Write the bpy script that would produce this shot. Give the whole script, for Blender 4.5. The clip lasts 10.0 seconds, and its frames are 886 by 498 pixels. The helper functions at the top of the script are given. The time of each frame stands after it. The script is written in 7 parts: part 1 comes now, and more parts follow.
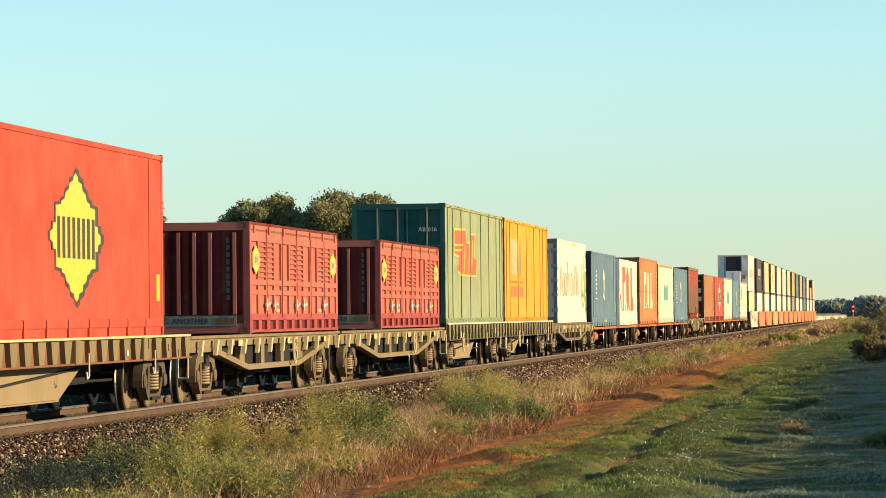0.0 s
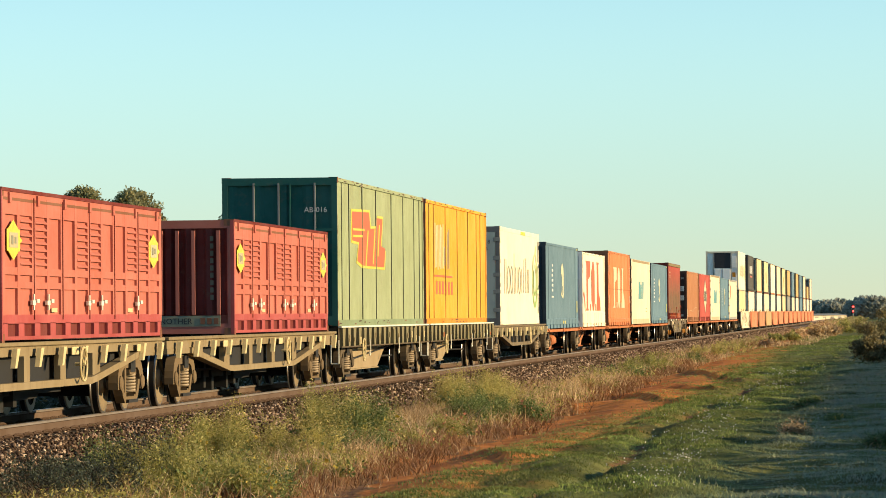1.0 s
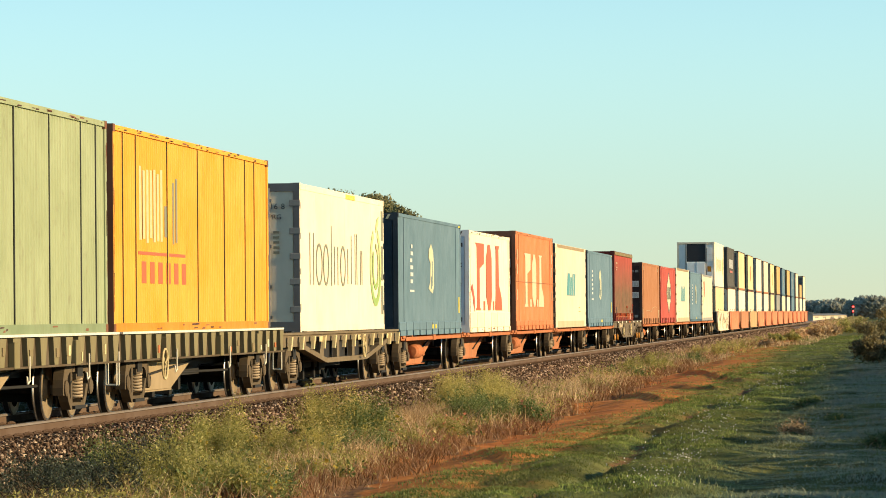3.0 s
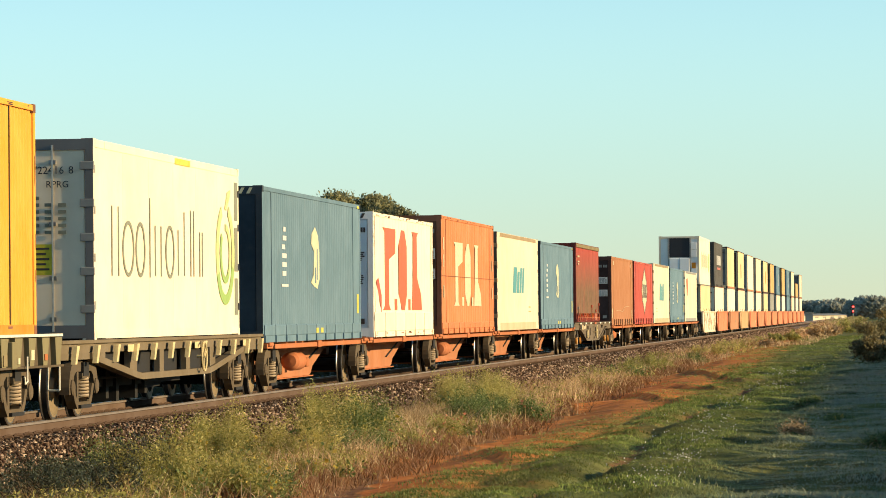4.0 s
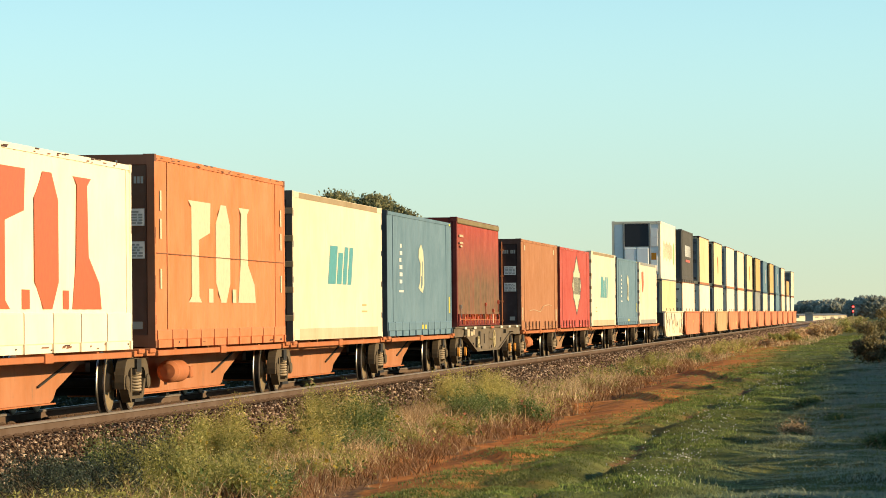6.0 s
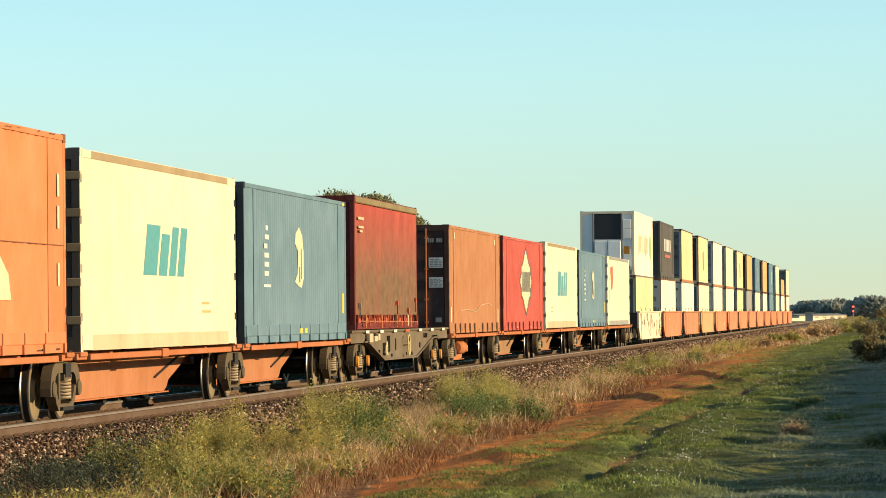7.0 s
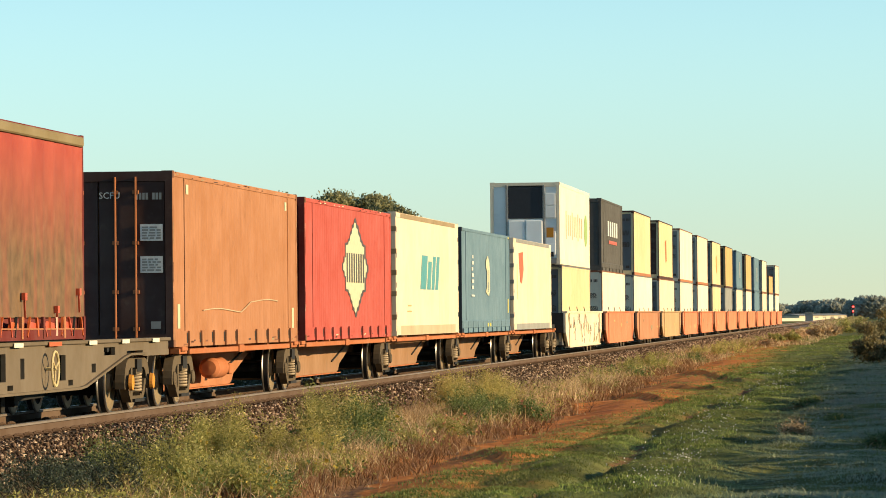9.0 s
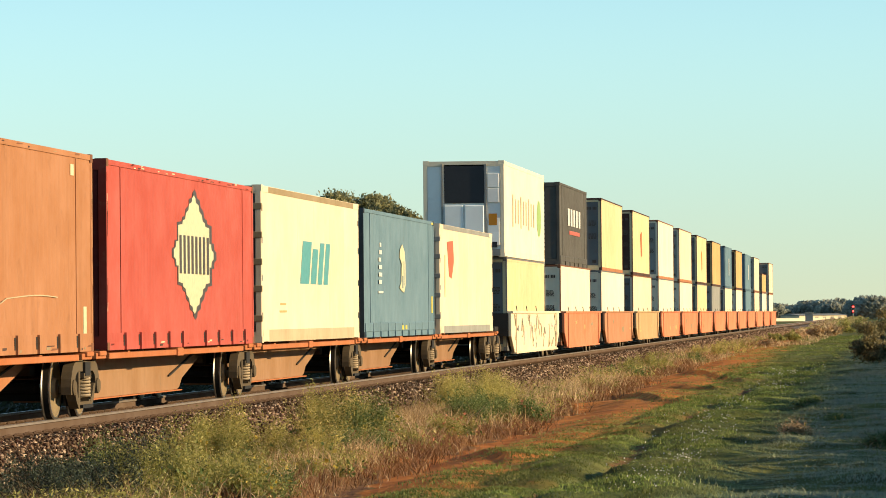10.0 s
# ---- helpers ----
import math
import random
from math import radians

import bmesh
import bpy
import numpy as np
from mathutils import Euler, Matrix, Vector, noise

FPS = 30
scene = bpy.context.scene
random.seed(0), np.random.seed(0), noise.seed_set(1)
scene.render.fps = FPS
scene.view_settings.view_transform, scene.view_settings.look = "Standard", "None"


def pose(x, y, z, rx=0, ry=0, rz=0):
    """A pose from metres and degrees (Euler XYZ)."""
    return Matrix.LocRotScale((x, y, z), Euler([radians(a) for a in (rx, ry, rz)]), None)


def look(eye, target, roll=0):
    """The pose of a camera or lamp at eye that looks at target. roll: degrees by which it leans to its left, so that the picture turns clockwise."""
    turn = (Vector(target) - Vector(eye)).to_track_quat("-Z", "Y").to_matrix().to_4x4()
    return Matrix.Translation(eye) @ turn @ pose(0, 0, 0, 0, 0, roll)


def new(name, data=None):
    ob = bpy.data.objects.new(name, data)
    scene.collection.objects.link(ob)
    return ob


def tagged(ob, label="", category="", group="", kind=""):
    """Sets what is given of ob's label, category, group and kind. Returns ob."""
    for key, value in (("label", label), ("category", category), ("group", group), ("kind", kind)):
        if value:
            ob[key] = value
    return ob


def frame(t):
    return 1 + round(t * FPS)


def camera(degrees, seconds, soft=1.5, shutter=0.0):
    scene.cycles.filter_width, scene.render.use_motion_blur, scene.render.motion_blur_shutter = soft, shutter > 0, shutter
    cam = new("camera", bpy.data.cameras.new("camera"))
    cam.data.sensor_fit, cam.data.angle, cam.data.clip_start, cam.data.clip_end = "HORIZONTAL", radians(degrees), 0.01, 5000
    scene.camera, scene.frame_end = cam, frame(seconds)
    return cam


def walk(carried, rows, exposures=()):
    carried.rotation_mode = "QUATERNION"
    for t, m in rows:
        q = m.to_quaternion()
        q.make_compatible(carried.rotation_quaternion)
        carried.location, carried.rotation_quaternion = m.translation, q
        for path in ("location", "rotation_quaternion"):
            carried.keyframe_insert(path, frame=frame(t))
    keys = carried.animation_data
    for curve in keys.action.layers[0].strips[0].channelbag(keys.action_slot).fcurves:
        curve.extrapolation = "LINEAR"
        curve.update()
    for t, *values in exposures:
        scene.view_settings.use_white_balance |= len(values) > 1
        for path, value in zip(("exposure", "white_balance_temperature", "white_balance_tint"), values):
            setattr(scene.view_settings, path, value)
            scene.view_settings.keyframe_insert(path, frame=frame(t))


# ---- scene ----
SPEED = 21.5
cam = camera(11.90, 10.0, soft=0.9)
EYE = (12.85, 0.0, 1.452)
AIM = look(EYE, (12.85 - 100 * 0.105395, 99.443, 1.452 + 1.5606), roll=-0.503)
walk(cam, [(0, AIM), (10, AIM)], exposures=[(0, 0.75, 5900, 6), (10, 0.75, 5900, 6)])

# ---- sky and sun ----
SUN = Vector((0.966, -0.065, 0.25)).normalized()
world = bpy.data.worlds.new("sky")
scene.world = world
world.use_nodes = True
wn = world.node_tree
sky = wn.nodes.new("ShaderNodeTexSky")
sky.sky_type, sky.sun_disc = "NISHITA", False
sky.sun_elevation, sky.sun_rotation = math.asin(SUN.z), math.atan2(SUN.x, SUN.y)
sky.altitude = 1500
sky.air_density, sky.dust_density, sky.ozone_density = 1.0, 0.02, 2.3
haze = wn.nodes.new("ShaderNodeMixRGB")
haze.blend_type, haze.inputs[0].default_value = "MULTIPLY", 1.0
haze.inputs[2].default_value = (0.95, 0.97, 0.868, 1)
wn.links.new(sky.outputs[0], haze.inputs[1])
# a little dust dims the lowest few degrees
air, height, veil, dusty = (wn.nodes.new("ShaderNode" + k) for k in ("TexCoord", "SeparateXYZ", "ValToRGB", "MixRGB"))
wn.links.new(air.outputs["Generated"], height.inputs[0])
wn.links.new(height.outputs["Z"], veil.inputs[0])
for e, (p, c) in zip(veil.color_ramp.elements, ((0.0, (0.72, 0.745, 0.82)), (0.075, (1.0, 1.0, 1.0)))):
    e.position, e.color = p, (*c, 1)
veil.color_ramp.interpolation = "EASE"
dusty.blend_type, dusty.inputs[0].default_value = "MULTIPLY", 1.0
wn.links.new(haze.outputs[0], dusty.inputs[1])
wn.links.new(veil.outputs[0], dusty.inputs[2])
wn.links.new(dusty.outputs[0], wn.nodes["Background"].inputs[0])
wn.nodes["Background"].inputs[1].default_value = 0.116
sun = new("sun", bpy.data.lights.new("sun", "SUN"))
sun.data.energy, sun.data.angle, sun.data.color = 5.0, radians(0.6), (1.0, 0.70, 0.36)
sun.matrix_world = look((0, 0, 60), Vector((0, 0, 60)) - SUN)


# ---- materials ----
def shader(name):
    m = bpy.data.materials.new(name)
    m.use_nodes = True
    return m, m.node_tree.nodes, m.node_tree.links, m.node_tree.nodes["Principled BSDF"]


def noise_node(n, l, scale, detail=4.0, stretch=None, rough=0.6):
    """Noise in the thing's own space, with its scale per axis."""
    tc, mp, tx = n.new("ShaderNodeTexCoord"), n.new("ShaderNodeMapping"), n.new("ShaderNodeTexNoise")
    mp.inputs["Scale"].default_value = stretch or (1, 1, 1)
    tx.inputs["Scale"].default_value, tx.inputs["Detail"].default_value = scale, detail
    tx.inputs["Roughness"].default_value = rough
    l.new(tc.outputs["Object"], mp.inputs[0])
    l.new(mp.outputs[0], tx.inputs["Vector"])
    return tx.outputs["Fac"]


def ramp(n, l, src, stops):
    r = n.new("ShaderNodeValToRGB")
    e = r.color_ramp.elements
    while len(e) < len(stops):
        e.new(0.5)
    for k, (p, c) in zip(e, stops):
        k.position, k.color = p, ((c, c, c, 1) if isinstance(c, (int, float)) else (*c, 1))
    l.new(src, r.inputs[0])
    return r.outputs["Color"]


def mix(n, l, fac, a, b, kind="MIX"):
    m = n.new("ShaderNodeMix")
    m.data_type, m.blend_type = "RGBA", kind
    for i, v in ((0, fac), (6, a), (7, b)):
        if isinstance(v, (int, float)):
            m.inputs[i].default_value = v
        elif isinstance(v, tuple):
            m.inputs[i].default_value = (*v, 1)
        else:
            l.new(v, m.inputs[i])
    return m.outputs[2]


def bump(n, l, src, height, b, dist=0.02):
    k = n.new("ShaderNodeBump")
    k.inputs["Strength"].default_value, k.inputs["Distance"].default_value = height, dist
    l.new(src, k.inputs["Height"])
    l.new(k.outputs[0], b.inputs["Normal"])


def paint(name, c, rough=0.5, dirt=(0.16, 0.12, 0.08), wear=0.35, streak=0.3, metal=0.0):
    """Weathered paint: faded patches, rain streaks down the sides, grime."""
    m, n, l, b = shader(name)
    fade = tuple(min(0.9, v * 1.12 + 0.025) for v in c)
    col = mix(n, l, ramp(n, l, noise_node(n, l, 0.9, 5), [(0.35, 0.0), (0.7, 1.0)]), c, fade)
    st = ramp(n, l, noise_node(n, l, 1.0, 6, (2.0, 5.0, 0.35)), [(0.52, 0.0), (0.75, streak)])
    col = mix(n, l, st, col, tuple(0.5 * (a + d) for a, d in zip(c, dirt)))
    gr = ramp(n, l, noise_node(n, l, 3.2, 8, rough=0.7), [(0.56, 0.0), (0.74, wear)])
    col = mix(n, l, gr, col, dirt)
    oi = n.new("ShaderNodeObjectInfo")
    var = ramp(n, l, oi.outputs["Random"], [(0, 0.93), (1, 1.05)])
    l.new(mix(n, l, 1.0, col, var, "MULTIPLY"), b.inputs["Base Color"])
    b.inputs["Metallic"].default_value = metal
    b.inputs["Specular IOR Level"].default_value = 0.04
    rg = ramp(n, l, noise_node(n, l, 6, 4), [(0.3, rough + 0.05), (0.7, rough + 0.25)])
    l.new(rg, b.inputs["Roughness"])
    bump(n, l, noise_node(n, l, 2.5, 5), 0.12, b, 0.02)
    return m


def plain(name, c, rough=0.6, metal=0.0, glow=0.0):
    m, n, l, b = shader(name)
    gr = ramp(n, l, noise_node(n, l, 9, 5), [(0.35, 0.82), (0.7, 1.06)])
    l.new(mix(n, l, 1.0, c, gr, "MULTIPLY"), b.inputs["Base Color"])
    b.inputs["Roughness"].default_value, b.inputs["Metallic"].default_value = rough, metal
    if glow:
        b.inputs["Emission Color"].default_value, b.inputs["Emission Strength"].default_value = (*c, 1), glow
    return m


def leafy(name, tones, rough=0.55, through_light=0.35, pale=None, patch=(0.5, 0.7, 1.2)):
    """Blades and leaves: each its own tone, with some light passing through."""
    m, n, l, b = shader(name)
    g = n.new("ShaderNodeNewGeometry")
    k = len(tones) - 1
    col = ramp(n, l, g.outputs["Random Per Island"], [(i / k, c) for i, c in enumerate(tones)])
    pn = n.new("ShaderNodeTexNoise")
    pn.inputs["Scale"].default_value, pn.inputs["Detail"].default_value = patch[0], 3
    l.new(g.outputs["Position"], pn.inputs["Vector"])
    col = mix(n, l, 1.0, col, ramp(n, l, pn.outputs["Fac"], [(0.3, patch[1]), (0.7, patch[2])]), "MULTIPLY")
    if pale:
        wide = n.new("ShaderNodeTexNoise")
        wide.inputs["Scale"].default_value, wide.inputs["Detail"].default_value = 0.28, 4
        l.new(g.outputs["Position"], wide.inputs["Vector"])
        col = mix(n, l, ramp(n, l, wide.outputs["Fac"], [(0.48, 0.0), (0.62, 0.75)]), col, (0.10, 0.105, 0.035))
        # over the shaded strip blades go pale: dew, and its shade lifted in colour
        sx, mr = n.new("ShaderNodeSeparateXYZ"), n.new("ShaderNodeMapRange")
        l.new(g.outputs["Position"], sx.inputs[0])
        l.new(sx.outputs["X"], mr.inputs["Value"])
        mr.inputs["From Min"].default_value, mr.inputs["From Max"].default_value = 10.3, 11.6
        mr.inputs["To Max"].default_value = 0.62
        col = mix(n, l, mr.outputs[0], col, pale)
    l.new(col, b.inputs["Base Color"])
    b.inputs["Roughness"].default_value = rough
    b.inputs["Specular IOR Level"].default_value = 0.25
    t, s = n.new("ShaderNodeBsdfTranslucent"), n.new("ShaderNodeMixShader")
    l.new(col, t.inputs["Color"])
    s.inputs[0].default_value = through_light
    l.new(b.outputs[0], s.inputs[1])
    l.new(t.outputs[0], s.inputs[2])
    l.new(s.outputs[0], n["Material Output"].inputs["Surface"])
    return m


M = {
    "red": paint("red_paint", (0.4, 0.062, 0.034), 0.5, streak=0.1, wear=0.15),
    "badgered": paint("deep_red_paint", (0.36, 0.072, 0.052), 0.5, streak=0.15, wear=0.15),
    # dark red parts, and box ends and recesses with their shade painted in
    "darkred": paint("dark_and_shaded_red_paint", (0.12, 0.021, 0.016), 0.6),
    "boxred": paint("box_red_paint", (0.39, 0.122, 0.085), 0.55, streak=0.25, wear=0.3),
    "crimson": paint("crimson_foot_paint", (0.29, 0.06, 0.055), 0.55, streak=0.25),
    "green": paint("teal_green_paint", (0.25, 0.285, 0.16), 0.5, streak=0.55, wear=0.4),
    "railgreen": paint("green_rail_paint", (0.17, 0.215, 0.12), 0.5),
    "railyellow": paint("yellow_rail_paint", (0.48, 0.20, 0.02), 0.5),
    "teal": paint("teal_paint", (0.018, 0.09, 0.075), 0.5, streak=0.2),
    "yellow": paint("yellow_paint", (0.60, 0.285, 0.032), 0.5, dirt=(0.30, 0.15, 0.035), streak=0.5),
    # lighter white that puts missing bounced light into near ends
    "brightwhite": paint("bright_white_panel", (0.82, 0.79, 0.72), 0.4, streak=0.15, wear=0.12),
    "cream": paint("cream_paint", (0.62, 0.515, 0.355), 0.45, streak=0.12, wear=0.1),
    "white": paint("white_paint", (0.71, 0.61, 0.435), 0.45, streak=0.1, wear=0.1),
    "blue": paint("blue_paint", (0.108, 0.174, 0.216), 0.5, streak=0.2, wear=0.15),
    # near ends of blue boxes take this tone, their shade put in; castings too
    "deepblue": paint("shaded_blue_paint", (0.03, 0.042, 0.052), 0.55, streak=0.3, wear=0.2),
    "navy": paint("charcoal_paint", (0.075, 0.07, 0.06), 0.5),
    "orange": paint("orange_paint", (0.46, 0.162, 0.062), 0.5, streak=0.2, wear=0.2),
    "brown": paint("brown_paint", (0.30, 0.137, 0.062), 0.55, dirt=(0.10, 0.06, 0.035), streak=0.4, wear=0.3),
    "paleyellow": paint("pale_yellow_paint", (0.59, 0.455, 0.25), 0.5, streak=0.1),
    "ochre": paint("ochre_paint", (0.46, 0.30, 0.12), 0.5, streak=0.15),
    "grey": paint("grey_paint", (0.234, 0.234, 0.2106), 0.5),
    "tan": paint("tan_wagon_paint", (0.19, 0.15, 0.076), 0.6, streak=0.3, wear=0.5),
    "truss": paint("truss_wagon_paint", (0.20, 0.152, 0.08), 0.6, dirt=(0.09, 0.06, 0.035), streak=0.5, wear=0.6),
    "dulltruss": paint("grimy_truss_paint", (0.135, 0.105, 0.062), 0.6, streak=0.35, wear=0.6),
    "olive": paint("olive_wagon_paint", (0.175, 0.152, 0.078), 0.65, streak=0.3, wear=0.6),
    "wagonorange": paint("orange_wagon_paint", (0.36, 0.125, 0.045), 0.6, streak=0.45, wear=0.55),
    "wellorange": paint("well_orange_paint", (0.50, 0.175, 0.085), 0.55, dirt=(0.56, 0.38, 0.22), streak=0.75, wear=0.6),
    "wellbrown": paint("well_brown_paint", (0.36, 0.165, 0.085), 0.6, dirt=(0.40, 0.26, 0.13), streak=0.75, wear=0.6),
    "welltan": paint("well_tan_paint", (0.42, 0.27, 0.135), 0.6, dirt=(0.36, 0.17, 0.08), streak=0.75, wear=0.6),
    "footband": paint("pale_dusty_band", (0.42, 0.34, 0.215), 0.6, streak=0.2),
    "cantrail": paint("dusty_tan_rail", (0.26, 0.20, 0.115), 0.6),
    "grime": paint("grimy_brown_paint", (0.12, 0.094, 0.062), 0.65, wear=0.6),
    "spine": paint("spine_tan_paint", (0.33, 0.14, 0.062), 0.6, streak=0.5, wear=0.5),
    "dullspine": paint("dull_spine_paint", (0.235, 0.135, 0.07), 0.6, streak=0.5, wear=0.5),
    # dark brown and umber: real rust and trim, and near ends' shade painted in
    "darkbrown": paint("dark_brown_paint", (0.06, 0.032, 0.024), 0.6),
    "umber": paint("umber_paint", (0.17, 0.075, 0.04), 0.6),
    "railhead": paint("worn_rail_head", (0.20, 0.17, 0.145), 0.45, wear=0.3, metal=0.4),
    "bogie": paint("bogie_grime", (0.085, 0.064, 0.038), 0.75, wear=0.6),
    "ochrebogie": paint("ochre_bogie_paint", (0.13, 0.09, 0.045), 0.7, wear=0.6),
    "rust": paint("rail_rust", (0.098, 0.065, 0.045), 0.8, wear=0.4),
    # near black for underparts, and for shade painted into gaps and far faces
    "dark": plain("underframe_and_shade_black", (0.011, 0.010, 0.008), 0.85),
    "steel": plain("bright_steel", (0.50, 0.46, 0.41), 0.36, 1.0),
    "wheel": paint("wheel_face", (0.19, 0.145, 0.085), 0.6, wear=0.5),
    "tread": paint("dark_wheel_tread", (0.022, 0.019, 0.016), 0.5, metal=0.3),
    "coil": paint("spring_steel", (0.36, 0.28, 0.18), 0.5, wear=0.4),
    # slate puts the shade of near ends into a paint; also trims and scrawl
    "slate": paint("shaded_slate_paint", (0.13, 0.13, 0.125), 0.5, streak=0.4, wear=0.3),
    "clip": paint("rusty_clip", (0.075, 0.045, 0.028), 0.7, wear=0.3),
    "bracket": plain("dusty_yellow_bracket", (0.58, 0.47, 0.23), 0.6),
    "deckwhite": plain("deck_edge_white", (0.70, 0.66, 0.52), 0.6),
    "logoyellow": plain("emblem_yellow", (0.624, 0.5148, 0.0234), 0.45),
    "logocream": plain("emblem_cream", (0.585, 0.546, 0.3276), 0.45),
    "logodark": plain("emblem_dark", (0.0546, 0.039, 0.0273), 0.5),
    "logoorange": plain("emblem_orange", (0.50, 0.10, 0.012), 0.45),
    "logoteal": plain("emblem_teal", (0.085, 0.29, 0.295), 0.45),
    "logogreen": plain("emblem_green", (0.30, 0.43, 0.09), 0.45),
    "fruitpale": plain("pale_fruit_green", (0.50, 0.55, 0.20), 0.45),
    "logowhite": plain("emblem_white", (0.6084, 0.5928, 0.5304), 0.5),
    "logored": plain("emblem_red", (0.4836, 0.078, 0.0234), 0.45),
    "logogrey": plain("emblem_grey", (0.22, 0.215, 0.14), 0.5),
    "logoblack": plain("grille_black", (0.015, 0.015, 0.018), 0.6),
    "signal": plain("signal_red", (1.0, 0.03, 0.02), 0.4, glow=6.0),
    "concrete": paint("sleeper_concrete", (0.2184, 0.195, 0.1638), 0.85),
    "bark": paint("bark", (0.1248, 0.0936, 0.0624), 0.9),
    "leaf": leafy("gum_leaves", [(0.19, 0.19, 0.085), (0.33, 0.315, 0.15), (0.48, 0.44, 0.22)], through_light=0.5),
    "bush": leafy("bush_leaves", [(0.11, 0.10, 0.045), (0.22, 0.185, 0.08), (0.36, 0.29, 0.135)], through_light=0.45),
    # far leaf tones are lightened to carry the distance haze
    "farleaf": leafy("hazed_far_leaves", [(0.36, 0.37, 0.31), (0.39, 0.40, 0.33), (0.42, 0.43, 0.35)], through_light=0.5, patch=(0.05, 0.9, 1.05)),
    "weed": leafy("weed_leaves", [(0.20, 0.21, 0.05), (0.34, 0.33, 0.09), (0.52, 0.47, 0.17)], through_light=0.45, patch=(2.6, 0.45, 1.35)),
    "weedpale": leafy("pale_weed_leaves", [(0.30, 0.28, 0.065), (0.50, 0.45, 0.13), (0.70, 0.60, 0.23)], through_light=0.5, patch=(2.6, 0.5, 1.3)),
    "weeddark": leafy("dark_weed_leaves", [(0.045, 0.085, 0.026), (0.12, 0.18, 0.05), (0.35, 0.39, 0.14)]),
    # blue-green leaves darkened, so the shade they stand in is in the colour
    "fennel": leafy("shaded_feathery_leaves", [(0.022, 0.032, 0.024), (0.045, 0.060, 0.040), (0.095, 0.115, 0.065)], through_light=0.2),
    "scrub": leafy("scrub_leaves", [(0.03, 0.036, 0.018), (0.045, 0.05, 0.026), (0.07, 0.07, 0.036)]),
    "dry": leafy("dry_grass", [(0.17, 0.105, 0.045), (0.52, 0.36, 0.17), (0.84, 0.67, 0.40)], through_light=0.4, patch=(1.3, 0.6, 1.15)),
    "grass": leafy("green_grass", [(0.085, 0.135, 0.028), (0.20, 0.27, 0.058), (0.42, 0.455, 0.13)], through_light=0.45, pale=(0.40, 0.44, 0.36), patch=(1.1, 0.4, 1.3)),
    "russet": leafy("russet_grass", [(0.10, 0.045, 0.02), (0.24, 0.12, 0.05), (0.42, 0.25, 0.12)], through_light=0.25, patch=(1.0, 0.5, 1.2)),
    "flower": leafy("white_flowers", [(0.6, 0.6, 0.5), (0.75, 0.75, 0.66)]),
    "pinkleaf": leafy("pink_leaves", [(0.55, 0.18, 0.10), (0.62, 0.35, 0.20)]),
    "yellowleaf": leafy("yellow_leaves", [(0.20, 0.15, 0.02), (0.62, 0.45, 0.05), (0.66, 0.56, 0.16)]),
}


def ground_material():
    m, n, l, b = shader("earth_and_turf")
    g = n.new("ShaderNodeNewGeometry")
    sp = n.new("ShaderNodeSeparateXYZ")
    l.new(g.outputs["Position"], sp.inputs[0])

    def nz(scale, detail=5, stretch=(1, 1, 1)):
        mp, tx = n.new("ShaderNodeMapping"), n.new("ShaderNodeTexNoise")
        mp.inputs["Scale"].default_value = stretch
        tx.inputs["Scale"].default_value, tx.inputs["Detail"].default_value = scale, detail
        l.new(g.outputs["Position"], mp.inputs[0])
        l.new(mp.outputs[0], tx.inputs["Vector"])
        return tx.outputs["Fac"]

    def math_node(op, a, v):
        k = n.new("ShaderNodeMath")
        k.operation = op
        for i, q in enumerate((a, v)):
            if isinstance(q, (int, float)):
                k.inputs[i].default_value = q
            else:
                l.new(q, k.inputs[i])
        return k.outputs[0]

    # how bare the earth is, and how far up the bank, come with the ground's own points
    bare_at, bank_at = n.new("ShaderNodeAttribute"), n.new("ShaderNodeAttribute")
    bare_at.attribute_name, bank_at.attribute_name = "bare", "bank"
    earth = mix(n, l, ramp(n, l, nz(2.2, 8), [(0.3, 0.0), (0.7, 1.0)]), (0.33, 0.112, 0.026), (0.62, 0.24, 0.055))
    earth = mix(n, l, ramp(n, l, nz(0.9, 7), [(0.50, 0.0), (0.66, 0.55)]), earth, (0.20, 0.09, 0.03))
    turf = mix(n, l, ramp(n, l, nz(1.3, 8), [(0.3, 0.0), (0.7, 1.0)]), (0.05, 0.06, 0.016), (0.16, 0.18, 0.05))
    turf = mix(n, l, ramp(n, l, nz(0.16, 4), [(0.5, 0.0), (0.75, 0.7)]), turf, (0.18, 0.15, 0.05))
    turf = mix(n, l, ramp(n, l, bare_at.outputs["Fac"], [(0.05, 0.0), (0.4, 0.8)]), turf, (0.21, 0.155, 0.04))
    ragged = math_node("ADD", bare_at.outputs["Fac"], math_node("MULTIPLY", math_node("SUBTRACT", nz(2.6, 7), 0.5), 1.1))
    col = mix(n, l, ramp(n, l, ragged, [(0.36, 0.0), (0.62, 1.0)]), turf, earth)
    soil = mix(n, l, ramp(n, l, nz(3.0, 8), [(0.3, 0.0), (0.7, 1.0)]), (0.11, 0.055, 0.024), (0.30, 0.155, 0.065))
    uneven = math_node("ADD", bank_at.outputs["Fac"], math_node("MULTIPLY", math_node("SUBTRACT", nz(2.0, 7), 0.5), 0.9))
    col = mix(n, l, ramp(n, l, uneven, [(0.35, 0.0), (0.65, 1.0)]), col, soil)
    l.new(col, b.inputs["Base Color"])
    b.inputs["Roughness"].default_value = 0.95
    b.inputs["Specular IOR Level"].default_value = 0.1
    bump(n, l, nz(7, 9), 0.8, b, 0.06)
    return m


M["ground"] = ground_material()


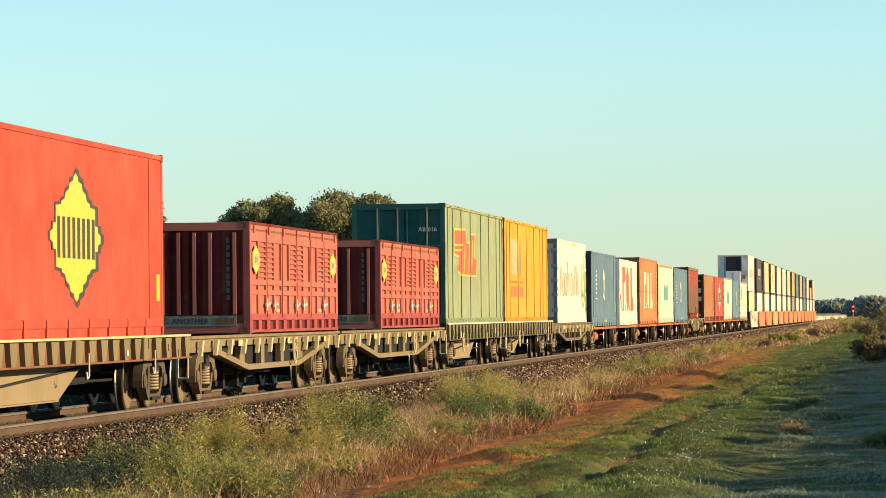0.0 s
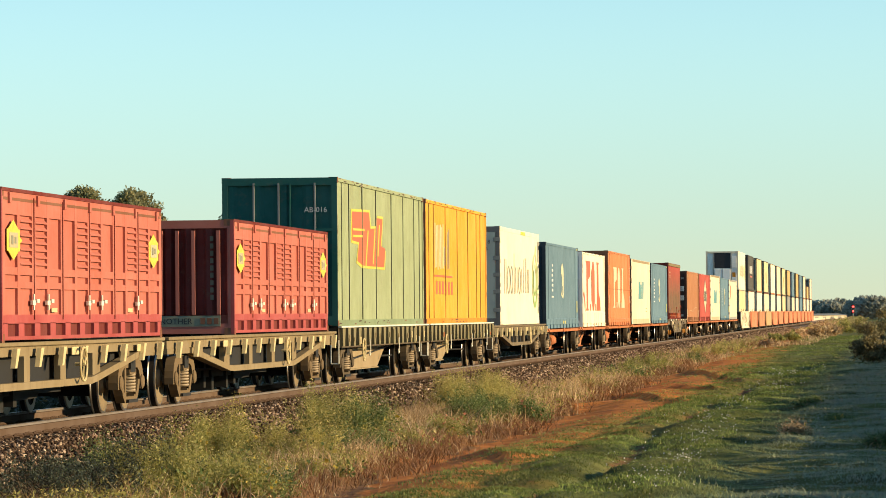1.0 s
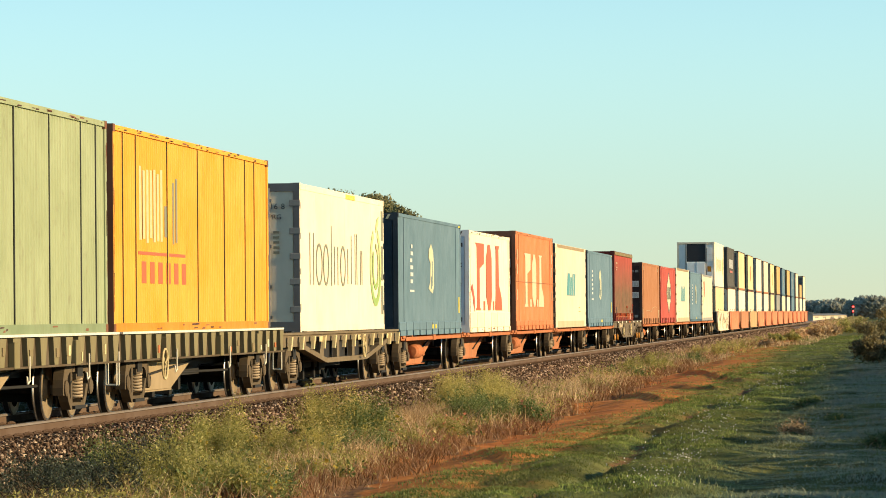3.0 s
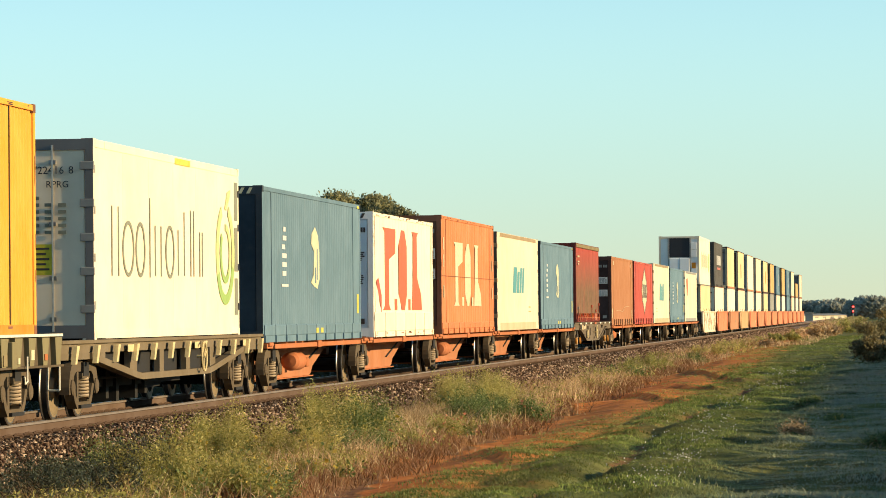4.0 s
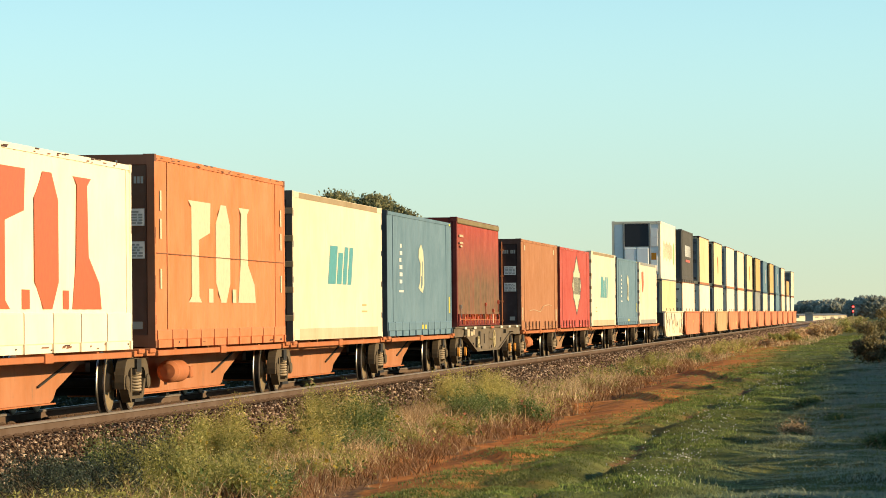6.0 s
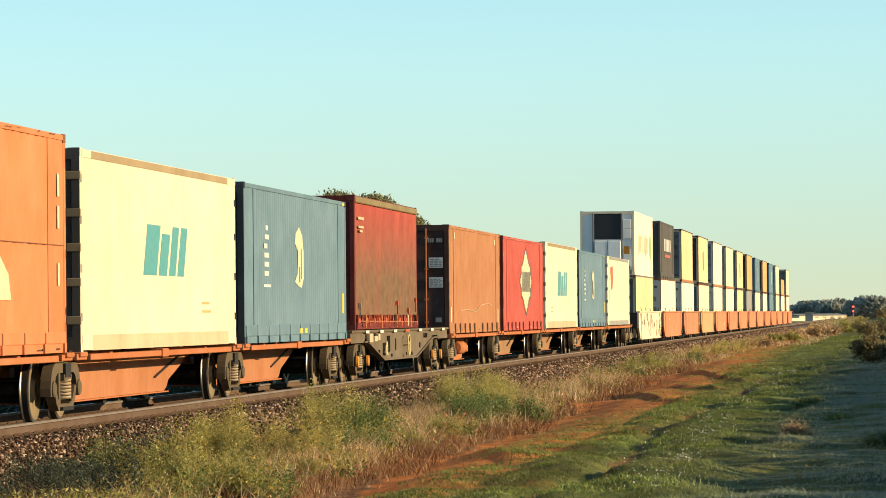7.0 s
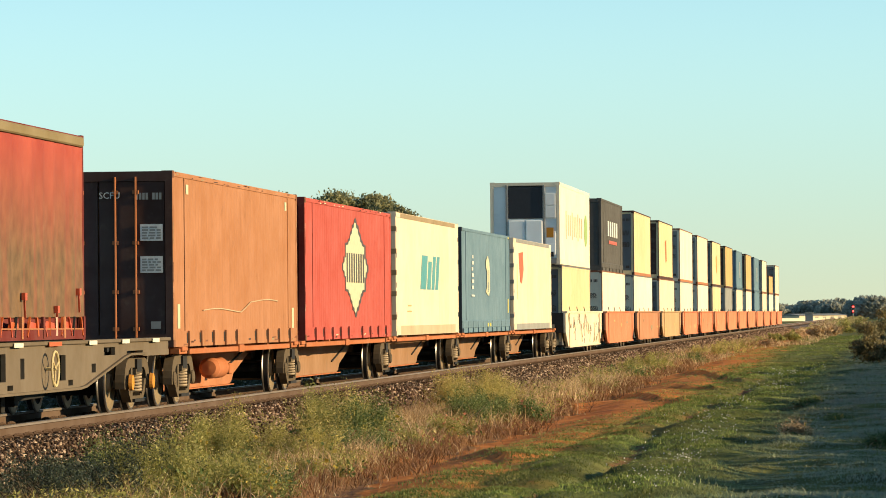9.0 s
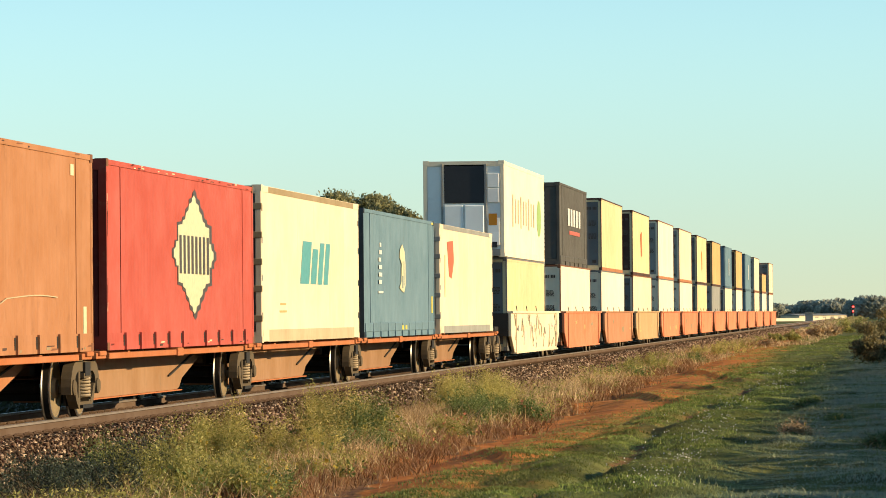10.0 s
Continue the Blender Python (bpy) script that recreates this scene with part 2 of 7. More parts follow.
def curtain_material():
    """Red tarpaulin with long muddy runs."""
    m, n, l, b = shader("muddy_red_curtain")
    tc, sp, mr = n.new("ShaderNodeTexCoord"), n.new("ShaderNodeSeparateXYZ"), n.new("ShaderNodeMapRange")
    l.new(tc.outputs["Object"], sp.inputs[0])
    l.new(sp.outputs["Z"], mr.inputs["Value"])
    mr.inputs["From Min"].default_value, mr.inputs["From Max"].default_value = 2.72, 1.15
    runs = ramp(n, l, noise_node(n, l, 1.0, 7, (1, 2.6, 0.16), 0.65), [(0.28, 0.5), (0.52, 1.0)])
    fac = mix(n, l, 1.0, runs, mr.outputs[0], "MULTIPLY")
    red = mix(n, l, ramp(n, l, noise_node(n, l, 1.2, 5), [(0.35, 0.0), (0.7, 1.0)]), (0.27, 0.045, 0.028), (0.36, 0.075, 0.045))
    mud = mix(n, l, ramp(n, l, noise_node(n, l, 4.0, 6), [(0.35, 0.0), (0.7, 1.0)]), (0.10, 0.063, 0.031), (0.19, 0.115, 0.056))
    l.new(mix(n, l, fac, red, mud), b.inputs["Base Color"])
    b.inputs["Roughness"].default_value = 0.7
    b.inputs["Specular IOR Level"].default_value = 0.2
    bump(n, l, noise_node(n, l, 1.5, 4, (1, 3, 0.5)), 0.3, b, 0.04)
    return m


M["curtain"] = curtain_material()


def ballast_material(name):
    m, n, l, b = shader(name)
    g = n.new("ShaderNodeNewGeometry")
    col = ramp(n, l, g.outputs["Random Per Island"], [(0, (0.028, 0.018, 0.012)), (0.5, (0.105, 0.068, 0.045)), (0.85, (0.30, 0.205, 0.135)), (1, (0.62, 0.48, 0.34))])
    pn = n.new("ShaderNodeTexNoise")
    pn.inputs["Scale"].default_value, pn.inputs["Detail"].default_value = 22, 5
    l.new(g.outputs["Position"], pn.inputs["Vector"])
    l.new(mix(n, l, 1.0, col, ramp(n, l, pn.outputs["Fac"], [(0.3, 0.6), (0.7, 1.25)]), "MULTIPLY"), b.inputs["Base Color"])
    b.inputs["Roughness"].default_value = 0.95
    b.inputs["Specular IOR Level"].default_value = 0.08
    bump(n, l, pn.outputs["Fac"], 0.8, b, 0.04)
    return m


M["stone"] = ballast_material("ballast_stone")


def bed_material():
    m, n, l, b = shader("ballast_bed")
    c = ramp(n, l, noise_node(n, l, 16, 6, rough=0.75), [(0.3, (0.03, 0.022, 0.016)), (0.55, (0.10, 0.07, 0.048)), (0.75, (0.25, 0.18, 0.125))])
    l.new(c, b.inputs["Base Color"])
    b.inputs["Roughness"].default_value = 0.95
    bump(n, l, noise_node(n, l, 16, 6, rough=0.75), 1.0, b, 0.08)
    return m


M["bed"] = bed_material()


# ---- mesh tools ----
class Geo:
    """Collects faces of one part."""

    def __init__(self):
        self.v, self.f, self.m, self.now = [], [], [], 0

    def add(self, vs, fs):
        o = len(self.v)
        self.v += [tuple(p) for p in vs]
        self.f += [tuple(i + o for i in q) for q in fs]
        self.m += [self.now] * len(fs)
        return self

    def box(self, x0, x1, y0, y1, z0, z1):
        return self.add([(x, y, z) for z in (z0, z1) for y in (y0, y1) for x in (x0, x1)],
                        [(0, 2, 3, 1), (4, 5, 7, 6), (0, 1, 5, 4), (2, 6, 7, 3), (0, 4, 6, 2), (1, 3, 7, 5)])

    def prism(self, pts, axis, a, b):
        """A polygon, (y, z) for axis x, (x, z) for axis y, (x, y) for axis z, drawn out from a to b."""
        k = len(pts)
        area = sum(p[0] * q[1] - q[0] * p[1] for p, q in zip(pts, pts[1:] + pts[:1]))
        if (area < 0) != (axis == "y"):
            pts = pts[::-1]
        at = {"x": lambda p, h: (h, p[0], p[1]), "y": lambda p, h: (p[0], h, p[1]), "z": lambda p, h: (p[0], p[1], h)}[axis]
        vs = [at(p, a) for p in pts] + [at(p, b) for p in pts]
        fs = [tuple(range(k))[::-1], tuple(range(k, 2 * k))] + [(i, (i + 1) % k, (i + 1) % k + k, i + k) for i in range(k)]
        return self.add(vs, fs)

    def bar(self, p, q, r, n=4, r2=None):
        """A straight bar from p to q."""
        p, q = Vector(p), Vector(q)
        d = (q - p).normalized()
        u = d.orthogonal().normalized() if abs(d.z) > 0.99 else d.cross(Vector((0, 0, 1))).normalized()
        w = u.cross(d)
        r2 = r if r2 is None else r2
        vs = []
        for c, rr in ((p, r), (q, r2)):
            for i in range(n):
                a = 2 * math.pi * (i + 0.5) / n
                vs.append(c + rr * (math.cos(a) * u + math.sin(a) * w))
        fs = [(i, i + n, (i + 1) % n + n, (i + 1) % n) for i in range(n)]
        return self.add(vs, fs + [tuple(range(n)), tuple(range(n, 2 * n))[::-1]])

    def lathe(self, prof, c, n=28, axis="x"):
        """A profile of (along, radius) turned about an axis through c."""
        vs, fs = [], []
        for h, r in prof:
            for i in range(n):
                a = 2 * math.pi * i / n
                s, t = r * math.cos(a), r * math.sin(a)
                vs.append({"x": (c[0] + h, c[1] + s, c[2] + t), "y": (c[0] + t, c[1] + h, c[2] + s), "z": (c[0] + s, c[1] + t, c[2] + h)}[axis])
        for j in range(len(prof) - 1):
            fs += [(j * n + i, j * n + (i + 1) % n, (j + 1) * n + (i + 1) % n, (j + 1) * n + i) for i in range(n)]
        return self.add(vs, fs)

    def ring(self, c, r, t, axis="x", n=24, m=6):
        return self.lathe([(t * math.sin(2 * math.pi * k / m), r + t * math.cos(2 * math.pi * k / m)) for k in range(m + 1)], c, n, axis)


def mesh_of(name, g, *mats, smooth=False):
    me = bpy.data.meshes.new(name)
    me.from_pydata(g.v, [], g.f)
    for m in mats:
        me.materials.append(M[m])
    if len(mats) > 1:
        me.polygons.foreach_set("material_index", g.m)
    if smooth:
        me.polygons.foreach_set("use_smooth", [True] * len(me.polygons))
        me.set_sharp_from_angle(angle=radians(35))
    return me


def part(name, g, mat, parent, label="", bevel=0.0, smooth=False):
    mats = mat if isinstance(mat, tuple) else (mat,)
    me = g if isinstance(g, bpy.types.Mesh) else mesh_of(name, g, *mats, smooth=smooth)
    ob = new(name, me)
    ob.parent = parent
    if label:
        ob["label"] = label
    if bevel:
        b = ob.modifiers.new("edge", "BEVEL")
        b.width, b.segments, b.limit_method, b.harden_normals = bevel, 1, "ANGLE", False
    return ob


def thing(name, label, category, at, group="", kind=""):
    ob = new(name)
    ob.matrix_basis = at
    return tagged(ob, label, category, group, kind)


def sheet(name, vs, fs, mat, smooth=False):
    """A mesh from arrays: vs (n, 3), fs (m, k)."""
    me = bpy.data.meshes.new(name)
    vs, fs = np.asarray(vs, np.float32), np.asarray(fs, np.int32)
    k = fs.shape[1]
    me.vertices.add(len(vs))
    me.vertices.foreach_set("co", vs.ravel())
    me.loops.add(fs.size)
    me.loops.foreach_set("vertex_index", fs.ravel())
    me.polygons.add(len(fs))
    me.polygons.foreach_set("loop_start", np.arange(len(fs), dtype=np.int32) * k)
    me.update(calc_edges=True)
    me.validate()
    me.materials.append(M[mat])
    if smooth:
        me.polygons.foreach_set("use_smooth", [True] * len(fs))
    return me


TRAIN = []      # things that roll with the train
WHEELSETS = []  # wheelsets that turn on their bogies
RNG = np.random.default_rng(7)


# ---- ground ----
LATTICE = np.random.default_rng(11).random((256, 256))


def patchy(x, y, size):
    """Smooth random patches of about that size, 0 to 1."""
    u, v = np.asarray(x, float) / size + 300.3, np.asarray(y, float) / size + 170.7
    i, j = np.floor(u).astype(int), np.floor(v).astype(int)
    p, q = u - i, v - j
    p, q = p * p * (3 - 2 * p), q * q * (3 - 2 * q)
    g = lambda a, b: LATTICE[(i + a) % 256, (j + b) % 256]
    return (g(0, 0) * (1 - p) + g(1, 0) * p) * (1 - q) + (g(0, 1) * (1 - p) + g(1, 1) * p) * q


def foot(y):
    """Where the weedy bank ends and the strip of bare earth begins."""
    return np.interp(y, [45, 60, 78, 110, 154, 189, 317, 420], [6.3, 5.9, 6.0, 5.4, 5.0, 4.5, 3.6, 3.4])


def brink(y):
    """Where the bare earth gives way to turf."""
    return np.interp(y, [45, 60, 72, 82, 95, 122, 193, 300, 420], [6.9, 6.9, 7.0, 7.25, 7.5, 7.35, 6.4, 5.6, 5.3])


def lump(x, y):
    """Hummocks and small unevenness of the ground."""
    big = 0.17 * (patchy(x, y / 1.3, 1.5) - 0.5) + 0.115 * (patchy(x + 40, y, 0.65) - 0.5) + 0.05 * (patchy(x, y + 90, 0.38) - 0.5)
    return big * np.interp(x - brink(y), [-2.5, -0.9, -0.2, 2.2], [0.7, 0.45, 0.35, 1.0])


def ruts(x, y):
    """The two wheel tracks in the turf, 0 to 1."""
    w = 0.16 * (patchy(x * 0, y, 5.0) - 0.5)
    one = np.interp(y, [44, 49, 54, 59, 71, 82, 110], [8.1, 8.05, 7.95, 7.98, 7.85, 7.8, 7.9]) + w
    two = np.interp(y, [44, 50, 57, 67, 77, 84, 110], [8.95, 9.05, 9.2, 9.0, 8.85, 9.0, 9.1]) + w
    fade = np.clip((y - 32) / 10, 0, 1) * np.clip((150 - y) / 40, 0, 1)
    return fade * (np.exp(-((x - one) / 0.19) ** 2) * (0.1 + 0.55 * patchy(x * 0 + 50, y, 4.0)) + np.exp(-((x - two) / 0.19) ** 2) * (0.5 + 0.8 * patchy(x * 0 + 7, y, 4.0)))


def ridges(x, y):
    """Low ridges thrown up where wheels have crossed the verge: steep towards the track, gentle away from it."""
    out = np.zeros(np.broadcast(x, y).shape)
    for x0, y0, x1, y1, tall in ((4.9, 113, 9.1, 88, 0.11), (5.1, 153, 9.2, 114, 0.14), (6.6, 115, 8.7, 106, 0.11), (6.7, 63, 7.8, 56.5, 0.10), (7.9, 78, 9.4, 69, 0.10)):
        dx, dy = x1 - x0, y1 - y0
        n = math.hypot(dx, dy)
        along = ((x - x0) * dx + (y - y0) * dy) / n
        off = ((x - x0) * -dy + (y - y0) * dx) / n + 0.25 * (patchy(x * 0, y, 3.0) - 0.5)
        ends = np.clip(along / (0.15 * n), 0, 1) * np.clip((n - along) / (0.25 * n), 0, 1)
        out = out + tall * ends * np.where(off > 0, np.exp(-off / 0.55), np.exp(off / 0.07)) * (0.55 + 0.6 * patchy(x, y, 2.5))
    return out


def ground_z(x, y):
    x, y = np.asarray(x, float), np.asarray(y, float)
    u = np.abs(x) - np.where(np.abs(x) > 3.5, np.clip((np.abs(x) - 3.5) / 1.2, 0, 1) * np.clip((12 - np.abs(x)) / 5, 0, 1) * (foot(y) - 6.0), 0)
    base = np.interp(u, [0, 2.0, 3.5, 4.6, 5.4, 6.0, 6.4, 7.2, 9.0, 13.0, 30.0], [-0.62, -0.62, -0.74, -0.62, -0.56, -0.70, -0.68, -0.56, -0.5, -0.46, -0.5])
    near = np.clip(1.2 - np.abs(x - 8) / 40, 0, 1) * np.clip(1.4 - np.abs(y - 90) / 260, 0, 1)
    return base + near * (lump(x, y) - 0.10 * ruts(x, y) + ridges(x, y))


def build_ground():
    xs = np.concatenate([-np.geomspace(2600, 16, 26), np.arange(-14, 1.9, 1.0), np.arange(2, 14, 0.11), np.geomspace(14.3, 2600, 30)])
    ys = np.concatenate([-np.geomspace(300, 2, 8), np.arange(0, 38, 2.0), np.arange(38, 110, 0.2), np.arange(110, 180, 0.45), np.arange(180, 300, 1.0), np.geomspace(302, 4800, 60)])
    X, Y = np.meshgrid(xs, ys, indexing="ij")
    Z = ground_z(X, Y)
    a = np.arange(len(xs) * len(ys)).reshape(X.shape)
    f = np.stack([a[:-1, :-1], a[1:, :-1], a[1:, 1:], a[:-1, 1:]], -1).reshape(-1, 4)
    me = sheet("ground", np.stack([X, Y, Z], -1).reshape(-1, 3), f, "ground", smooth=True)
    wob = 1.0 * (patchy(X, Y / 2.5, 1.6) - 0.5) + 0.6 * (patchy(X + 9, Y, 0.6) - 0.5)
    inner = np.clip((X + 0.8 * wob - foot(Y)) / 0.5 + 0.5, 0, 1)
    outer = np.clip(1.0 - (X + 1.2 * wob - brink(Y) + 0.35) / 2.3, 0, 1)
    worn = np.clip(0.75 * ruts(X, Y) * np.clip(3 * patchy(X + 77, Y / 2, 2.5) - 1.15, 0, 1), 0, 1)
    for name, v in (("bare", inner * outer), ("bank", np.where(X > 0, np.maximum(1 - inner, np.where(X > 7, worn, 0)), 0.3))):
        me.attributes.new(name, "FLOAT", "POINT").data.foreach_set("value", v.astype(np.float32).ravel())
    tagged(new("ground", me), "rust-orange earth and rough green turf beside the line", "ground", kind="structure")


build_ground()


# ---- track ----
def build_track():
    g = Geo()
    y0, y1 = -40, 1500
    prof = [(-3.6, -0.95), (-3.3, -0.72), (-1.75, -0.22), (1.75, -0.22), (3.2, -0.75), (3.6, -0.95)]
    g.prism(prof, "y", y0, y1)
    tagged(part("ballast_bed", g, "bed", None), "bed of brown-grey crushed stone under the track", "ballast", kind="structure")
    # loose stones over the near shoulder and between the sleepers
    base = np.array([(1, 0, 0), (-1, 0, 0), (0, 1, 0), (0, -1, 0), (0, 0, 1), (0, 0, -1)], float)
    face = np.array([(0, 2, 4), (2, 1, 4), (1, 3, 4), (3, 0, 4), (2, 0, 5), (1, 2, 5), (3, 1, 5), (0, 3, 5)])
    near = RNG.random(125000)
    y = 38 + 420 * near ** 2.2
    x = np.where(RNG.random(len(y)) < 0.78, RNG.uniform(1.1, 3.35, len(y)), RNG.uniform(-2.4, 1.1, len(y)))
    z = np.interp(x, [-3.3, -1.75, 1.75, 3.2, 3.5], [-0.72, -0.22, -0.22, -0.75, -0.85]) + RNG.uniform(-0.01, 0.035, len(y))
    keep = ~((np.abs(np.abs(x) - 0.75) < 0.12))
    x, y, z = x[keep], y[keep], z[keep]
    k = len(x)
    size = RNG.uniform(0.013, 0.033, (k, 1, 3)) * (1 + 0.5 * RNG.random((k, 1, 1))) * (1 + (y.reshape(-1, 1, 1) - 38) / 200)
    q = RNG.normal(size=(k, 3, 3))
    q = np.linalg.qr(q)[0]
    v = (base[None] * (1 + RNG.uniform(-0.3, 0.3, (k, 6, 1)))) * size
    v = np.einsum("kij,kpj->kpi", q, v) + np.stack([x, y, z], -1)[:, None]
    f = face[None] + 6 * np.arange(k)[:, None, None]
    ob = new("ballast_stones", sheet("ballast_stones", v.reshape(-1, 3), f.reshape(-1, 3), "stone"))
    tagged(ob, "loose brown-grey crushed stones along the track shoulder", "ballast", kind="stuff")
    for sx in (0.7525, -0.7525):
        g = Geo()
        p = [(-0.07, -0.17), (0.07, -0.17), (0.07, -0.158), (0.012, -0.140), (0.012, -0.045), (0.036, -0.036), (0.036, -0.004), (0.028, 0),
             (-0.028, 0), (-0.036, -0.004), (-0.036, -0.036), (-0.012, -0.045), (-0.012, -0.140), (-0.07, -0.158)]
        n = len(p)
        o = [(x + sx, z) for x, z in p]
        g.prism(o, "y", y0, y1)
        rail = part("rail", g, "rust", None)
        tagged(rail, "rusty steel rail with a polished running top", "rail", "rails of the track", kind="structure")
        hd = Geo().prism([(sx - 0.037, -0.034), (sx + 0.037, -0.034), (sx + 0.037, -0.006), (sx + 0.029, 0.0006), (sx - 0.029, 0.0006), (sx - 0.037, -0.006)], "y", y0, y1)
        part("rail_head", hd, "railhead", rail, "smooth worn rail head")
        g = Geo().box(sx - 0.027, sx + 0.027, y0, y1, 0.0008, 0.003)
        part("running_band", g, "steel", rail, "bright worn steel")


build_track()


# ---- rolling stock ----
def wheel_mesh():
    g = Geo()
    for s in (1, -1):
        c = (s * 0.75, 0, 0)
        prof = [(-0.065, 0.36), (-0.065, 0.475), (-0.05, 0.487), (-0.035, 0.475), (-0.03, 0.46), (0.065, 0.455), (0.068, 0.40), (0.05, 0.39), (0.02, 0.33), (0.03, 0.16), (0.09, 0.13), (0.09, 0.001)]
        back = [(-0.065, 0.36), (-0.03, 0.33), (-0.02, 0.16), (-0.07, 0.13), (-0.07, 0.07)]
        flip = lambda q: [(s * h, r) for h, r in q]
        g.now = 1
        g.lathe(flip(prof[:4]), c)
        g.lathe(flip([(0.045, 0.4562), (0.065, 0.455), (0.068, 0.425)]), c)
        g.now = 3
        g.lathe(flip([prof[3], prof[4], (0.045, 0.4562)]), c)
        g.now = 0
        g.lathe(flip([(0.068, 0.425)] + prof[6:]), c)
        # wheel backs and axle take a dark tone with their shade painted in
        g.now = 3
        g.lathe(flip(back), c)
    g.bar((-0.7, 0, 0), (0.7, 0, 0), 0.075, 10)
    return mesh_of("wheelset", g, "wheel", "steel", "dark", "tread", smooth=True)


def bogie_meshes():
    a = Geo()
    for s in (1, -1):
        x0, x1 = s * 0.93, s * 1.06
        x0, x1 = min(x0, x1), max(x0, x1)
        # the far frame is dark all over, its shade put into the colour
        a.now = 0 if s > 0 else 1
        # cast side frame: a rounded arch over both axles, two columns and a bowl that carries the spring
        arc = [(0.70 + 0.40 * math.sin(q), -0.02 + 0.39 * math.cos(q)) for q in (0.0, 0.3, 0.6, 0.9, 1.2, 1.5)] + [(1.09, -0.10)]
        inn = [(0.82, -0.10), (0.80, 0.06), (0.72, 0.17), (0.58, 0.225)]
        a.prism([(-y, z) for y, z in arc[::-1]] + arc + inn + [(-y, z) for y, z in inn[::-1]], "x", x0, x1 + 0.02)
        a.prism([(-0.84, 0.04), (-0.66, -0.20), (-0.48, -0.315), (0.48, -0.315), (0.66, -0.20), (0.84, 0.04), (0.68, 0.04), (0.54, -0.14), (0.40, -0.215), (-0.40, -0.215), (-0.54, -0.14), (-0.68, 0.04)], "x", x0 + 0.006, x1 + 0.014)
        for y in (-0.40, 0.40):
            a.box(x0 + 0.012, x1 + 0.008, y - 0.065, y + 0.065, -0.23, 0.24)
        a.box(x0 + 0.02, x1 + 0.05, -0.26, 0.30, 0.125, 0.20)
        for y in (-0.915, 0.915):
            a.lathe([(0, 0.001), (0, 0.115), (s * 0.08, 0.115), (s * 0.10, 0.085), (s * 0.10, 0.001)], (s * 1.02, y, 0), 16)
            a.box(s * 1.0 - 0.05, s * 1.0 + 0.05, y - 0.115, y + 0.115, -0.09, 0.10)
    for s in (1, -1):
        a.box(min(s * 1.07, s * 1.12), max(s * 1.07, s * 1.12), -0.4, 0.4, -0.31, -0.26)
    a.now = 1
    # thin dark plates added behind the frame windows in place of shade
    for s in (1, -1):
        a.box(min(s * 0.87, s * 0.90), max(s * 0.87, s * 0.90), -0.6, 0.6, -0.28, 0.3)
    a.box(-1.12, 1.12, -0.2, 0.2, 0.16, 0.36)
    a.box(-0.6, 0.6, -0.5, 0.5, -0.2, 0.1)
    a.box(-0.85, 0.85, -0.60, -0.52, -0.1, 0.04)
    a.box(-0.85, 0.85, 0.52, 0.60, -0.1, 0.04)
    for s in (-1, 1):
        for y in (-0.42, 0.42):
            a.box(s * 0.62 - 0.05, s * 0.62 + 0.05, y - 0.03, y + 0.05, -0.25, 0.1)
    b = Geo()
    # one coil, wound as a tube
    turns, n, m = 6.0, 72, 5
    vs, fs = [], []
    for i in range(n + 1):
        w = 2 * math.pi * turns * i / n
        for k in range(m):
            q = 2 * math.pi * k / m
            r = 0.115 + 0.02 * math.cos(q)
            vs.append((r * math.cos(w), r * math.sin(w), -0.17 + 0.29 * i / n + 0.018 * math.sin(q)))
    for i in range(n):
        fs += [(i * m + k, (i + 1) * m + k, (i + 1) * m + (k + 1) % m, i * m + (k + 1) % m) for k in range(m)]
    b.add(vs, fs)
    return mesh_of("bogie", a, "bogie", "dark"), mesh_of("ochre_bogie", a, "ochrebogie", "dark"), mesh_of("spring", b, "coil", smooth=True)


WHEEL, (BOGIE, OCHRE_BOGIE, SPRING) = wheel_mesh(), bogie_meshes()
ADAPTER = mesh_of("axle_cap", Geo().lathe([(0, 0.13), (0.05, 0.12), (0.06, 0.001)], (0, 0, 0), 14), "railyellow")


def bogie(parent, y, caps=False, ochre=False):
    """A two-axle bogie under a wagon, at y along it."""
    ob = part("bogie", OCHRE_BOGIE if ochre else BOGIE, "bogie", parent)
    ob.location = (0, y, 0.457 - parent.location.z)
    for dy in (-0.915, 0.915):
        w = part("wheelset", WHEEL, "wheel", ob)
        w.location = (0, dy, 0)
        WHEELSETS.append(w)
        if caps:
            c = part("axle_cap", ADAPTER, "railyellow", ob, "yellow-orange axle cap")
            c.location = (1.131, dy, 0)
    for s in (-1, 1):
        sp = part("spring", SPRING, "coil", ob)
        sp.location = (s * 1.0, 0.13, 0.0)
    return ob


def rolls(ob):
    TRAIN.append(ob)
    return ob


def brake_wheel(parent, y, z, mat="tan"):
    g = Geo().ring((1.33, y, z), 0.24, 0.018, "x", 24, 6)
    for a in (0.4, 2.5, 4.6):
        g.bar((1.33, y, z), (1.33, y + 0.24 * math.cos(a), z + 0.24 * math.sin(a)), 0.012, 5)
    g.bar((1.2, y, z), (1.35, y, z), 0.025, 6)
    part("brake_wheel", g, mat, parent, "spoked hand brake wheel")


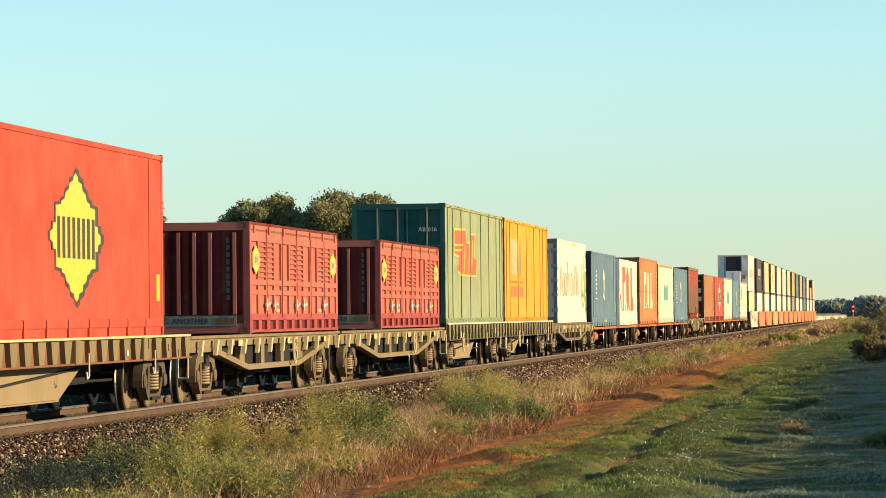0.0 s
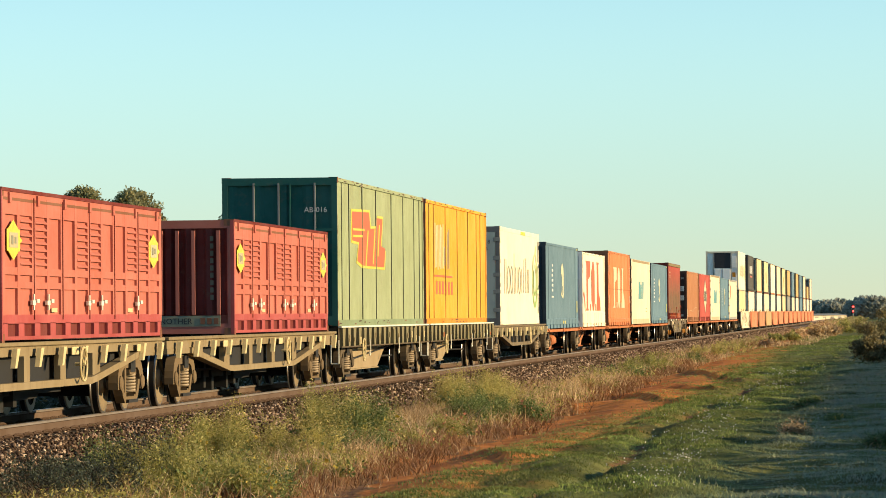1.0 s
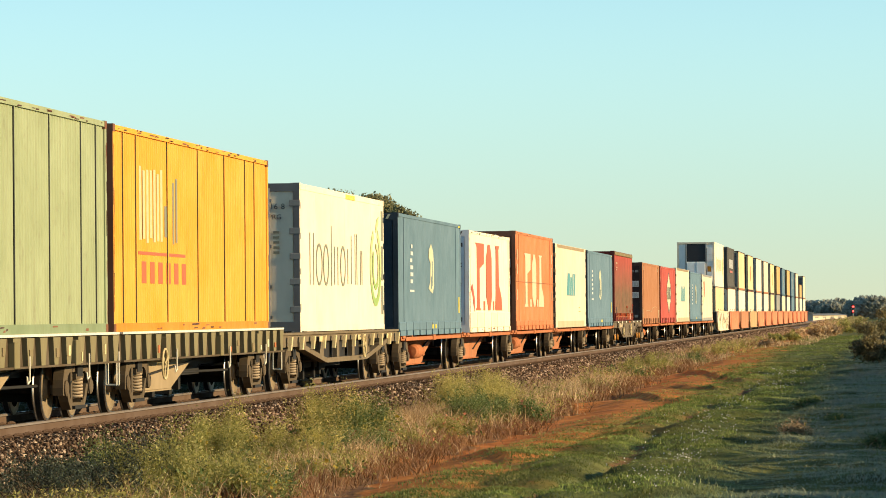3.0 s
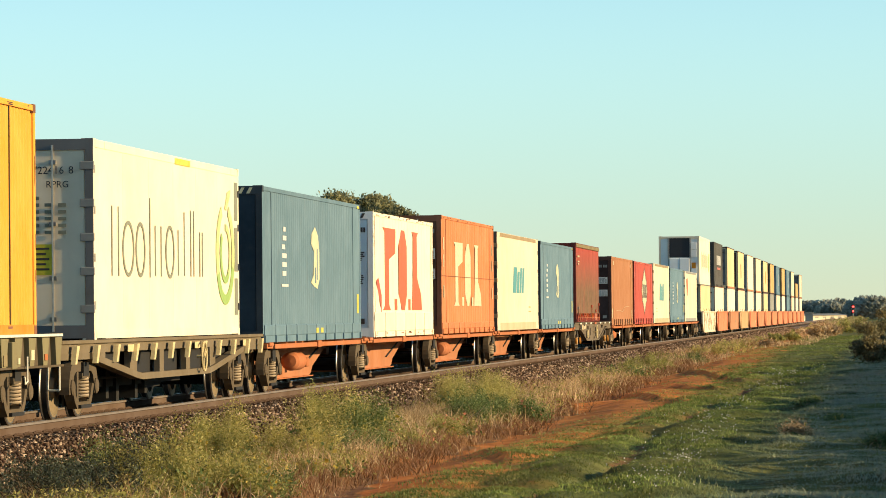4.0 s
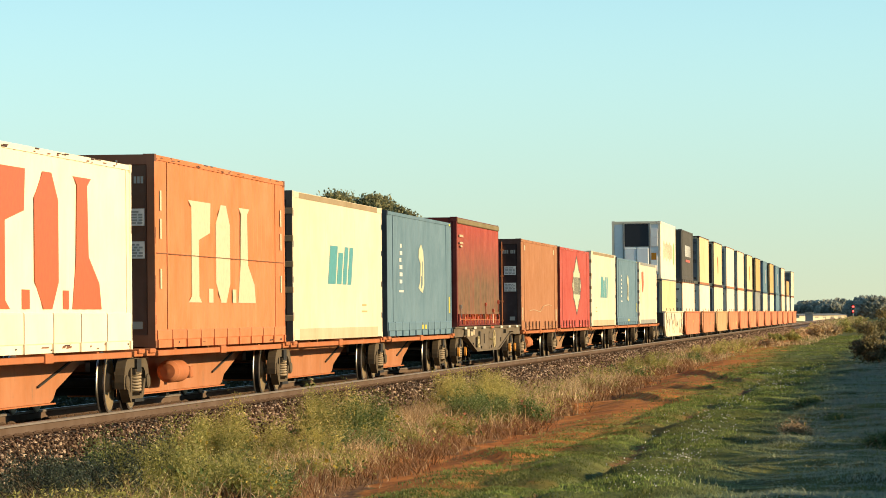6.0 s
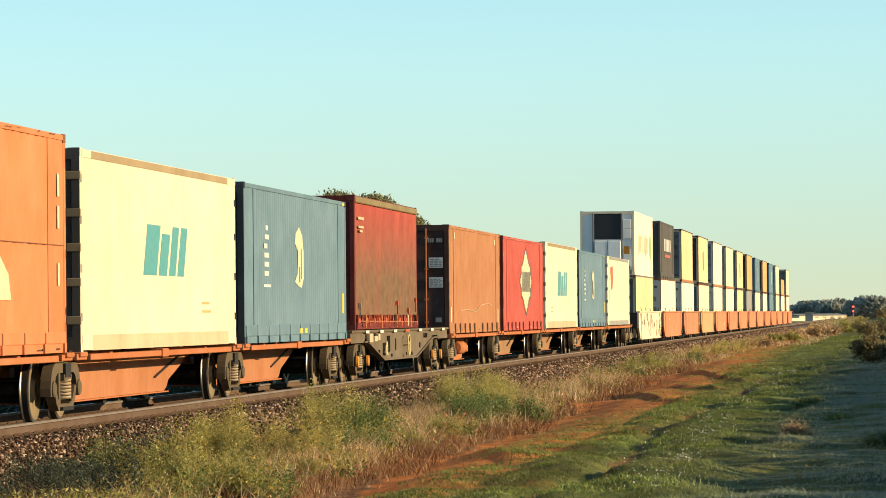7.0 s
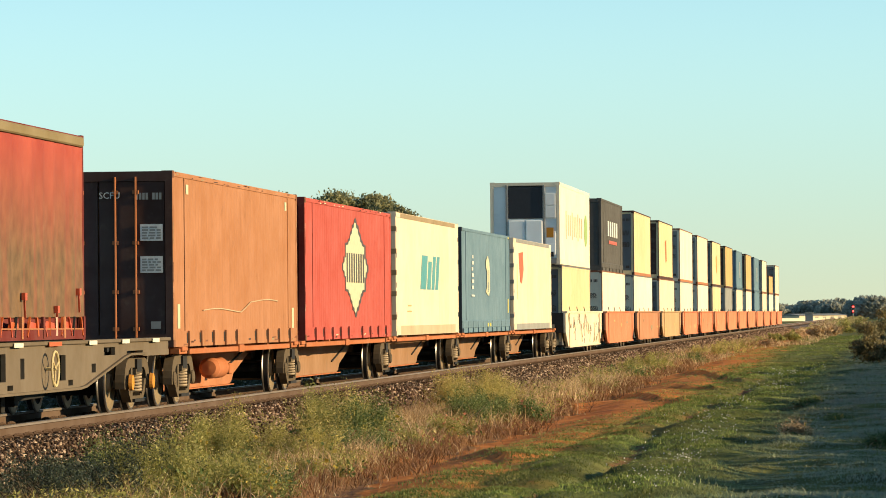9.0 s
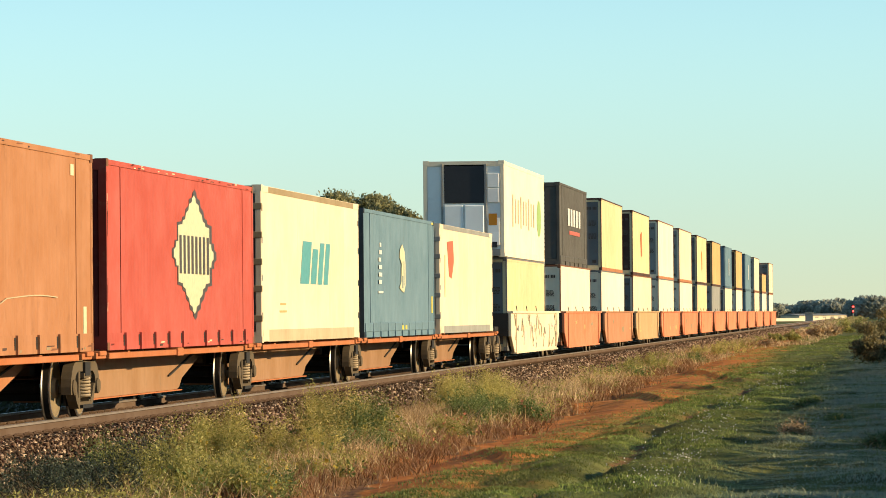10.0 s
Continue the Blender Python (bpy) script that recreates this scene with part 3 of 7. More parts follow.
def underparts(w, L):
    """Brake gear that hangs below the middle."""
    for y, dz in ((-1.8, 0.16), (-0.9, 0.10), (0.8, 0.12), (1.7, 0.18)):
        g = Geo().box(-0.5, 0.4, y - 0.12, y + 0.12, 0.02 + dz, 0.62)
        g.lathe([(-0.35, 0.001), (-0.35, 0.17), (0.35, 0.17), (0.35, 0.001)], (0.0, y + 0.3, 0.5), 12)
        part("brake_gear", g, "dark", w)
    g = Geo().bar((0.75, -L * 0.3, 0.55), (0.75, L * 0.3, 0.5), 0.022, 6)
    part("brake_rod", g, "dark", w)


def coupler(w, y0, y1):
    for y, s in ((y0, -1), (y1, 1)):
        g = Geo().box(-0.09, 0.09, min(y, y - s * 0.9), max(y, y - s * 0.9), 0.72, 0.92).box(-0.14, 0.14, min(y, y + s * 0.3), max(y, y + s * 0.3), 0.68, 0.98)
        part("coupler", g, "bogie", w)
        part("air_hose", Geo().bar((0.35, y, 0.75), (0.3, y + s * 0.28, 0.35), 0.025, 6), "dark", w)


def sill_wagon(label, y0, y1, mat, spine, inset=2.5, top=1.18, rib=0.31, edge="deckwhite"):
    """A flat wagon: ribbed side sills with a pale deck edge and a deep spine."""
    L, mid = y1 - y0, (y0 + y1) / 2
    w = rolls(thing("flat_wagon", label, "railway wagon", pose(0, mid, 0), "wagons of the train"))
    h = L / 2
    part("deck", Geo().box(-1.2, 1.2, -h, h, 1.06, top - 0.005), "dark", w)
    for s in (1, -1):
        x = s * 1.21
        part("deck_edge", Geo().box(min(x, x + s * 0.07), max(x, x + s * 0.07), -h, h, top - 0.036, top), edge, w, "pale worn deck edge")
        g = Geo().box(min(x, x - s * 0.03), max(x, x - s * 0.03), -h, h, 0.80, top - 0.036)
        g.box(min(x, x + s * 0.08), max(x, x + s * 0.08), -h, h, 0.785, 0.815)
        part("side_sill", g, "umber" if edge == "bracket" else "bogie", w)
        k = int(L / 0.88)
        if s > 0:
            me = mesh_of("rib", Geo().prism([(-0.55 * rib, 0.815), (0.45 * rib, 0.815), (rib, top - 0.05), (-0.85 * rib, top - 0.05)], "x", 0.0, 0.075), mat)
            for i in range(k):
                r = part("rib", me, mat, w)
                r.location = (x, -h + 0.35 + i * (L - 0.7) / (k - 1), 0)
            pk = random.Random(int(L * 7 + y0))
            for i in range(k - 1):
                if pk.random() < 0.45:
                    yy, q0 = -h + 0.35 + i * (L - 0.7) / (k - 1), pk.uniform(0.83, 0.98)
                    part("worn_patch", Geo().box(x + 0.07, x + 0.089, yy - pk.uniform(0.03, 0.14), yy + pk.uniform(0.03, 0.14), q0, q0 + pk.uniform(0.08, 0.16)), pk.choice(("bracket", "tan", "cantrail", "logocream", "tan", "wagonorange")), w)
            for yy in (-h * 0.55, h * 0.1, h * 0.6):
                part("post_plate", Geo().box(x, x + 0.10, yy - 0.16, yy + 0.16, 0.79, 1.15), mat, w, bevel=0.01)
                part("tie_hook", Geo().bar((x + 0.12, yy + 0.7, 0.95), (x + 0.12, yy + 0.7, 0.62), 0.014, 5).bar((x + 0.12, yy + 0.7, 0.62), (x + 0.12, yy + 0.55, 0.58), 0.014, 5).bar((x + 0.12, yy + 0.55, 0.58), (x + 0.12, yy + 0.5, 0.68), 0.014, 5), "deckwhite", w)
    # the deep spine stops well short of the far bogie
    b0, b1, rise = spine
    part("spine", Geo().prism([(b0 - 0.6, 0.78), (b0, 0.27), (b1, 0.27), (rise, 0.78)], "x", -0.55, 0.85), "cantrail", w, bevel=0.012)
    part("spine_flange", Geo().box(0.851, 0.93, b0, b1 - 0.4, 0.262, 0.285), "cantrail", w)
    part("brake_lever", Geo().bar((0.90, b0 + 0.3 * (b1 - b0), 0.50), (0.90, rise + 0.6, 0.76), 0.022, 5), "dark", w)
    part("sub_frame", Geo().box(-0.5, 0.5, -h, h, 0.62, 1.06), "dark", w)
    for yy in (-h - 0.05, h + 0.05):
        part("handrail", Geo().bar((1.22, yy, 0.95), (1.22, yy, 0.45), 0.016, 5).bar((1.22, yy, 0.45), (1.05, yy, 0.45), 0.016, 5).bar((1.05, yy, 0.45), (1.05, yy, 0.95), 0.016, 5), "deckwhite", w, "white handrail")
    # dark box added under the floor, filling the gap with shade
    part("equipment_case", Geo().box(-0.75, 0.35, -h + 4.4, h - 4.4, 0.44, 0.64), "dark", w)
    brake_wheel(w, -h + 3.4, 0.72, "bracket")
    underparts(w, L)
    coupler(w, -h, h)
    bogie(w, -h + inset)
    bogie(w, h - inset)
    return w


def truss_wagon(label, y0, y1, mat, inset=2.3, dark_skin=False):
    """A container wagon with fish-bellied pierced side trusses."""
    L, mid = y1 - y0, (y0 + y1) / 2
    w = rolls(thing("truss_wagon", label, "railway wagon", pose(0, mid, 0), "wagons of the train"))
    h = L / 2
    a, b = h - 4.9, h - 2.2            # where the belly is deep, and where it begins
    deep = 0.44 if dark_skin else 0.50
    low = lambda y: float(np.interp(abs(y), [0, a * 0.72, b], [deep, deep, 0.86]))
    if dark_skin:
        low = lambda y: float(np.interp(y, [-7.1, -4.1, 2.55, 6.2], [0.86, 0.43, 0.43, 0.88]))
    part("centre_sill", Geo().box(-0.3, 0.3, -h, h, 0.50, 1.08), "dark", w)
    for y in np.linspace(-h + 0.3, h - 0.3, 9):
        part("cross_beam", Geo().box(-1.15, 1.15, y - 0.08, y + 0.08, 0.95, 1.12), "dark", w)
    for s in (1, -1):
        x0, x1 = sorted((s * 1.10, s * 1.19))
        part("top_chord", Geo().box(x0 - 0.05, x1 + 0.035, -h, h, 1.085, 1.14), mat, w, bevel=0.01)
        for ya, yb in ((-h, -7.1), (6.2, h)) if dark_skin else ((-h, h),):
            part("web", Geo().box(x0, x1 - 0.01, ya, yb, 0.95, 1.085), mat, w)
        for ya, yb in ((-h, -b + 0.2), (b - 0.2, h)):
            part("end_web", Geo().box(x0, x1, ya, yb, 0.86, 0.95), mat, w)
        k = int(b / 0.45)
        ys = [-b + 2 * b * i / (2 * k) for i in range(2 * k + 1)]
        g = Geo()
        g.prism([(y, low(y)) for y in ys] + [(y, low(y) + (0.035 if dark_skin else 0.10)) for y in ys[::-1]], "x", x0 - 0.02, x1 + 0.04)
        part("bottom_chord", g, mat, w)
        # dark plate added behind the openings, their shade as a solid
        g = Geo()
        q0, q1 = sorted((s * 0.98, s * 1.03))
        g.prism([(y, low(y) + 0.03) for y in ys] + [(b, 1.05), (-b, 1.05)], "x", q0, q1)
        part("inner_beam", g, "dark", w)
        n = 6
        for i in range(n):
            y = -b * 0.86 + 2 * b * 0.86 * i / (n - 1)
            wd = 0.30 if i % 3 == 1 else 0.20
            z0 = low(abs(y) + wd) + 0.05
            if z0 < 0.88 and not dark_skin:
                part("post", Geo().box(x0, x1, y - wd, y + wd, z0, 0.95), mat, w)
        if dark_skin:
            # a plate pierced by a few slots and small square holes
            holes = ((-6.7, -5.35, 0.90, 1.06), (-5.02, -4.65, 0.60, 0.68), (-4.2, -3.72, 0.55, 0.83), (-3.37, -2.72, 0.62, 0.99), (-2.62, -2.25, 0.50, 0.57), (-1.77, -1.5, 0.64, 0.92), (0.42, 0.72, 0.50, 0.58),
                     (0.91, 1.36, 0.58, 0.94), (1.55, 1.89, 0.50, 0.58), (3.32, 3.65, 0.66, 0.79), (4.3, 5.2, 0.90, 1.02))
            cuts = sorted({-7.1, -4.1, 2.55, 6.2} | {q for p in holes for q in p[:2]})
            for p, q in zip(cuts, cuts[1:]):
                hole = [k for k in holes if k[0] <= p and q <= k[1]]
                lows = [((low(p) + 0.02, low(q) + 0.02), (hole[0][2],) * 2), ((hole[0][3],) * 2, (1.09, 1.09))] if hole else [((low(p) + 0.02, low(q) + 0.02), (1.09, 1.09))]
                for (za, zb), (zc, zd) in lows:
                    part("web_panel", Geo().prism([(p, za), (q, zb), (q, zd), (p, zc)], "x", x0 + 0.02, x1 - 0.005), mat, w)
        if s > 0 and dark_skin:
            for p, q, z0, z1 in ((-7.35, -6.75, 0.86, 1.06), (-6.45, -5.9, 0.88, 1.0), (-5.75, -5.45, 0.90, 1.05)):
                part("junction_box", Geo().box(x1 + 0.012, x1 + 0.10, p, q, z0, z1), "footband", w, bevel=0.012)
            part("chain", Geo().bar((x1 + 0.05, -3.95, 0.86), (x1 + 0.06, -3.9, 0.66), 0.03, 6).ring((x1 + 0.05, -3.95, 0.66), 0.10, 0.025, "x", 14, 6).bar((x1 + 0.05, -4.1, 0.62), (x1 + 0.05, -3.7, 0.56), 0.025, 6), "bracket", w, "pale hook and chain")
        if s > 0:
            sm = mesh_of("strap_bracket", Geo().prism([(0.0, 1.06), (0.20, 1.06), (-0.02, 0.80), (-0.16, 0.80)], "x", 1.235, 1.30), "bracket")
            for i in range(0 if dark_skin else 12):
                q = part("strap_bracket", sm, "bracket", w)
                q.location = (0, -h + 0.7 + i * (L - 1.4) / 11, 0)
            for i in range(7 if dark_skin else 0):
                yy = -h + 2.5 + i * (L - 4) / 6
                part("edge_patch", Geo().box(x1 + 0.05, x1 + 0.058, yy - 0.3 - 0.3 * (i == 3), yy + 0.3, 1.07, 1.13), "deckwhite" if i != 3 else "logoorange", w)
            for yy in () if dark_skin else (-h * 0.45, h * 0.2, h * 0.75):
                part("data_plate", Geo().box(1.235, 1.245, yy - 0.25, yy + 0.25, 0.94, 1.05), "bracket", w)
    # dark box and keel plate added to keep the underside in shade
    part("equipment_case", Geo().box(-0.75, 0.35, -h + 4.2, h - 4.2, 0.36, 0.52), "dark", w)
    part("brake_rigging", Geo().prism([(-h + 4.0, 0.5), (-h + 4.6, 0.26), (-1.0, 0.30), (1.4, 0.22), (h - 4.6, 0.27), (h - 4.0, 0.5)], "x", -0.06, 0.06), "dark", w)
    brake_wheel(w, -0.1 if dark_skin else a * 0.45, 0.76 if dark_skin else 0.80, "bracket")
    underparts(w, L)
    coupler(w, -h, h)
    bogie(w, -h + inset, dark_skin, mat == "truss")
    bogie(w, h - inset, dark_skin, mat == "truss")
    return w


def skeleton_set(label, joints, y0, y1, mat, later="spine"):
    """An articulated set of skeletal platforms; neighbours share a bogie."""
    ends = [y0] + joints[1:-1] + [y1]
    for i in range(len(joints) - 1):
        a, b = ends[i], ends[i + 1]
        mid, h = (a + b) / 2, (b - a) / 2
        w = rolls(thing("skeletal_wagon", label, "railway wagon", pose(0, mid, 0), "wagons of the train"))
        ja, jb = joints[i] - mid, joints[i + 1] - mid
        g = Geo().prism([(ja - 0.6, 0.86), (ja - 0.6, 0.62), (ja + 1.3, 0.55), (ja + 1.8, 0.19), (jb - 3.4, 0.19), (jb - 3.15, 0.24), (jb - 2.9, 0.38), (jb - 1.0, 0.74), (jb + 0.3, 0.76), (jb + 0.3, 0.86)], "x", -0.38, 0.38)
        part("spine", g, later if i else "spine", w, bevel=0.012)
        part("spine_flange", Geo().box(0.385, 0.47, ja + 1.9, jb - 3.4, 0.185, 0.205), mat, w)
        for s in (1, -1):
            x0, x1 = sorted((s * 1.06, s * 1.22))
            for ya, yb, z in ((-h + 0.15, -h + 0.9, 0.90), (-h + 1.2, -0.4, 0.89), (-0.3, h - 1.2, 0.89), (h - 0.95, h - 0.2, 0.90)):
                part("side_rail", Geo().box(x0, x1, ya, yb, z - 0.045, z + 0.045), mat, w, bevel=0.008)
            part("side_block", Geo().box(x0 - 0.03, x1 + 0.03, -0.62, -0.08, 0.83, 0.965), mat, w, bevel=0.01)
            for yy in (-h + 0.55, h - 0.6, -h + 3.2, h - 3.6):
                part("outrigger", Geo().prism([(s * 0.3, 0.80), (s * 1.15, 0.86), (s * 1.15, 0.95), (s * 0.3, 0.95)], "y", yy - 0.1, yy + 0.1), mat, w)
            for yy in (-h + 0.5, h - 0.5):
                part("corner_pad", Geo().box(min(s * 0.95, s * 1.26), max(s * 0.95, s * 1.26), yy - 0.25, yy + 0.25, 0.90, 0.972), mat, w, bevel=0.012)
        part("gusset", Geo().bar((0.40, ja + 1.3, 0.52), (0.40, ja + 4.6, 0.84), 0.02, 4), "dark", w)
        part("gusset", Geo().bar((0.40, jb - 4.4, 0.45), (0.40, jb - 1.6, 0.84), 0.02, 4), "dark", w)
        if i == 0 or (i == 2 and y0 < 200):
            part("air_tank", Geo().lathe([(-0.62, 0.001), (-0.60, 0.13), (-0.52, 0.19), (0.52, 0.19), (0.60, 0.13), (0.62, 0.001)], (0.72, ja + 5.5, 0.55), 16, "y"), mat, w, smooth=True)
            part("valve_box", Geo().box(0.5, 0.85, ja + 6.5, ja + 6.8, 0.42, 0.62), mat, w, bevel=0.02)
        part("brake_pipe", Geo().bar((-0.5, -h, 0.5), (-0.5, h, 0.5), 0.03, 6), "dark", w)
        part("brake_gear", Geo().box(-0.4, 0.3, -0.8, -0.5, 0.1, 0.4), "dark", w)
        part("brake_gear", Geo().box(-0.4, 0.3, 0.5, 0.7, 0.12, 0.4), "dark", w)
        bogie(w, ja)
        if i == len(joints) - 2:
            bogie(w, jb)
            coupler(w, -h, h)


def well_wagon(label, y0, y1, mat, last=False, scrawl=False):
    """One well of an articulated double-stack set."""
    mid, h = (y0 + y1) / 2, (y1 - y0) / 2
    w = rolls(thing("well_wagon", label, "railway wagon", pose(0, mid, 0), "wells of the train"))
    for s in (1, -1):
        x0, x1 = sorted((s * 1.30, s * 1.40))
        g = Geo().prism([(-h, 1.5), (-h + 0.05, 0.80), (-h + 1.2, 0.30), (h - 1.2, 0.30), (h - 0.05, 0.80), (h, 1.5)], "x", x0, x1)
        # the far side is near black, so its shade is in the colour
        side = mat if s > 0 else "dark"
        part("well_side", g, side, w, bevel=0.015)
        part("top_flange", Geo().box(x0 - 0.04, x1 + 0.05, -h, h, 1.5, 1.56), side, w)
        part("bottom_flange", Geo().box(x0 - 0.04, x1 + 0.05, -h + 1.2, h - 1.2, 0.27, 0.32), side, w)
        if s > 0:
            me = mesh_of("stiffener", Geo().box(x1, x1 + 0.03, -0.05, 0.05, 0.33, 1.5), mat)
            for i in range(2):
                q = part("stiffener", me, mat, w)
                q.location = (0, -h + 1.5 + i * (2 * h - 3), 0)
            for i in range(5):
                yy = -h + 2 + i * (2 * h - 4) / 4
                part("grab_iron", Geo().bar((x1, yy, 1.55), (x1 - 0.05, yy + 0.25, 1.72), 0.014, 5), "dark", w)
    part("well_floor", Geo().box(-1.3, 1.3, -h + 1.0, h - 1.0, 0.30, 0.36), "dark", w)
    for s in (-1, 1):
        part("end_platform", Geo().box(-1.0, 1.0, min(s * h, s * (h + 1.2)), max(s * h, s * (h + 1.2)), 0.95, 1.1), "dark", w)
        part("end_wall", Geo().box(-1.3, 1.3, min(s * h, s * (h - 0.12)), max(s * h, s * (h - 0.12)), 0.8, 1.5), "dark", w)
    if mat != "cream" and y0 < 480:
        r = random.Random(int(y0))
        for i in range(3):
            yy, z, q, p = r.uniform(-h + 1.5, h - 1.5), r.uniform(0.6, 1.2), r.uniform(0.3, 1.0), r.uniform(0.06, 0.22)
            part("worn_patch", Geo().prism([(yy - q, z), (yy - 0.3 * q, z - p), (yy + q, z - 0.4 * p), (yy + 0.7 * q, z + 0.6 * p), (yy - 0.5 * q, z + 0.4 * p)], "x", 1.399, 1.404 + 0.0005 * i), r.choice(("cantrail", "spine", "ochre")), w)
    if scrawl:
        r = random.Random(3)
        for i in range(34):
            yy, z = r.uniform(-h + 0.8, h - 1.2), r.uniform(0.5, 1.4)
            g = Geo()
            p = (1.405, yy, z)
            for k in range(3):
                q = (1.405, p[1] + r.uniform(-0.35, 0.45), min(1.45, max(0.4, p[2] + r.uniform(-0.35, 0.35))))
                g.bar(p, q, 0.012 + 0.016 * r.random(), 4)
                p = q
            part("scrawl", g, r.choice(("footband", "slate", "grey", "logowhite", "footband")), w)
    bogie(w, -h - 1.4)
    if last:
        bogie(w, h + 1.4)
    return w


WAGON = "tan-olive steel flat wagon with ribbed sides, rolling on the track"
sill_wagon(WAGON, 47.6, 69.6, "tan", (-6.0, 1.95, 3.9), 2.4, edge="bracket")
TRUSS = "dusty tan fish-bellied container wagon with pierced truss sides"
truss_wagon(TRUSS, 70.0, 89.0, "truss")
truss_wagon(TRUSS, 89.4, 110.1, "truss")
OLIVE = "olive-grey flat wagon with ribbed sides and pale deck edge"
sill_wagon(OLIVE, 110.5, 127.45, "olive", (-6.0, 1.14, 2.9), 2.3, top=1.245, rib=0.27)
sill_wagon(OLIVE, 127.75, 144.75, "olive", (-6.6, -1.8, 0.6), 2.3, top=1.245, rib=0.27)
truss_wagon("grimy brown fish-bellied container wagon with pierced truss sides", 145.0, 164.2, "dulltruss")
SKEL = "rusty orange skeletal container platform on shared bogies"
skeleton_set(SKEL, [166.2, 179.8, 194.5, 210.5, 226.1, 239.6], 164.5, 241.4, "wagonorange")
truss_wagon("grimy dark fish-bellied container wagon with orange axle caps", 241.7, 261.6, "grime", 2.3, True)
skeleton_set(SKEL, [263.6, 276.4, 291.9, 307.7, 323.2, 338.2], 262.3, 340.0, "wagonorange", "dullspine")
WELL0, PITCH = 342.5, 20.8
for k in range(14):
    y = WELL0 + PITCH * k
    well_wagon("cream well wagon covered in grey scrawled paint" if k == 0 else "faded brown double-stack well wagon with deep steel sides" if k in (2, 3) else "rust-orange double-stack well wagon with deep steel sides",
               y, y + 18.3, {0: "cream", 2: "wellbrown", 3: "welltan"}.get(k, "wellorange"), k == 13, k == 0)


# ---- containers ----
def corrugated(y0, y1, z0, z1, x, s, pitch, depth, share=0.5):
    """A pressed steel sheet with upright waves; s is the side it faces."""
    k = max(1, int(round((y1 - y0) / pitch)))
    p = (y1 - y0) / k
    pts = [(y0, 0.0)]
    for i in range(k):
        o = y0 + i * p
        a, b = 0.5 * share * p, 0.5 * (1 - share) * p * 0.6
        pts += [(o + a, 0.0), (o + a + b, -depth), (o + p - a - b, -depth), (o + p - a, 0.0)]
    pts.append((y1, 0.0))
    g = Geo()
    n = len(pts)
    vs = [(x + s * d, y, z) for z in (z0, z1) for y, d in pts]
    fs = [(i, i + 1, i + 1 + n, i + n) if s > 0 else (i + 1, i, i + n, i + 1 + n) for i in range(n - 1)]
    return g.add(vs, fs)


def end_corrugated(x0, x1, z0, z1, y, pitch, depth):
    k = max(1, int(round((x1 - x0) / pitch)))
    p = (x1 - x0) / k
    pts = [(x0, 0.0)]
    for i in range(k):
        o = x0 + i * p
        pts += [(o + 0.25 * p, 0.0), (o + 0.4 * p, depth), (o + 0.85 * p, depth), (o + p, 0.0)]
    n = len(pts)
    vs = [(x, y + d, z) for z in (z0, z1) for x, d in pts]
    return Geo().add(vs, [(i, i + 1, i + 1 + n, i + n) for i in range(n - 1)])


CAST = mesh_of("corner_casting", Geo().prism([(-0.085, 0), (0.085, 0), (0.085, 0.118), (-0.085, 0.118)], "x", -0.09, 0.09), "dark")


def shell(ob, L, W, H, mat, post=0.12, castings=True, roof=None):
    """Inner box, corner posts, rails and castings common to all containers."""
    x, h = W / 2, L / 2
    part("body", Geo().box(-x + 0.07, x - 0.07, -h + 0.12, h - 0.12, 0.14, H - 0.04), mat, ob)
    part("roof", Geo().box(-x + 0.02, x - 0.02, -h + 0.03, h - 0.03, H - 0.045, H - 0.02), roof or mat, ob)
    for sx in (1, -1):
        for sy in (1, -1):
            a, b = sorted((sx * x, sx * (x - post)))
            c, d = sorted((sy * h, sy * (h - post)))
            part("corner_post", Geo().box(a, b, c, d, 0.1, H - 0.1), mat, ob, bevel=0.012)
            if castings:
                for z in (0.0, H - 0.118):
                    worn = "deepblue" if mat == "blue" else "umber" if mat in ("red", "brown", "badgered", "orange", "green", "yellow", "boxred") else mat
                    c = part("corner_casting", CAST, mat, ob)
                    c.data = bpy.data.meshes.get("casting_" + worn) or mesh_of("casting_" + worn, Geo().box(-0.09, 0.09, -0.085, 0.085, 0, 0.118), worn)
                    c.location = (sx * (x - 0.086), sy * (h - 0.081), z)
        a, b = sorted((sx * x, sx * (x - 0.07)))
        part("top_rail", Geo().box(a, b, -h + post, h - post, H - 0.09, H - 0.012), mat, ob)
    for sy in (1, -1):
        a, b = sorted((sy * h, sy * (h - 0.08)))
        part("end_header", Geo().box(-x + post, x - post, a, b, H - 0.16, H - 0.015), mat, ob)
        part("end_sill", Geo().box(-x + post, x - post, a, b, 0.02, 0.20), mat, ob)


def container(label, y0, y1, z, H, mat, W=2.45, group="containers of the train", name="shipping_container"):
    ob = rolls(thing(name, label, "container", pose(0, (y0 + y1) / 2, z), group))
    return ob, y1 - y0, W, H


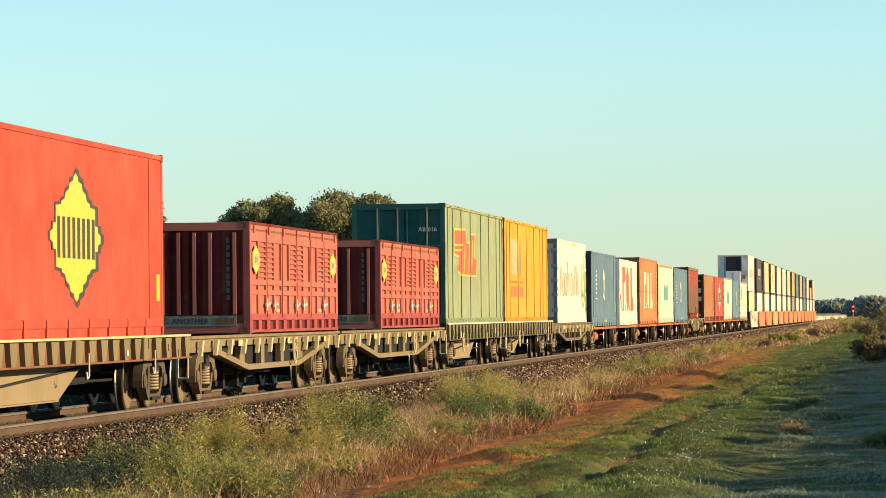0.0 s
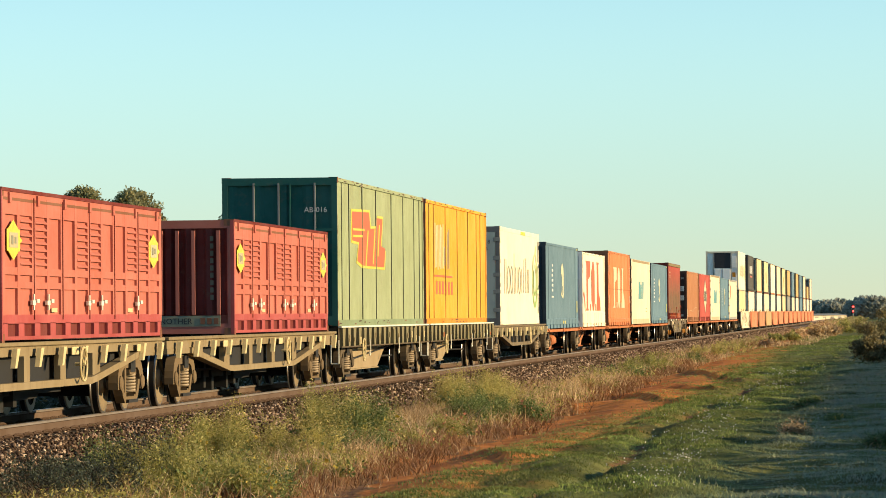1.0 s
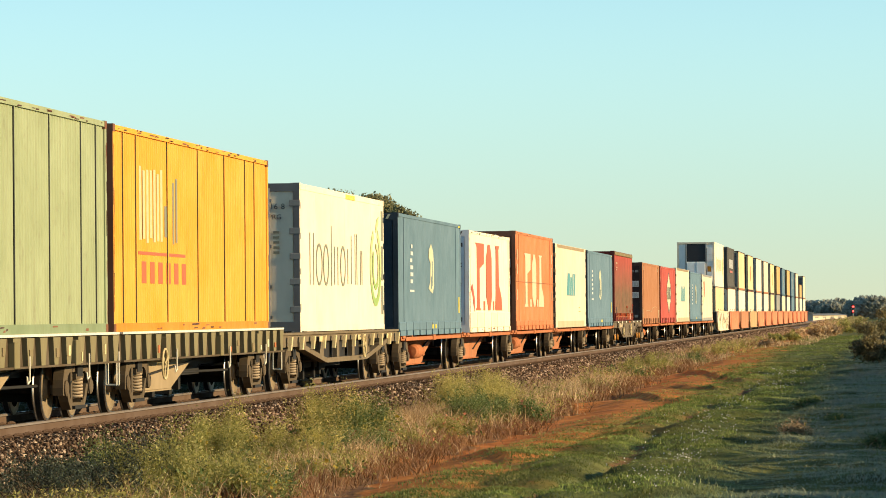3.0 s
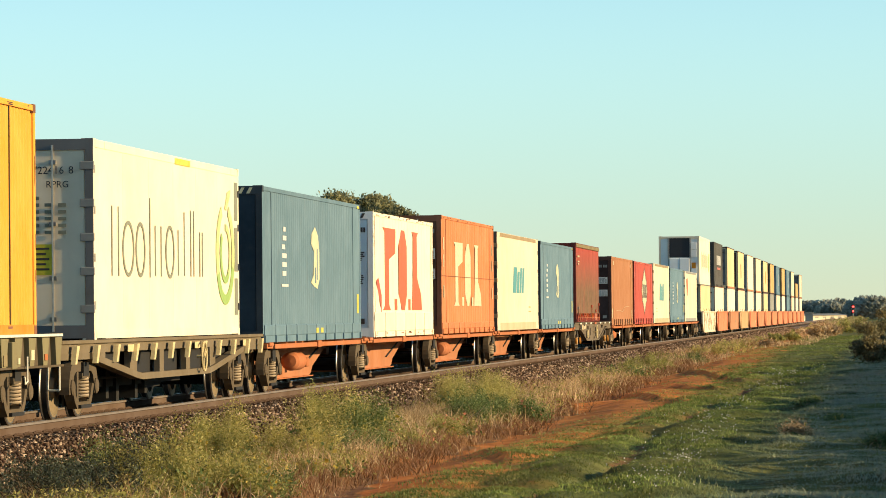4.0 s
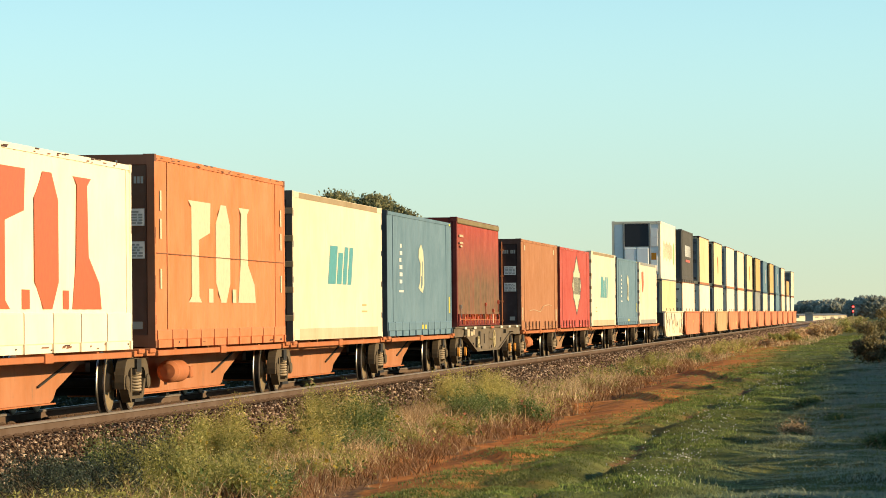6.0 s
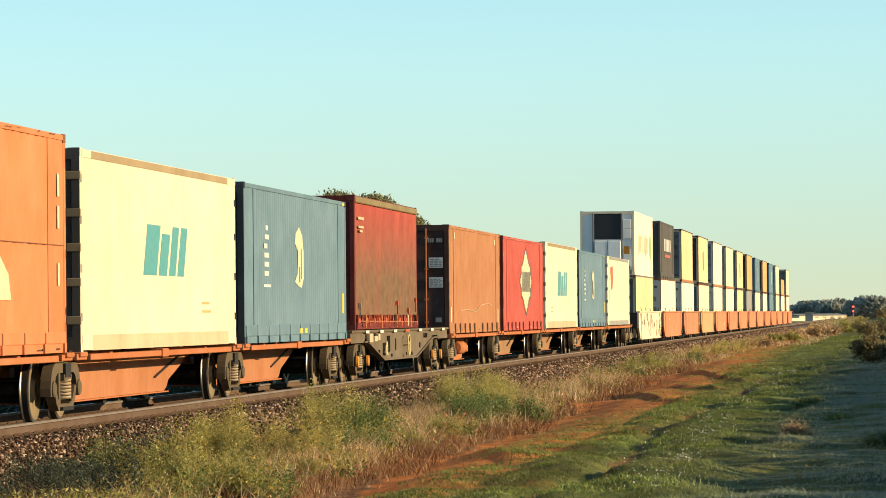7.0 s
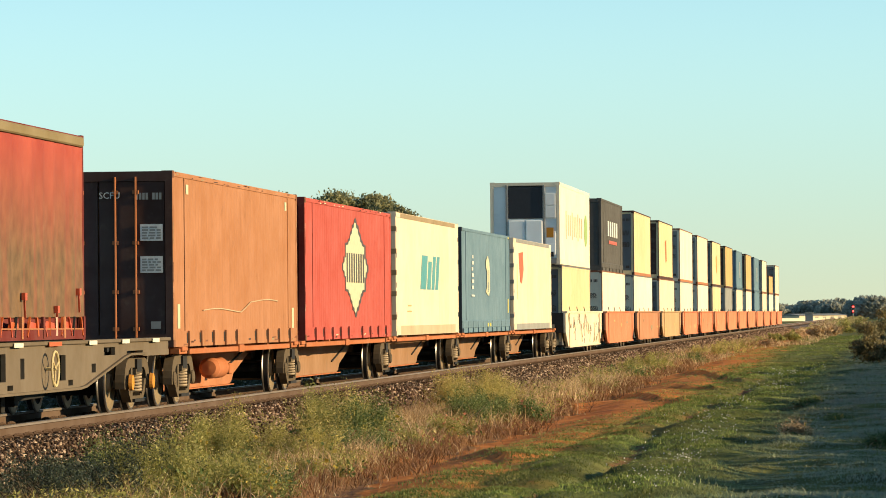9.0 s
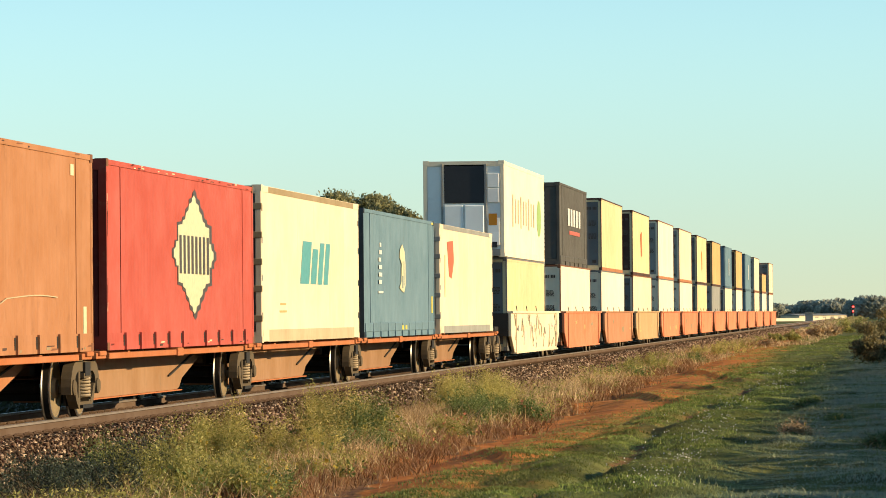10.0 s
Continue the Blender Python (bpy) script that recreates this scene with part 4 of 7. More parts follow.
def door_end(ob, L, W, H, mat, rods="steel"):
    """Closed doors with lock rods at the end that faces back along the line."""
    y = -L / 2
    for s in (-1, 1):
        a, b = sorted((s * 0.012, s * (W / 2 - 0.13)))
        d = part("door", Geo().box(a, b, y + 0.015, y + 0.055, 0.2, H - 0.17), mat, ob, bevel=0.008)
        for i in ((0.25, 0.56) if s > 0 else (0.44, 0.75)):
            xx = a + (b - a) * i
            g = Geo().bar((xx, y - 0.02, 0.12), (xx, y - 0.02, H - 0.1), 0.018, 6)
            for zz in (0.3, 0.9, 1.7, H - 0.35):
                g.box(xx - 0.05, xx + 0.05, y - 0.03, y + 0.02, zz - 0.03, zz + 0.03)
            part("lock_rod", g, rods, d)
    return ob


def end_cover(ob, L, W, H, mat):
    """Darker tone over the frame of the end that faces back along the line, mostly painted shade."""
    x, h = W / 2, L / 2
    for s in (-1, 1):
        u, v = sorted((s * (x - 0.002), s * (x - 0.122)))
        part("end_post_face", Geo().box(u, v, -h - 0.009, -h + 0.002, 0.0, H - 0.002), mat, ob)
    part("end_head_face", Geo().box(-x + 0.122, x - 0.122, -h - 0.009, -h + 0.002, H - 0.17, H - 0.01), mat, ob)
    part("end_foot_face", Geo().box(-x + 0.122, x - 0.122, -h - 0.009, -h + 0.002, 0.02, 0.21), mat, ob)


def plates(ob, L, W, H, mat="grey"):
    """Blocks of small unreadable print on the end, and a data plate low down."""
    y = -L / 2 - 0.006
    r = random.Random(int(L * 100))
    for x0, x1, z0, z1 in ((0.72, 1.03, H - 1.12, H - 0.90), (0.72, 1.03, H - 1.64, H - 1.42)):
        if mat == "grey":
            part("label_plate", Geo().box(x0 - 0.03, x1 + 0.03, y - 0.001, y + 0.02, z0 - 0.02, z1 + 0.03), "logowhite", ob, "pale label plate")
        for k in range(5):
            zz = z1 - (z1 - z0) * (k + 0.8) / 5
            a = x0
            while a < x1 - 0.05:
                b = min(x1, a + r.uniform(0.04, 0.13))
                part("print_bar", Geo().box(a, b, y - 0.004, y, zz, zz + (z1 - z0) / 8), mat, ob)
                a = b + 0.025
    for i in range(8):
        if i != 4:
            part("print_bar", Geo().box(0.62 + 0.055 * i, 0.66 + 0.055 * i, y - 0.004, y, H - 0.47, H - 0.36), mat, ob)
    part("data_plate", Geo().box(0.86, 1.02, y - 0.004, y, 0.3, 0.42), mat, ob)


def header_stripes(ob, L, W, H, mat, number=False):
    """Slanting warning stripes along the head of the end, and an upright column of unreadable print."""
    y = -L / 2 - 0.0095
    for i in range(14):
        a = -1.02 + 0.15 * i
        part("warning_stripe", Geo().prism([(a, H - 0.15), (a + 0.06, H - 0.15), (a + 0.12, H - 0.04), (a + 0.06, H - 0.04)], "y", y - 0.006, y), mat, ob)
    for i in range(12 if number else 0):
        part("print_bar", Geo().box(0.30, 0.37, -L / 2 - 0.02, -L / 2 + 0.016, 0.75 + 0.14 * i, 0.84 + 0.14 * i), "grey", ob)


def wording(ob, text, size, m, mat, label="painted lettering"):
    """Painted words, one part each, centred on the pose m."""
    made, reach = [], 0.0
    for word in text.split():
        cu = bpy.data.curves.new("lettering", "FONT")
        cu.body, cu.size, cu.extrude, cu.resolution_u = word, size, 0.002, 2
        tmp = bpy.data.objects.new("lettering", cu)
        me = bpy.data.meshes.new_from_object(tmp)
        bpy.data.objects.remove(tmp)
        me.materials.clear()
        me.materials.append(M[mat])
        made.append((me, reach))
        reach += max(v.co.x for v in me.vertices) + 0.42 * size
    for me, x in made:
        t = part("lettering", me, mat, ob, label)
        t.matrix_basis = m @ Matrix.Translation((x - reach / 2, 0, 0))


def decal(ob, name, polys, x, mat, label=""):
    for i, p in enumerate(polys):
        g = Geo().prism([(float(a), float(b)) for a, b in p], "x", x - 0.002, x + 0.004 + 0.0004 * i)
        ob_part = part(name, g, mat, ob, label)
    return ob_part


def oval(ob, name, y, z, w, h, t, x, mat, a0=0.0, a1=6.2832):
    """A thin ring or arc of stroke width t."""
    n = 28
    vs, fs = [], []
    for i in range(n + 1):
        a = a0 + (a1 - a0) * i / n
        for k in (0.5, -0.5):
            q = (y + (w / 2 + k * t) * math.cos(a), z + (h / 2 + k * t * 0.6) * math.sin(a))
            vs += [(x, *q), (x + 0.004, *q)]
    for i in range(n):
        o = 4 * i
        fs += [(o + 1, o + 5, o + 7, o + 3), (o, o + 2, o + 6, o + 4), (o, o + 4, o + 5, o + 1), (o + 2, o + 3, o + 7, o + 6)]
    return part(name, Geo().add(vs, fs), mat, ob)


def rect(y, z, w, h):
    return [(y - w / 2, z - h / 2), (y + w / 2, z - h / 2), (y + w / 2, z + h / 2), (y - w / 2, z + h / 2)]


def iso(label, y0, y1, z, H, mat, bays=8, ends=1.22, wave=0.28, depth=0.005, end="door", skirt=0.32, rods="steel", back=None, plain_skirt=False):
    """A steel container: waved sides between flat end bays, and a skirt of pressed pockets."""
    ob, L, W, H = container(label, y0, y1, z, H, mat)
    shell(ob, L, W, H, mat)
    h, x = L / 2, W / 2
    for s in (1, -1):
        xs = s * (x - 0.015)
        part("side_panel", corrugated(-h + ends, h - ends, skirt, H - 0.08, xs, s, wave, depth), mat, ob)
        for a, b in ((-h + 0.12, -h + ends - 0.05), (h - ends + 0.05, h - 0.12)):
            u, v = sorted((xs, xs - s * 0.03))
            part("end_bay", Geo().box(u, v, a, b, skirt, H - 0.08), mat, ob)
        for yy in (-h + ends, h - ends):
            u, v = sorted((s * (x - 0.06), s * (x - 0.004)))
            part("mid_post", Geo().box(u, v, yy - 0.03, yy + 0.02, skirt, H - 0.02), mat, ob)
        u, v = sorted((s * x, s * (x - 0.06)))
        part("bottom_rail", Geo().box(u, v, -h + 0.12, h - 0.12, 0.0, 0.12), mat, ob)
        if s > 0 and plain_skirt:
            part("skirt", Geo().box(x - 0.05, x - 0.002, -h + 0.12, h - 0.12, 0.12, skirt), mat, ob)
            gm = mesh_of("gusset", Geo().prism([(-0.05, 0.0), (0.05, 0.0), (0.05, skirt - 0.05), (-0.05, skirt)], "x", x - 0.004, x + 0.035), mat)
            sm = mesh_of("slot", Geo().box(x - 0.004, x + 0.004, -0.13, -0.05, 0.06, skirt - 0.03), "dark")
            for q in (0.10, 0.19, 0.28, 0.37, 0.46, 0.62, 0.72, 0.82, 0.92):
                for k, me in (("gusset", gm), ("slot", sm)):
                    part(k, me, mat, ob).location = (0, -h + q * L, 0)
        elif s > 0:
            wd = (L - 0.24) / bays
            me = mesh_of("skirt_pocket", Geo().prism([(0.0, 0.12), (0.012, 0.14), (0.012, skirt - 0.01), (0.0, skirt + 0.01), (-0.05, skirt), (-0.05, 0.12)], "y", -wd / 2 + 0.035, wd / 2 - 0.035), mat)
            for i in range(bays):
                q = part("skirt_pocket", me, mat, ob)
                q.location = (x, -h + 0.12 + (i + 0.5) * wd, 0)
            fm = mesh_of("foot", Geo().prism([(-0.07, 0.13), (0.07, 0.13), (0.02, 0.0), (-0.07, 0.0)], "x", x, x + 0.03), mat)
            for i in range(bays + 1):
                q = part("foot", fm, mat, ob)
                q.location = (0, -h + 0.2 + i * (L - 0.4) / bays, 0)
    part("front_wall", end_corrugated(-x + 0.12, x - 0.12, 0.2, H - 0.16, h - 0.05, 0.3, 0.03), mat, ob)
    # back recolours the doors, putting most ends' shade into the tone
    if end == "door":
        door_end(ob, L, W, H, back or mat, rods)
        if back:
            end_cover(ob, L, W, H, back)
    else:
        part("end_wall", end_corrugated(-x + 0.12, x - 0.12, 0.2, H - 0.16, -h + 0.02, 0.3, 0.045), mat, ob)
    return ob, L, W, H


def panel_van(label, y0, y1, z, H, mat, rail="grey", band=0.24, end="door", marks=True, top=0.13, back=None, cant=None):
    """A smooth-sided insulated container with framed top and bottom bands."""
    ob, L, W, H = container(label, y0, y1, z, H, mat)
    shell(ob, L, W, H, mat)
    h, x = L / 2, W / 2
    for s in (1, -1):
        u, v = sorted((s * (x - 0.005), s * (x - 0.05)))
        k = 6
        for i in range(k):
            a = -h + 0.13 + i * (L - 0.26) / k
            part("side_panel", Geo().box(u, v, a + 0.002, a + (L - 0.26) / k - 0.002, band, H - top), mat, ob)
        u, v = sorted((s * (x + 0.004), s * (x - 0.05)))
        part("top_band", Geo().box(u, v, -h + 0.9, h - 0.9, H - top, H - 0.02), cant or rail, ob)
        part("bottom_band", Geo().box(u, v, -h + 0.88, h - 0.88, 0.012, band), rail, ob)
        for yy in (-h + 0.5, h - 0.5):
            part("band_end", Geo().box(u, v, yy - 0.38, yy + 0.38, 0.02, band), mat, ob)
            part("cant_end", Geo().box(u, v, yy - 0.385, yy + 0.385, H - top, H - 0.02), mat, ob)
    part("front_wall", Geo().box(-x + 0.12, x - 0.12, h - 0.05, h - 0.02, 0.2, H - 0.16), mat, ob)
    if end == "door":
        door_end(ob, L, W, H, back or mat)
        for zz in (0.45, 1.0, 1.5, 2.0, H - 0.4):
            part("hinge", Geo().box(x - 0.20, x + 0.012, -h - 0.02, -h + 0.02, zz - 0.06, zz + 0.06), "cantrail" if back else "grey", ob, bevel=0.008)
    elif end == "plain":
        part("end_wall", Geo().box(-x + 0.12, x - 0.12, -h + 0.02, -h + 0.05, 0.2, H - 0.16), back or mat, ob)
    if marks:
        for yy in (-h + 0.07, h - 0.07):
            for zz in (0.5, 1.2, 1.9, 2.5):
                part("hinge_mark", Geo().box(x - 0.1, x + 0.008, yy - 0.05, yy + 0.05, zz - 0.06, zz + 0.06), "logoblack" if yy > 0 else "grey", ob)
    return ob, L, W, H


def edge_trim(ob, L, W, H, mat, foot=None):
    """Dark worn strips along the near corner, the top edge and the foot of a box."""
    x, h = W / 2, L / 2
    part("corner_strip", Geo().box(x - 0.02, x + 0.012, -h - 0.012, -h + 0.11, 0.02, H - 0.02), mat, ob)
    part("corner_strip", Geo().box(x - 0.02, x + 0.012, h - 0.09, h + 0.004, 0.02, H - 0.02), mat, ob)
    part("top_strip", Geo().box(x - 0.02, x + 0.014, -h + 0.11, h - 0.09, H - 0.055, H - 0.004), mat, ob)
    part("top_strip", Geo().box(-x, x - 0.02, -h - 0.014, -h + 0.02, H - 0.075, H - 0.004), mat, ob)
    part("foot_strip", Geo().box(x - 0.02, x + 0.016, -h + 0.11, h - 0.09, 0.0, 0.13), foot or mat, ob)
    for yy in (-h + 0.05, h - 0.04):
        for zz in (0.0, H - 0.12):
            part("corner_fitting", Geo().box(x - 0.1, x + 0.022, yy - 0.07, yy + 0.07, zz, zz + 0.12), mat, ob, bevel=0.01)


def emblem(ob, y, z, w, h, x, fill="logoyellow", edge="logodark"):
    """A stepped diamond-shaped badge with a row of dark bars across it."""
    half = [(0.0, 1.0), (0.08, 0.95), (0.10, 0.88), (0.24, 0.84), (0.27, 0.74), (0.40, 0.68), (0.44, 0.58), (0.55, 0.55), (0.58, 0.49), (0.78, 0.47), (0.78, 0.20), (0.88, 0.20), (0.90, 0.10), (1.0, 0.06), (1.0, 0.0)]
    pts = half + [(a, -b) for a, b in half[-2::-1]] + [(-a, -b) for a, b in half[1:]] + [(-a, b) for a, b in half[-2:0:-1]]
    f = [(y + a * w / 2 * 0.94, z + b * h / 2 * 0.91) for a, b in pts]
    e = [(y + a * w / 2 * 1.05 + 0.10, z + b * h / 2) for a, b in pts]
    decal(ob, "emblem_edge", [e], x, edge)
    decal(ob, "emblem", [f], x + 0.003, fill, "stepped diamond badge")
    bars = [rect(y + w * (-0.32 + 0.092 * i), z - 0.01, w * 0.05, h * 0.29) for i in range(8)]
    decal(ob, "emblem_bar", bars, x + 0.006, edge)


def slab_letters(ob, y, z, w, h, x, mat):
    """Three tall weathered block shapes with feet and stops between them."""
    k = [0]

    def put(p):
        k[0] += 1
        decal(ob, "block_marking", [[(y + a * w, z + b * h) for a, b in p]], x + 0.0004 * k[0], mat)

    # a post with a block at its head, a solid lozenge, a post on a broad foot, and square stops
    put([(-0.47, -0.5), (-0.30, -0.5), (-0.335, -0.44), (-0.335, 0.12), (-0.19, 0.2), (-0.18, 0.5), (-0.47, 0.5), (-0.43, 0.44), (-0.43, -0.44)])
    put([(-0.04, -0.5), (0.03, -0.5), (0.085, -0.3), (0.085, 0.3), (0.03, 0.5), (-0.04, 0.5), (-0.11, 0.3), (-0.11, -0.3)])
    put([(-0.21, -0.5), (-0.15, -0.5), (-0.15, -0.36), (-0.21, -0.36)])
    put([(0.12, -0.5), (0.17, -0.5), (0.17, -0.36), (0.12, -0.36)])
    put([(0.20, -0.5), (0.46, -0.5), (0.44, -0.30), (0.345, -0.1), (0.335, 0.44), (0.37, 0.5), (0.21, 0.5), (0.245, 0.44), (0.235, -0.1)])


def slant_mark(ob, y, z, w, h, x, mat, rim=None, line="logocream"):
    """A plain slanting slab with thin dividing lines."""
    p = [(-0.5, 0.46), (0.0, 0.5), (0.04, 0.2), (0.2, 0.22), (0.24, 0.42), (0.42, 0.42), (0.36, -0.1), (0.5, -0.14), (0.46, -0.5), (-0.2, -0.5), (-0.36, -0.42), (-0.3, -0.08), (-0.5, -0.06)]
    if rim:
        decal(ob, "marking_rim", [[(y + a * w + math.copysign(0.13, a), z + b * h + math.copysign(0.055, b)) for a, b in p]], x, rim)
    decal(ob, "marking", [[(y + a * w, z + b * h) for a, b in p]], x + 0.002, mat)
    bars = [[(y + a * w, z + b * h) for a, b in q] for q in (
        ((-0.12, -0.5), (-0.09, -0.5), (-0.02, 0.16), (-0.05, 0.16)), ((0.10, -0.46), (0.13, -0.46), (0.19, 0.2), (0.16, 0.2)), ((0.25, -0.3), (0.28, -0.3), (0.33, 0.3), (0.30, 0.3)),
        ((-0.48, 0.12), (-0.14, 0.14), (-0.14, 0.18), (-0.48, 0.16)), ((-0.48, 0.0), (-0.2, 0.02), (-0.2, 0.06), (-0.48, 0.04)))]
    for i, q in enumerate(bars):
        decal(ob, "marking_line", [q], x + 0.004 + 0.0002 * i, rim or line)


def slant_bars(ob, y, z, w, h, x, mat):
    """Four plain slanting slabs, the first broader than the rest."""
    for a, b, lo, hi in ((-0.55, -0.20, -0.5, 0.5), (-0.14, 0.08, -0.5, 0.34), (0.14, 0.32, -0.5, 0.5), (0.38, 0.56, -0.5, 0.5)):
        decal(ob, "marking_slab", [[(y + (q + 0.12 * v) * w, z + v * h) for q, v in ((a, lo), (b, lo), (b, hi), (a, hi))]], x, mat)


def bird_mark(ob, y, z, h, x):
    """A tall pale swooping mark with small upright print beside it."""
    p = [(0.0, 0.5), (0.35, 0.36), (0.5, 0.1), (0.5, -0.34), (0.25, -0.5), (-0.15, -0.46), (-0.5, -0.4), (-0.2, -0.28), (-0.12, 0.1), (-0.45, 0.22), (-0.4, 0.38)]
    decal(ob, "crest", [[(y + a * 1.25, z + b * h) for a, b in p]], x, "logocream", "tall pale crest")
    decal(ob, "crest_line", [rect(y + 0.28, z - 0.1 * h, 0.09, 0.5 * h), rect(y + 0.02, z - 0.28 * h, 0.16, 0.25 * h)], x + 0.005, "blue")
    r = random.Random(5)
    for i in range(6):
        decal(ob, "print_bar", [rect(y - 4.4 + r.uniform(-0.08, 0.08), z - 0.35 + i * 0.17, r.uniform(0.25, 0.6), 0.09)], x, "logowhite")
    decal(ob, "print_bar", [rect(y - 4.3, z - 0.58, 0.9, 0.05)], x, "logowhite")


def yellow_tabs(ob, L, H, x):
    decal(ob, "tab", [rect(L / 2 - 0.45, 0.75, 0.28, 0.42)], x, "logoyellow")
    decal(ob, "tab", [rect(L / 2 - 0.40, H - 0.07, 0.34, 0.05)], x + 0.013, "logoyellow")
    decal(ob, "tab", [rect(0.1, 0.2, 0.35, 0.1), rect(0.8, 0.2, 0.35, 0.1)], x + 0.025, "logoyellow")


def red_box_sides(ob, L, W, H, mat):
    """Side doors of a louvred red box: recessed panels, louvres, latches and a pierced foot."""
    h, x = L / 2, W / 2
    xs = x - 0.035
    part("side_back", Geo().box(xs - 0.03, xs, -h + 0.1, h - 0.1, 0.30, H - 0.08), mat, ob)
    part("far_side", corrugated(-h + 0.12, h - 0.12, 0.1, H - 0.08, -x + 0.02, -1, 0.3, 0.03), mat, ob)
    # frame members stand proud of the panels
    for a, b in ((0.25, 0.37), (0.72, 0.81), (0.90, 1.0), (1.70, H - 0.09)):
        part("frame_rail", Geo().box(xs, x, -h + 0.1, h - 0.1, a, b), mat if a > 0.3 else "crimson", ob)
    n = 12
    bw = (L - 0.24) / n
    for i in range(n + 1):
        yy = -h + 0.12 + i * bw
        ww = 0.09 if i % 2 else 0.12
        part("frame_post", Geo().box(xs, x + 0.002, yy - ww, yy + ww, 0.36, H - 0.1), mat, ob)
        if i % 2 == 0 and 0 < i < n:
            part("door_seam", Geo().box(x - 0.01, x + 0.012, yy - 0.02, yy + 0.02, 0.3, H - 0.1), "darkred", ob)
    lv = mesh_of("louvre", Geo().prism([(xs, 0.0), (x + 0.005, -0.04), (x + 0.005, -0.06), (xs, -0.03)], "y", -bw / 2 + 0.10, bw / 2 - 0.10), mat)
    for i in (1, 2, 5, 6, 9, 10):
        for k in range(7):
            q = part("louvre", lv, mat, ob)
            q.location = (0, -h + 0.12 + (i + 0.5) * bw, 1.10 + 0.095 * k)
    lt = mesh_of("latch", Geo().box(x, x + 0.035, -0.10, 0.10, -0.03, 0.03).bar((x + 0.025, 0.0, -0.10), (x + 0.025, 0.0, 0.12), 0.016, 5).box(x, x + 0.05, 0.12, 0.30, 0.0, 0.05), "deckwhite")
    for i in (2, 3, 6, 7, 10):
        q = part("latch", lt, "deckwhite", ob)
        q.location = (0, -h + 0.12 + i * bw - 0.14, 0.53)
    # the recess behind the foot posts has its shade painted in
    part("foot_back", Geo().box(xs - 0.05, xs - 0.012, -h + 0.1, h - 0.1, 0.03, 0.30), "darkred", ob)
    part("foot_rail", Geo().box(xs, x, -h + 0.1, h - 0.1, 0.03, 0.08), "crimson", ob)
    part("top_strip", Geo().box(x - 0.02, x + 0.012, -h + 0.02, h - 0.02, H - 0.05, H - 0.002), "darkred", ob, "dark worn top edge")
    # brown strip stands in for the shadow under the top edge
    part("shadow_strip", Geo().box(x - 0.004, x + 0.003, -h + 0.14, h - 0.14, H - 0.165, H - 0.125), "umber", ob, "brown band painted in for the shadow below the top edge")
    for i in range(7):
        part("hinge", Geo().box(x - 0.002, x + 0.03, -h + 0.5 + i * (L - 1.0) / 6 - 0.07, -h + 0.5 + i * (L - 1.0) / 6 + 0.07, H - 0.20, H - 0.06), mat, ob)
    part("near_strip", Geo().box(x - 0.06, x + 0.006, -h - 0.008, -h + 0.06, 0.02, H - 0.02), "crimson", ob)
    fp = mesh_of("foot_post", Geo().box(xs - 0.01, x, -0.19, 0.19, 0.08, 0.26), "crimson")
    for i in range(12):
        q = part("foot_post", fp, mat, ob)
        q.location = (0, -h + 0.2 + i * (L - 0.4) / 11, 0)
    for yy in (-h + 1.1, 0.35 * L - 3.4):
        part("tally_plate", Geo().box(x, x + 0.008, yy + 2.2, yy + 2.6, 0.40, 0.46), "bracket", ob)
    for yy in (-h + 0.75, h - 0.75):
        p = [(0, 0.5), (0.34, 0.27), (0.42, 0.27), (0.42, 0.08), (0.58, 0), (0.42, -0.08), (0.42, -0.27), (0.34, -0.27), (0, -0.5), (-0.34, -0.27), (-0.42, -0.27), (-0.42, 0.27), (-0.34, 0.27)]
        decal(ob, "badge", [[(yy + a * 1.0, 1.36 + b * 0.54) for a, b in p]], x + 0.004, "logoyellow", "yellow diamond badge")
        decal(ob, "badge_block", [rect(yy, 1.36, 0.56, 0.20)], x + 0.009, "footband")
        decal(ob, "badge_bar", [rect(yy - 0.1, 1.36, 0.12, 0.12), rect(yy + 0.1, 1.36, 0.1, 0.09)], x + 0.0135, "logogrey")


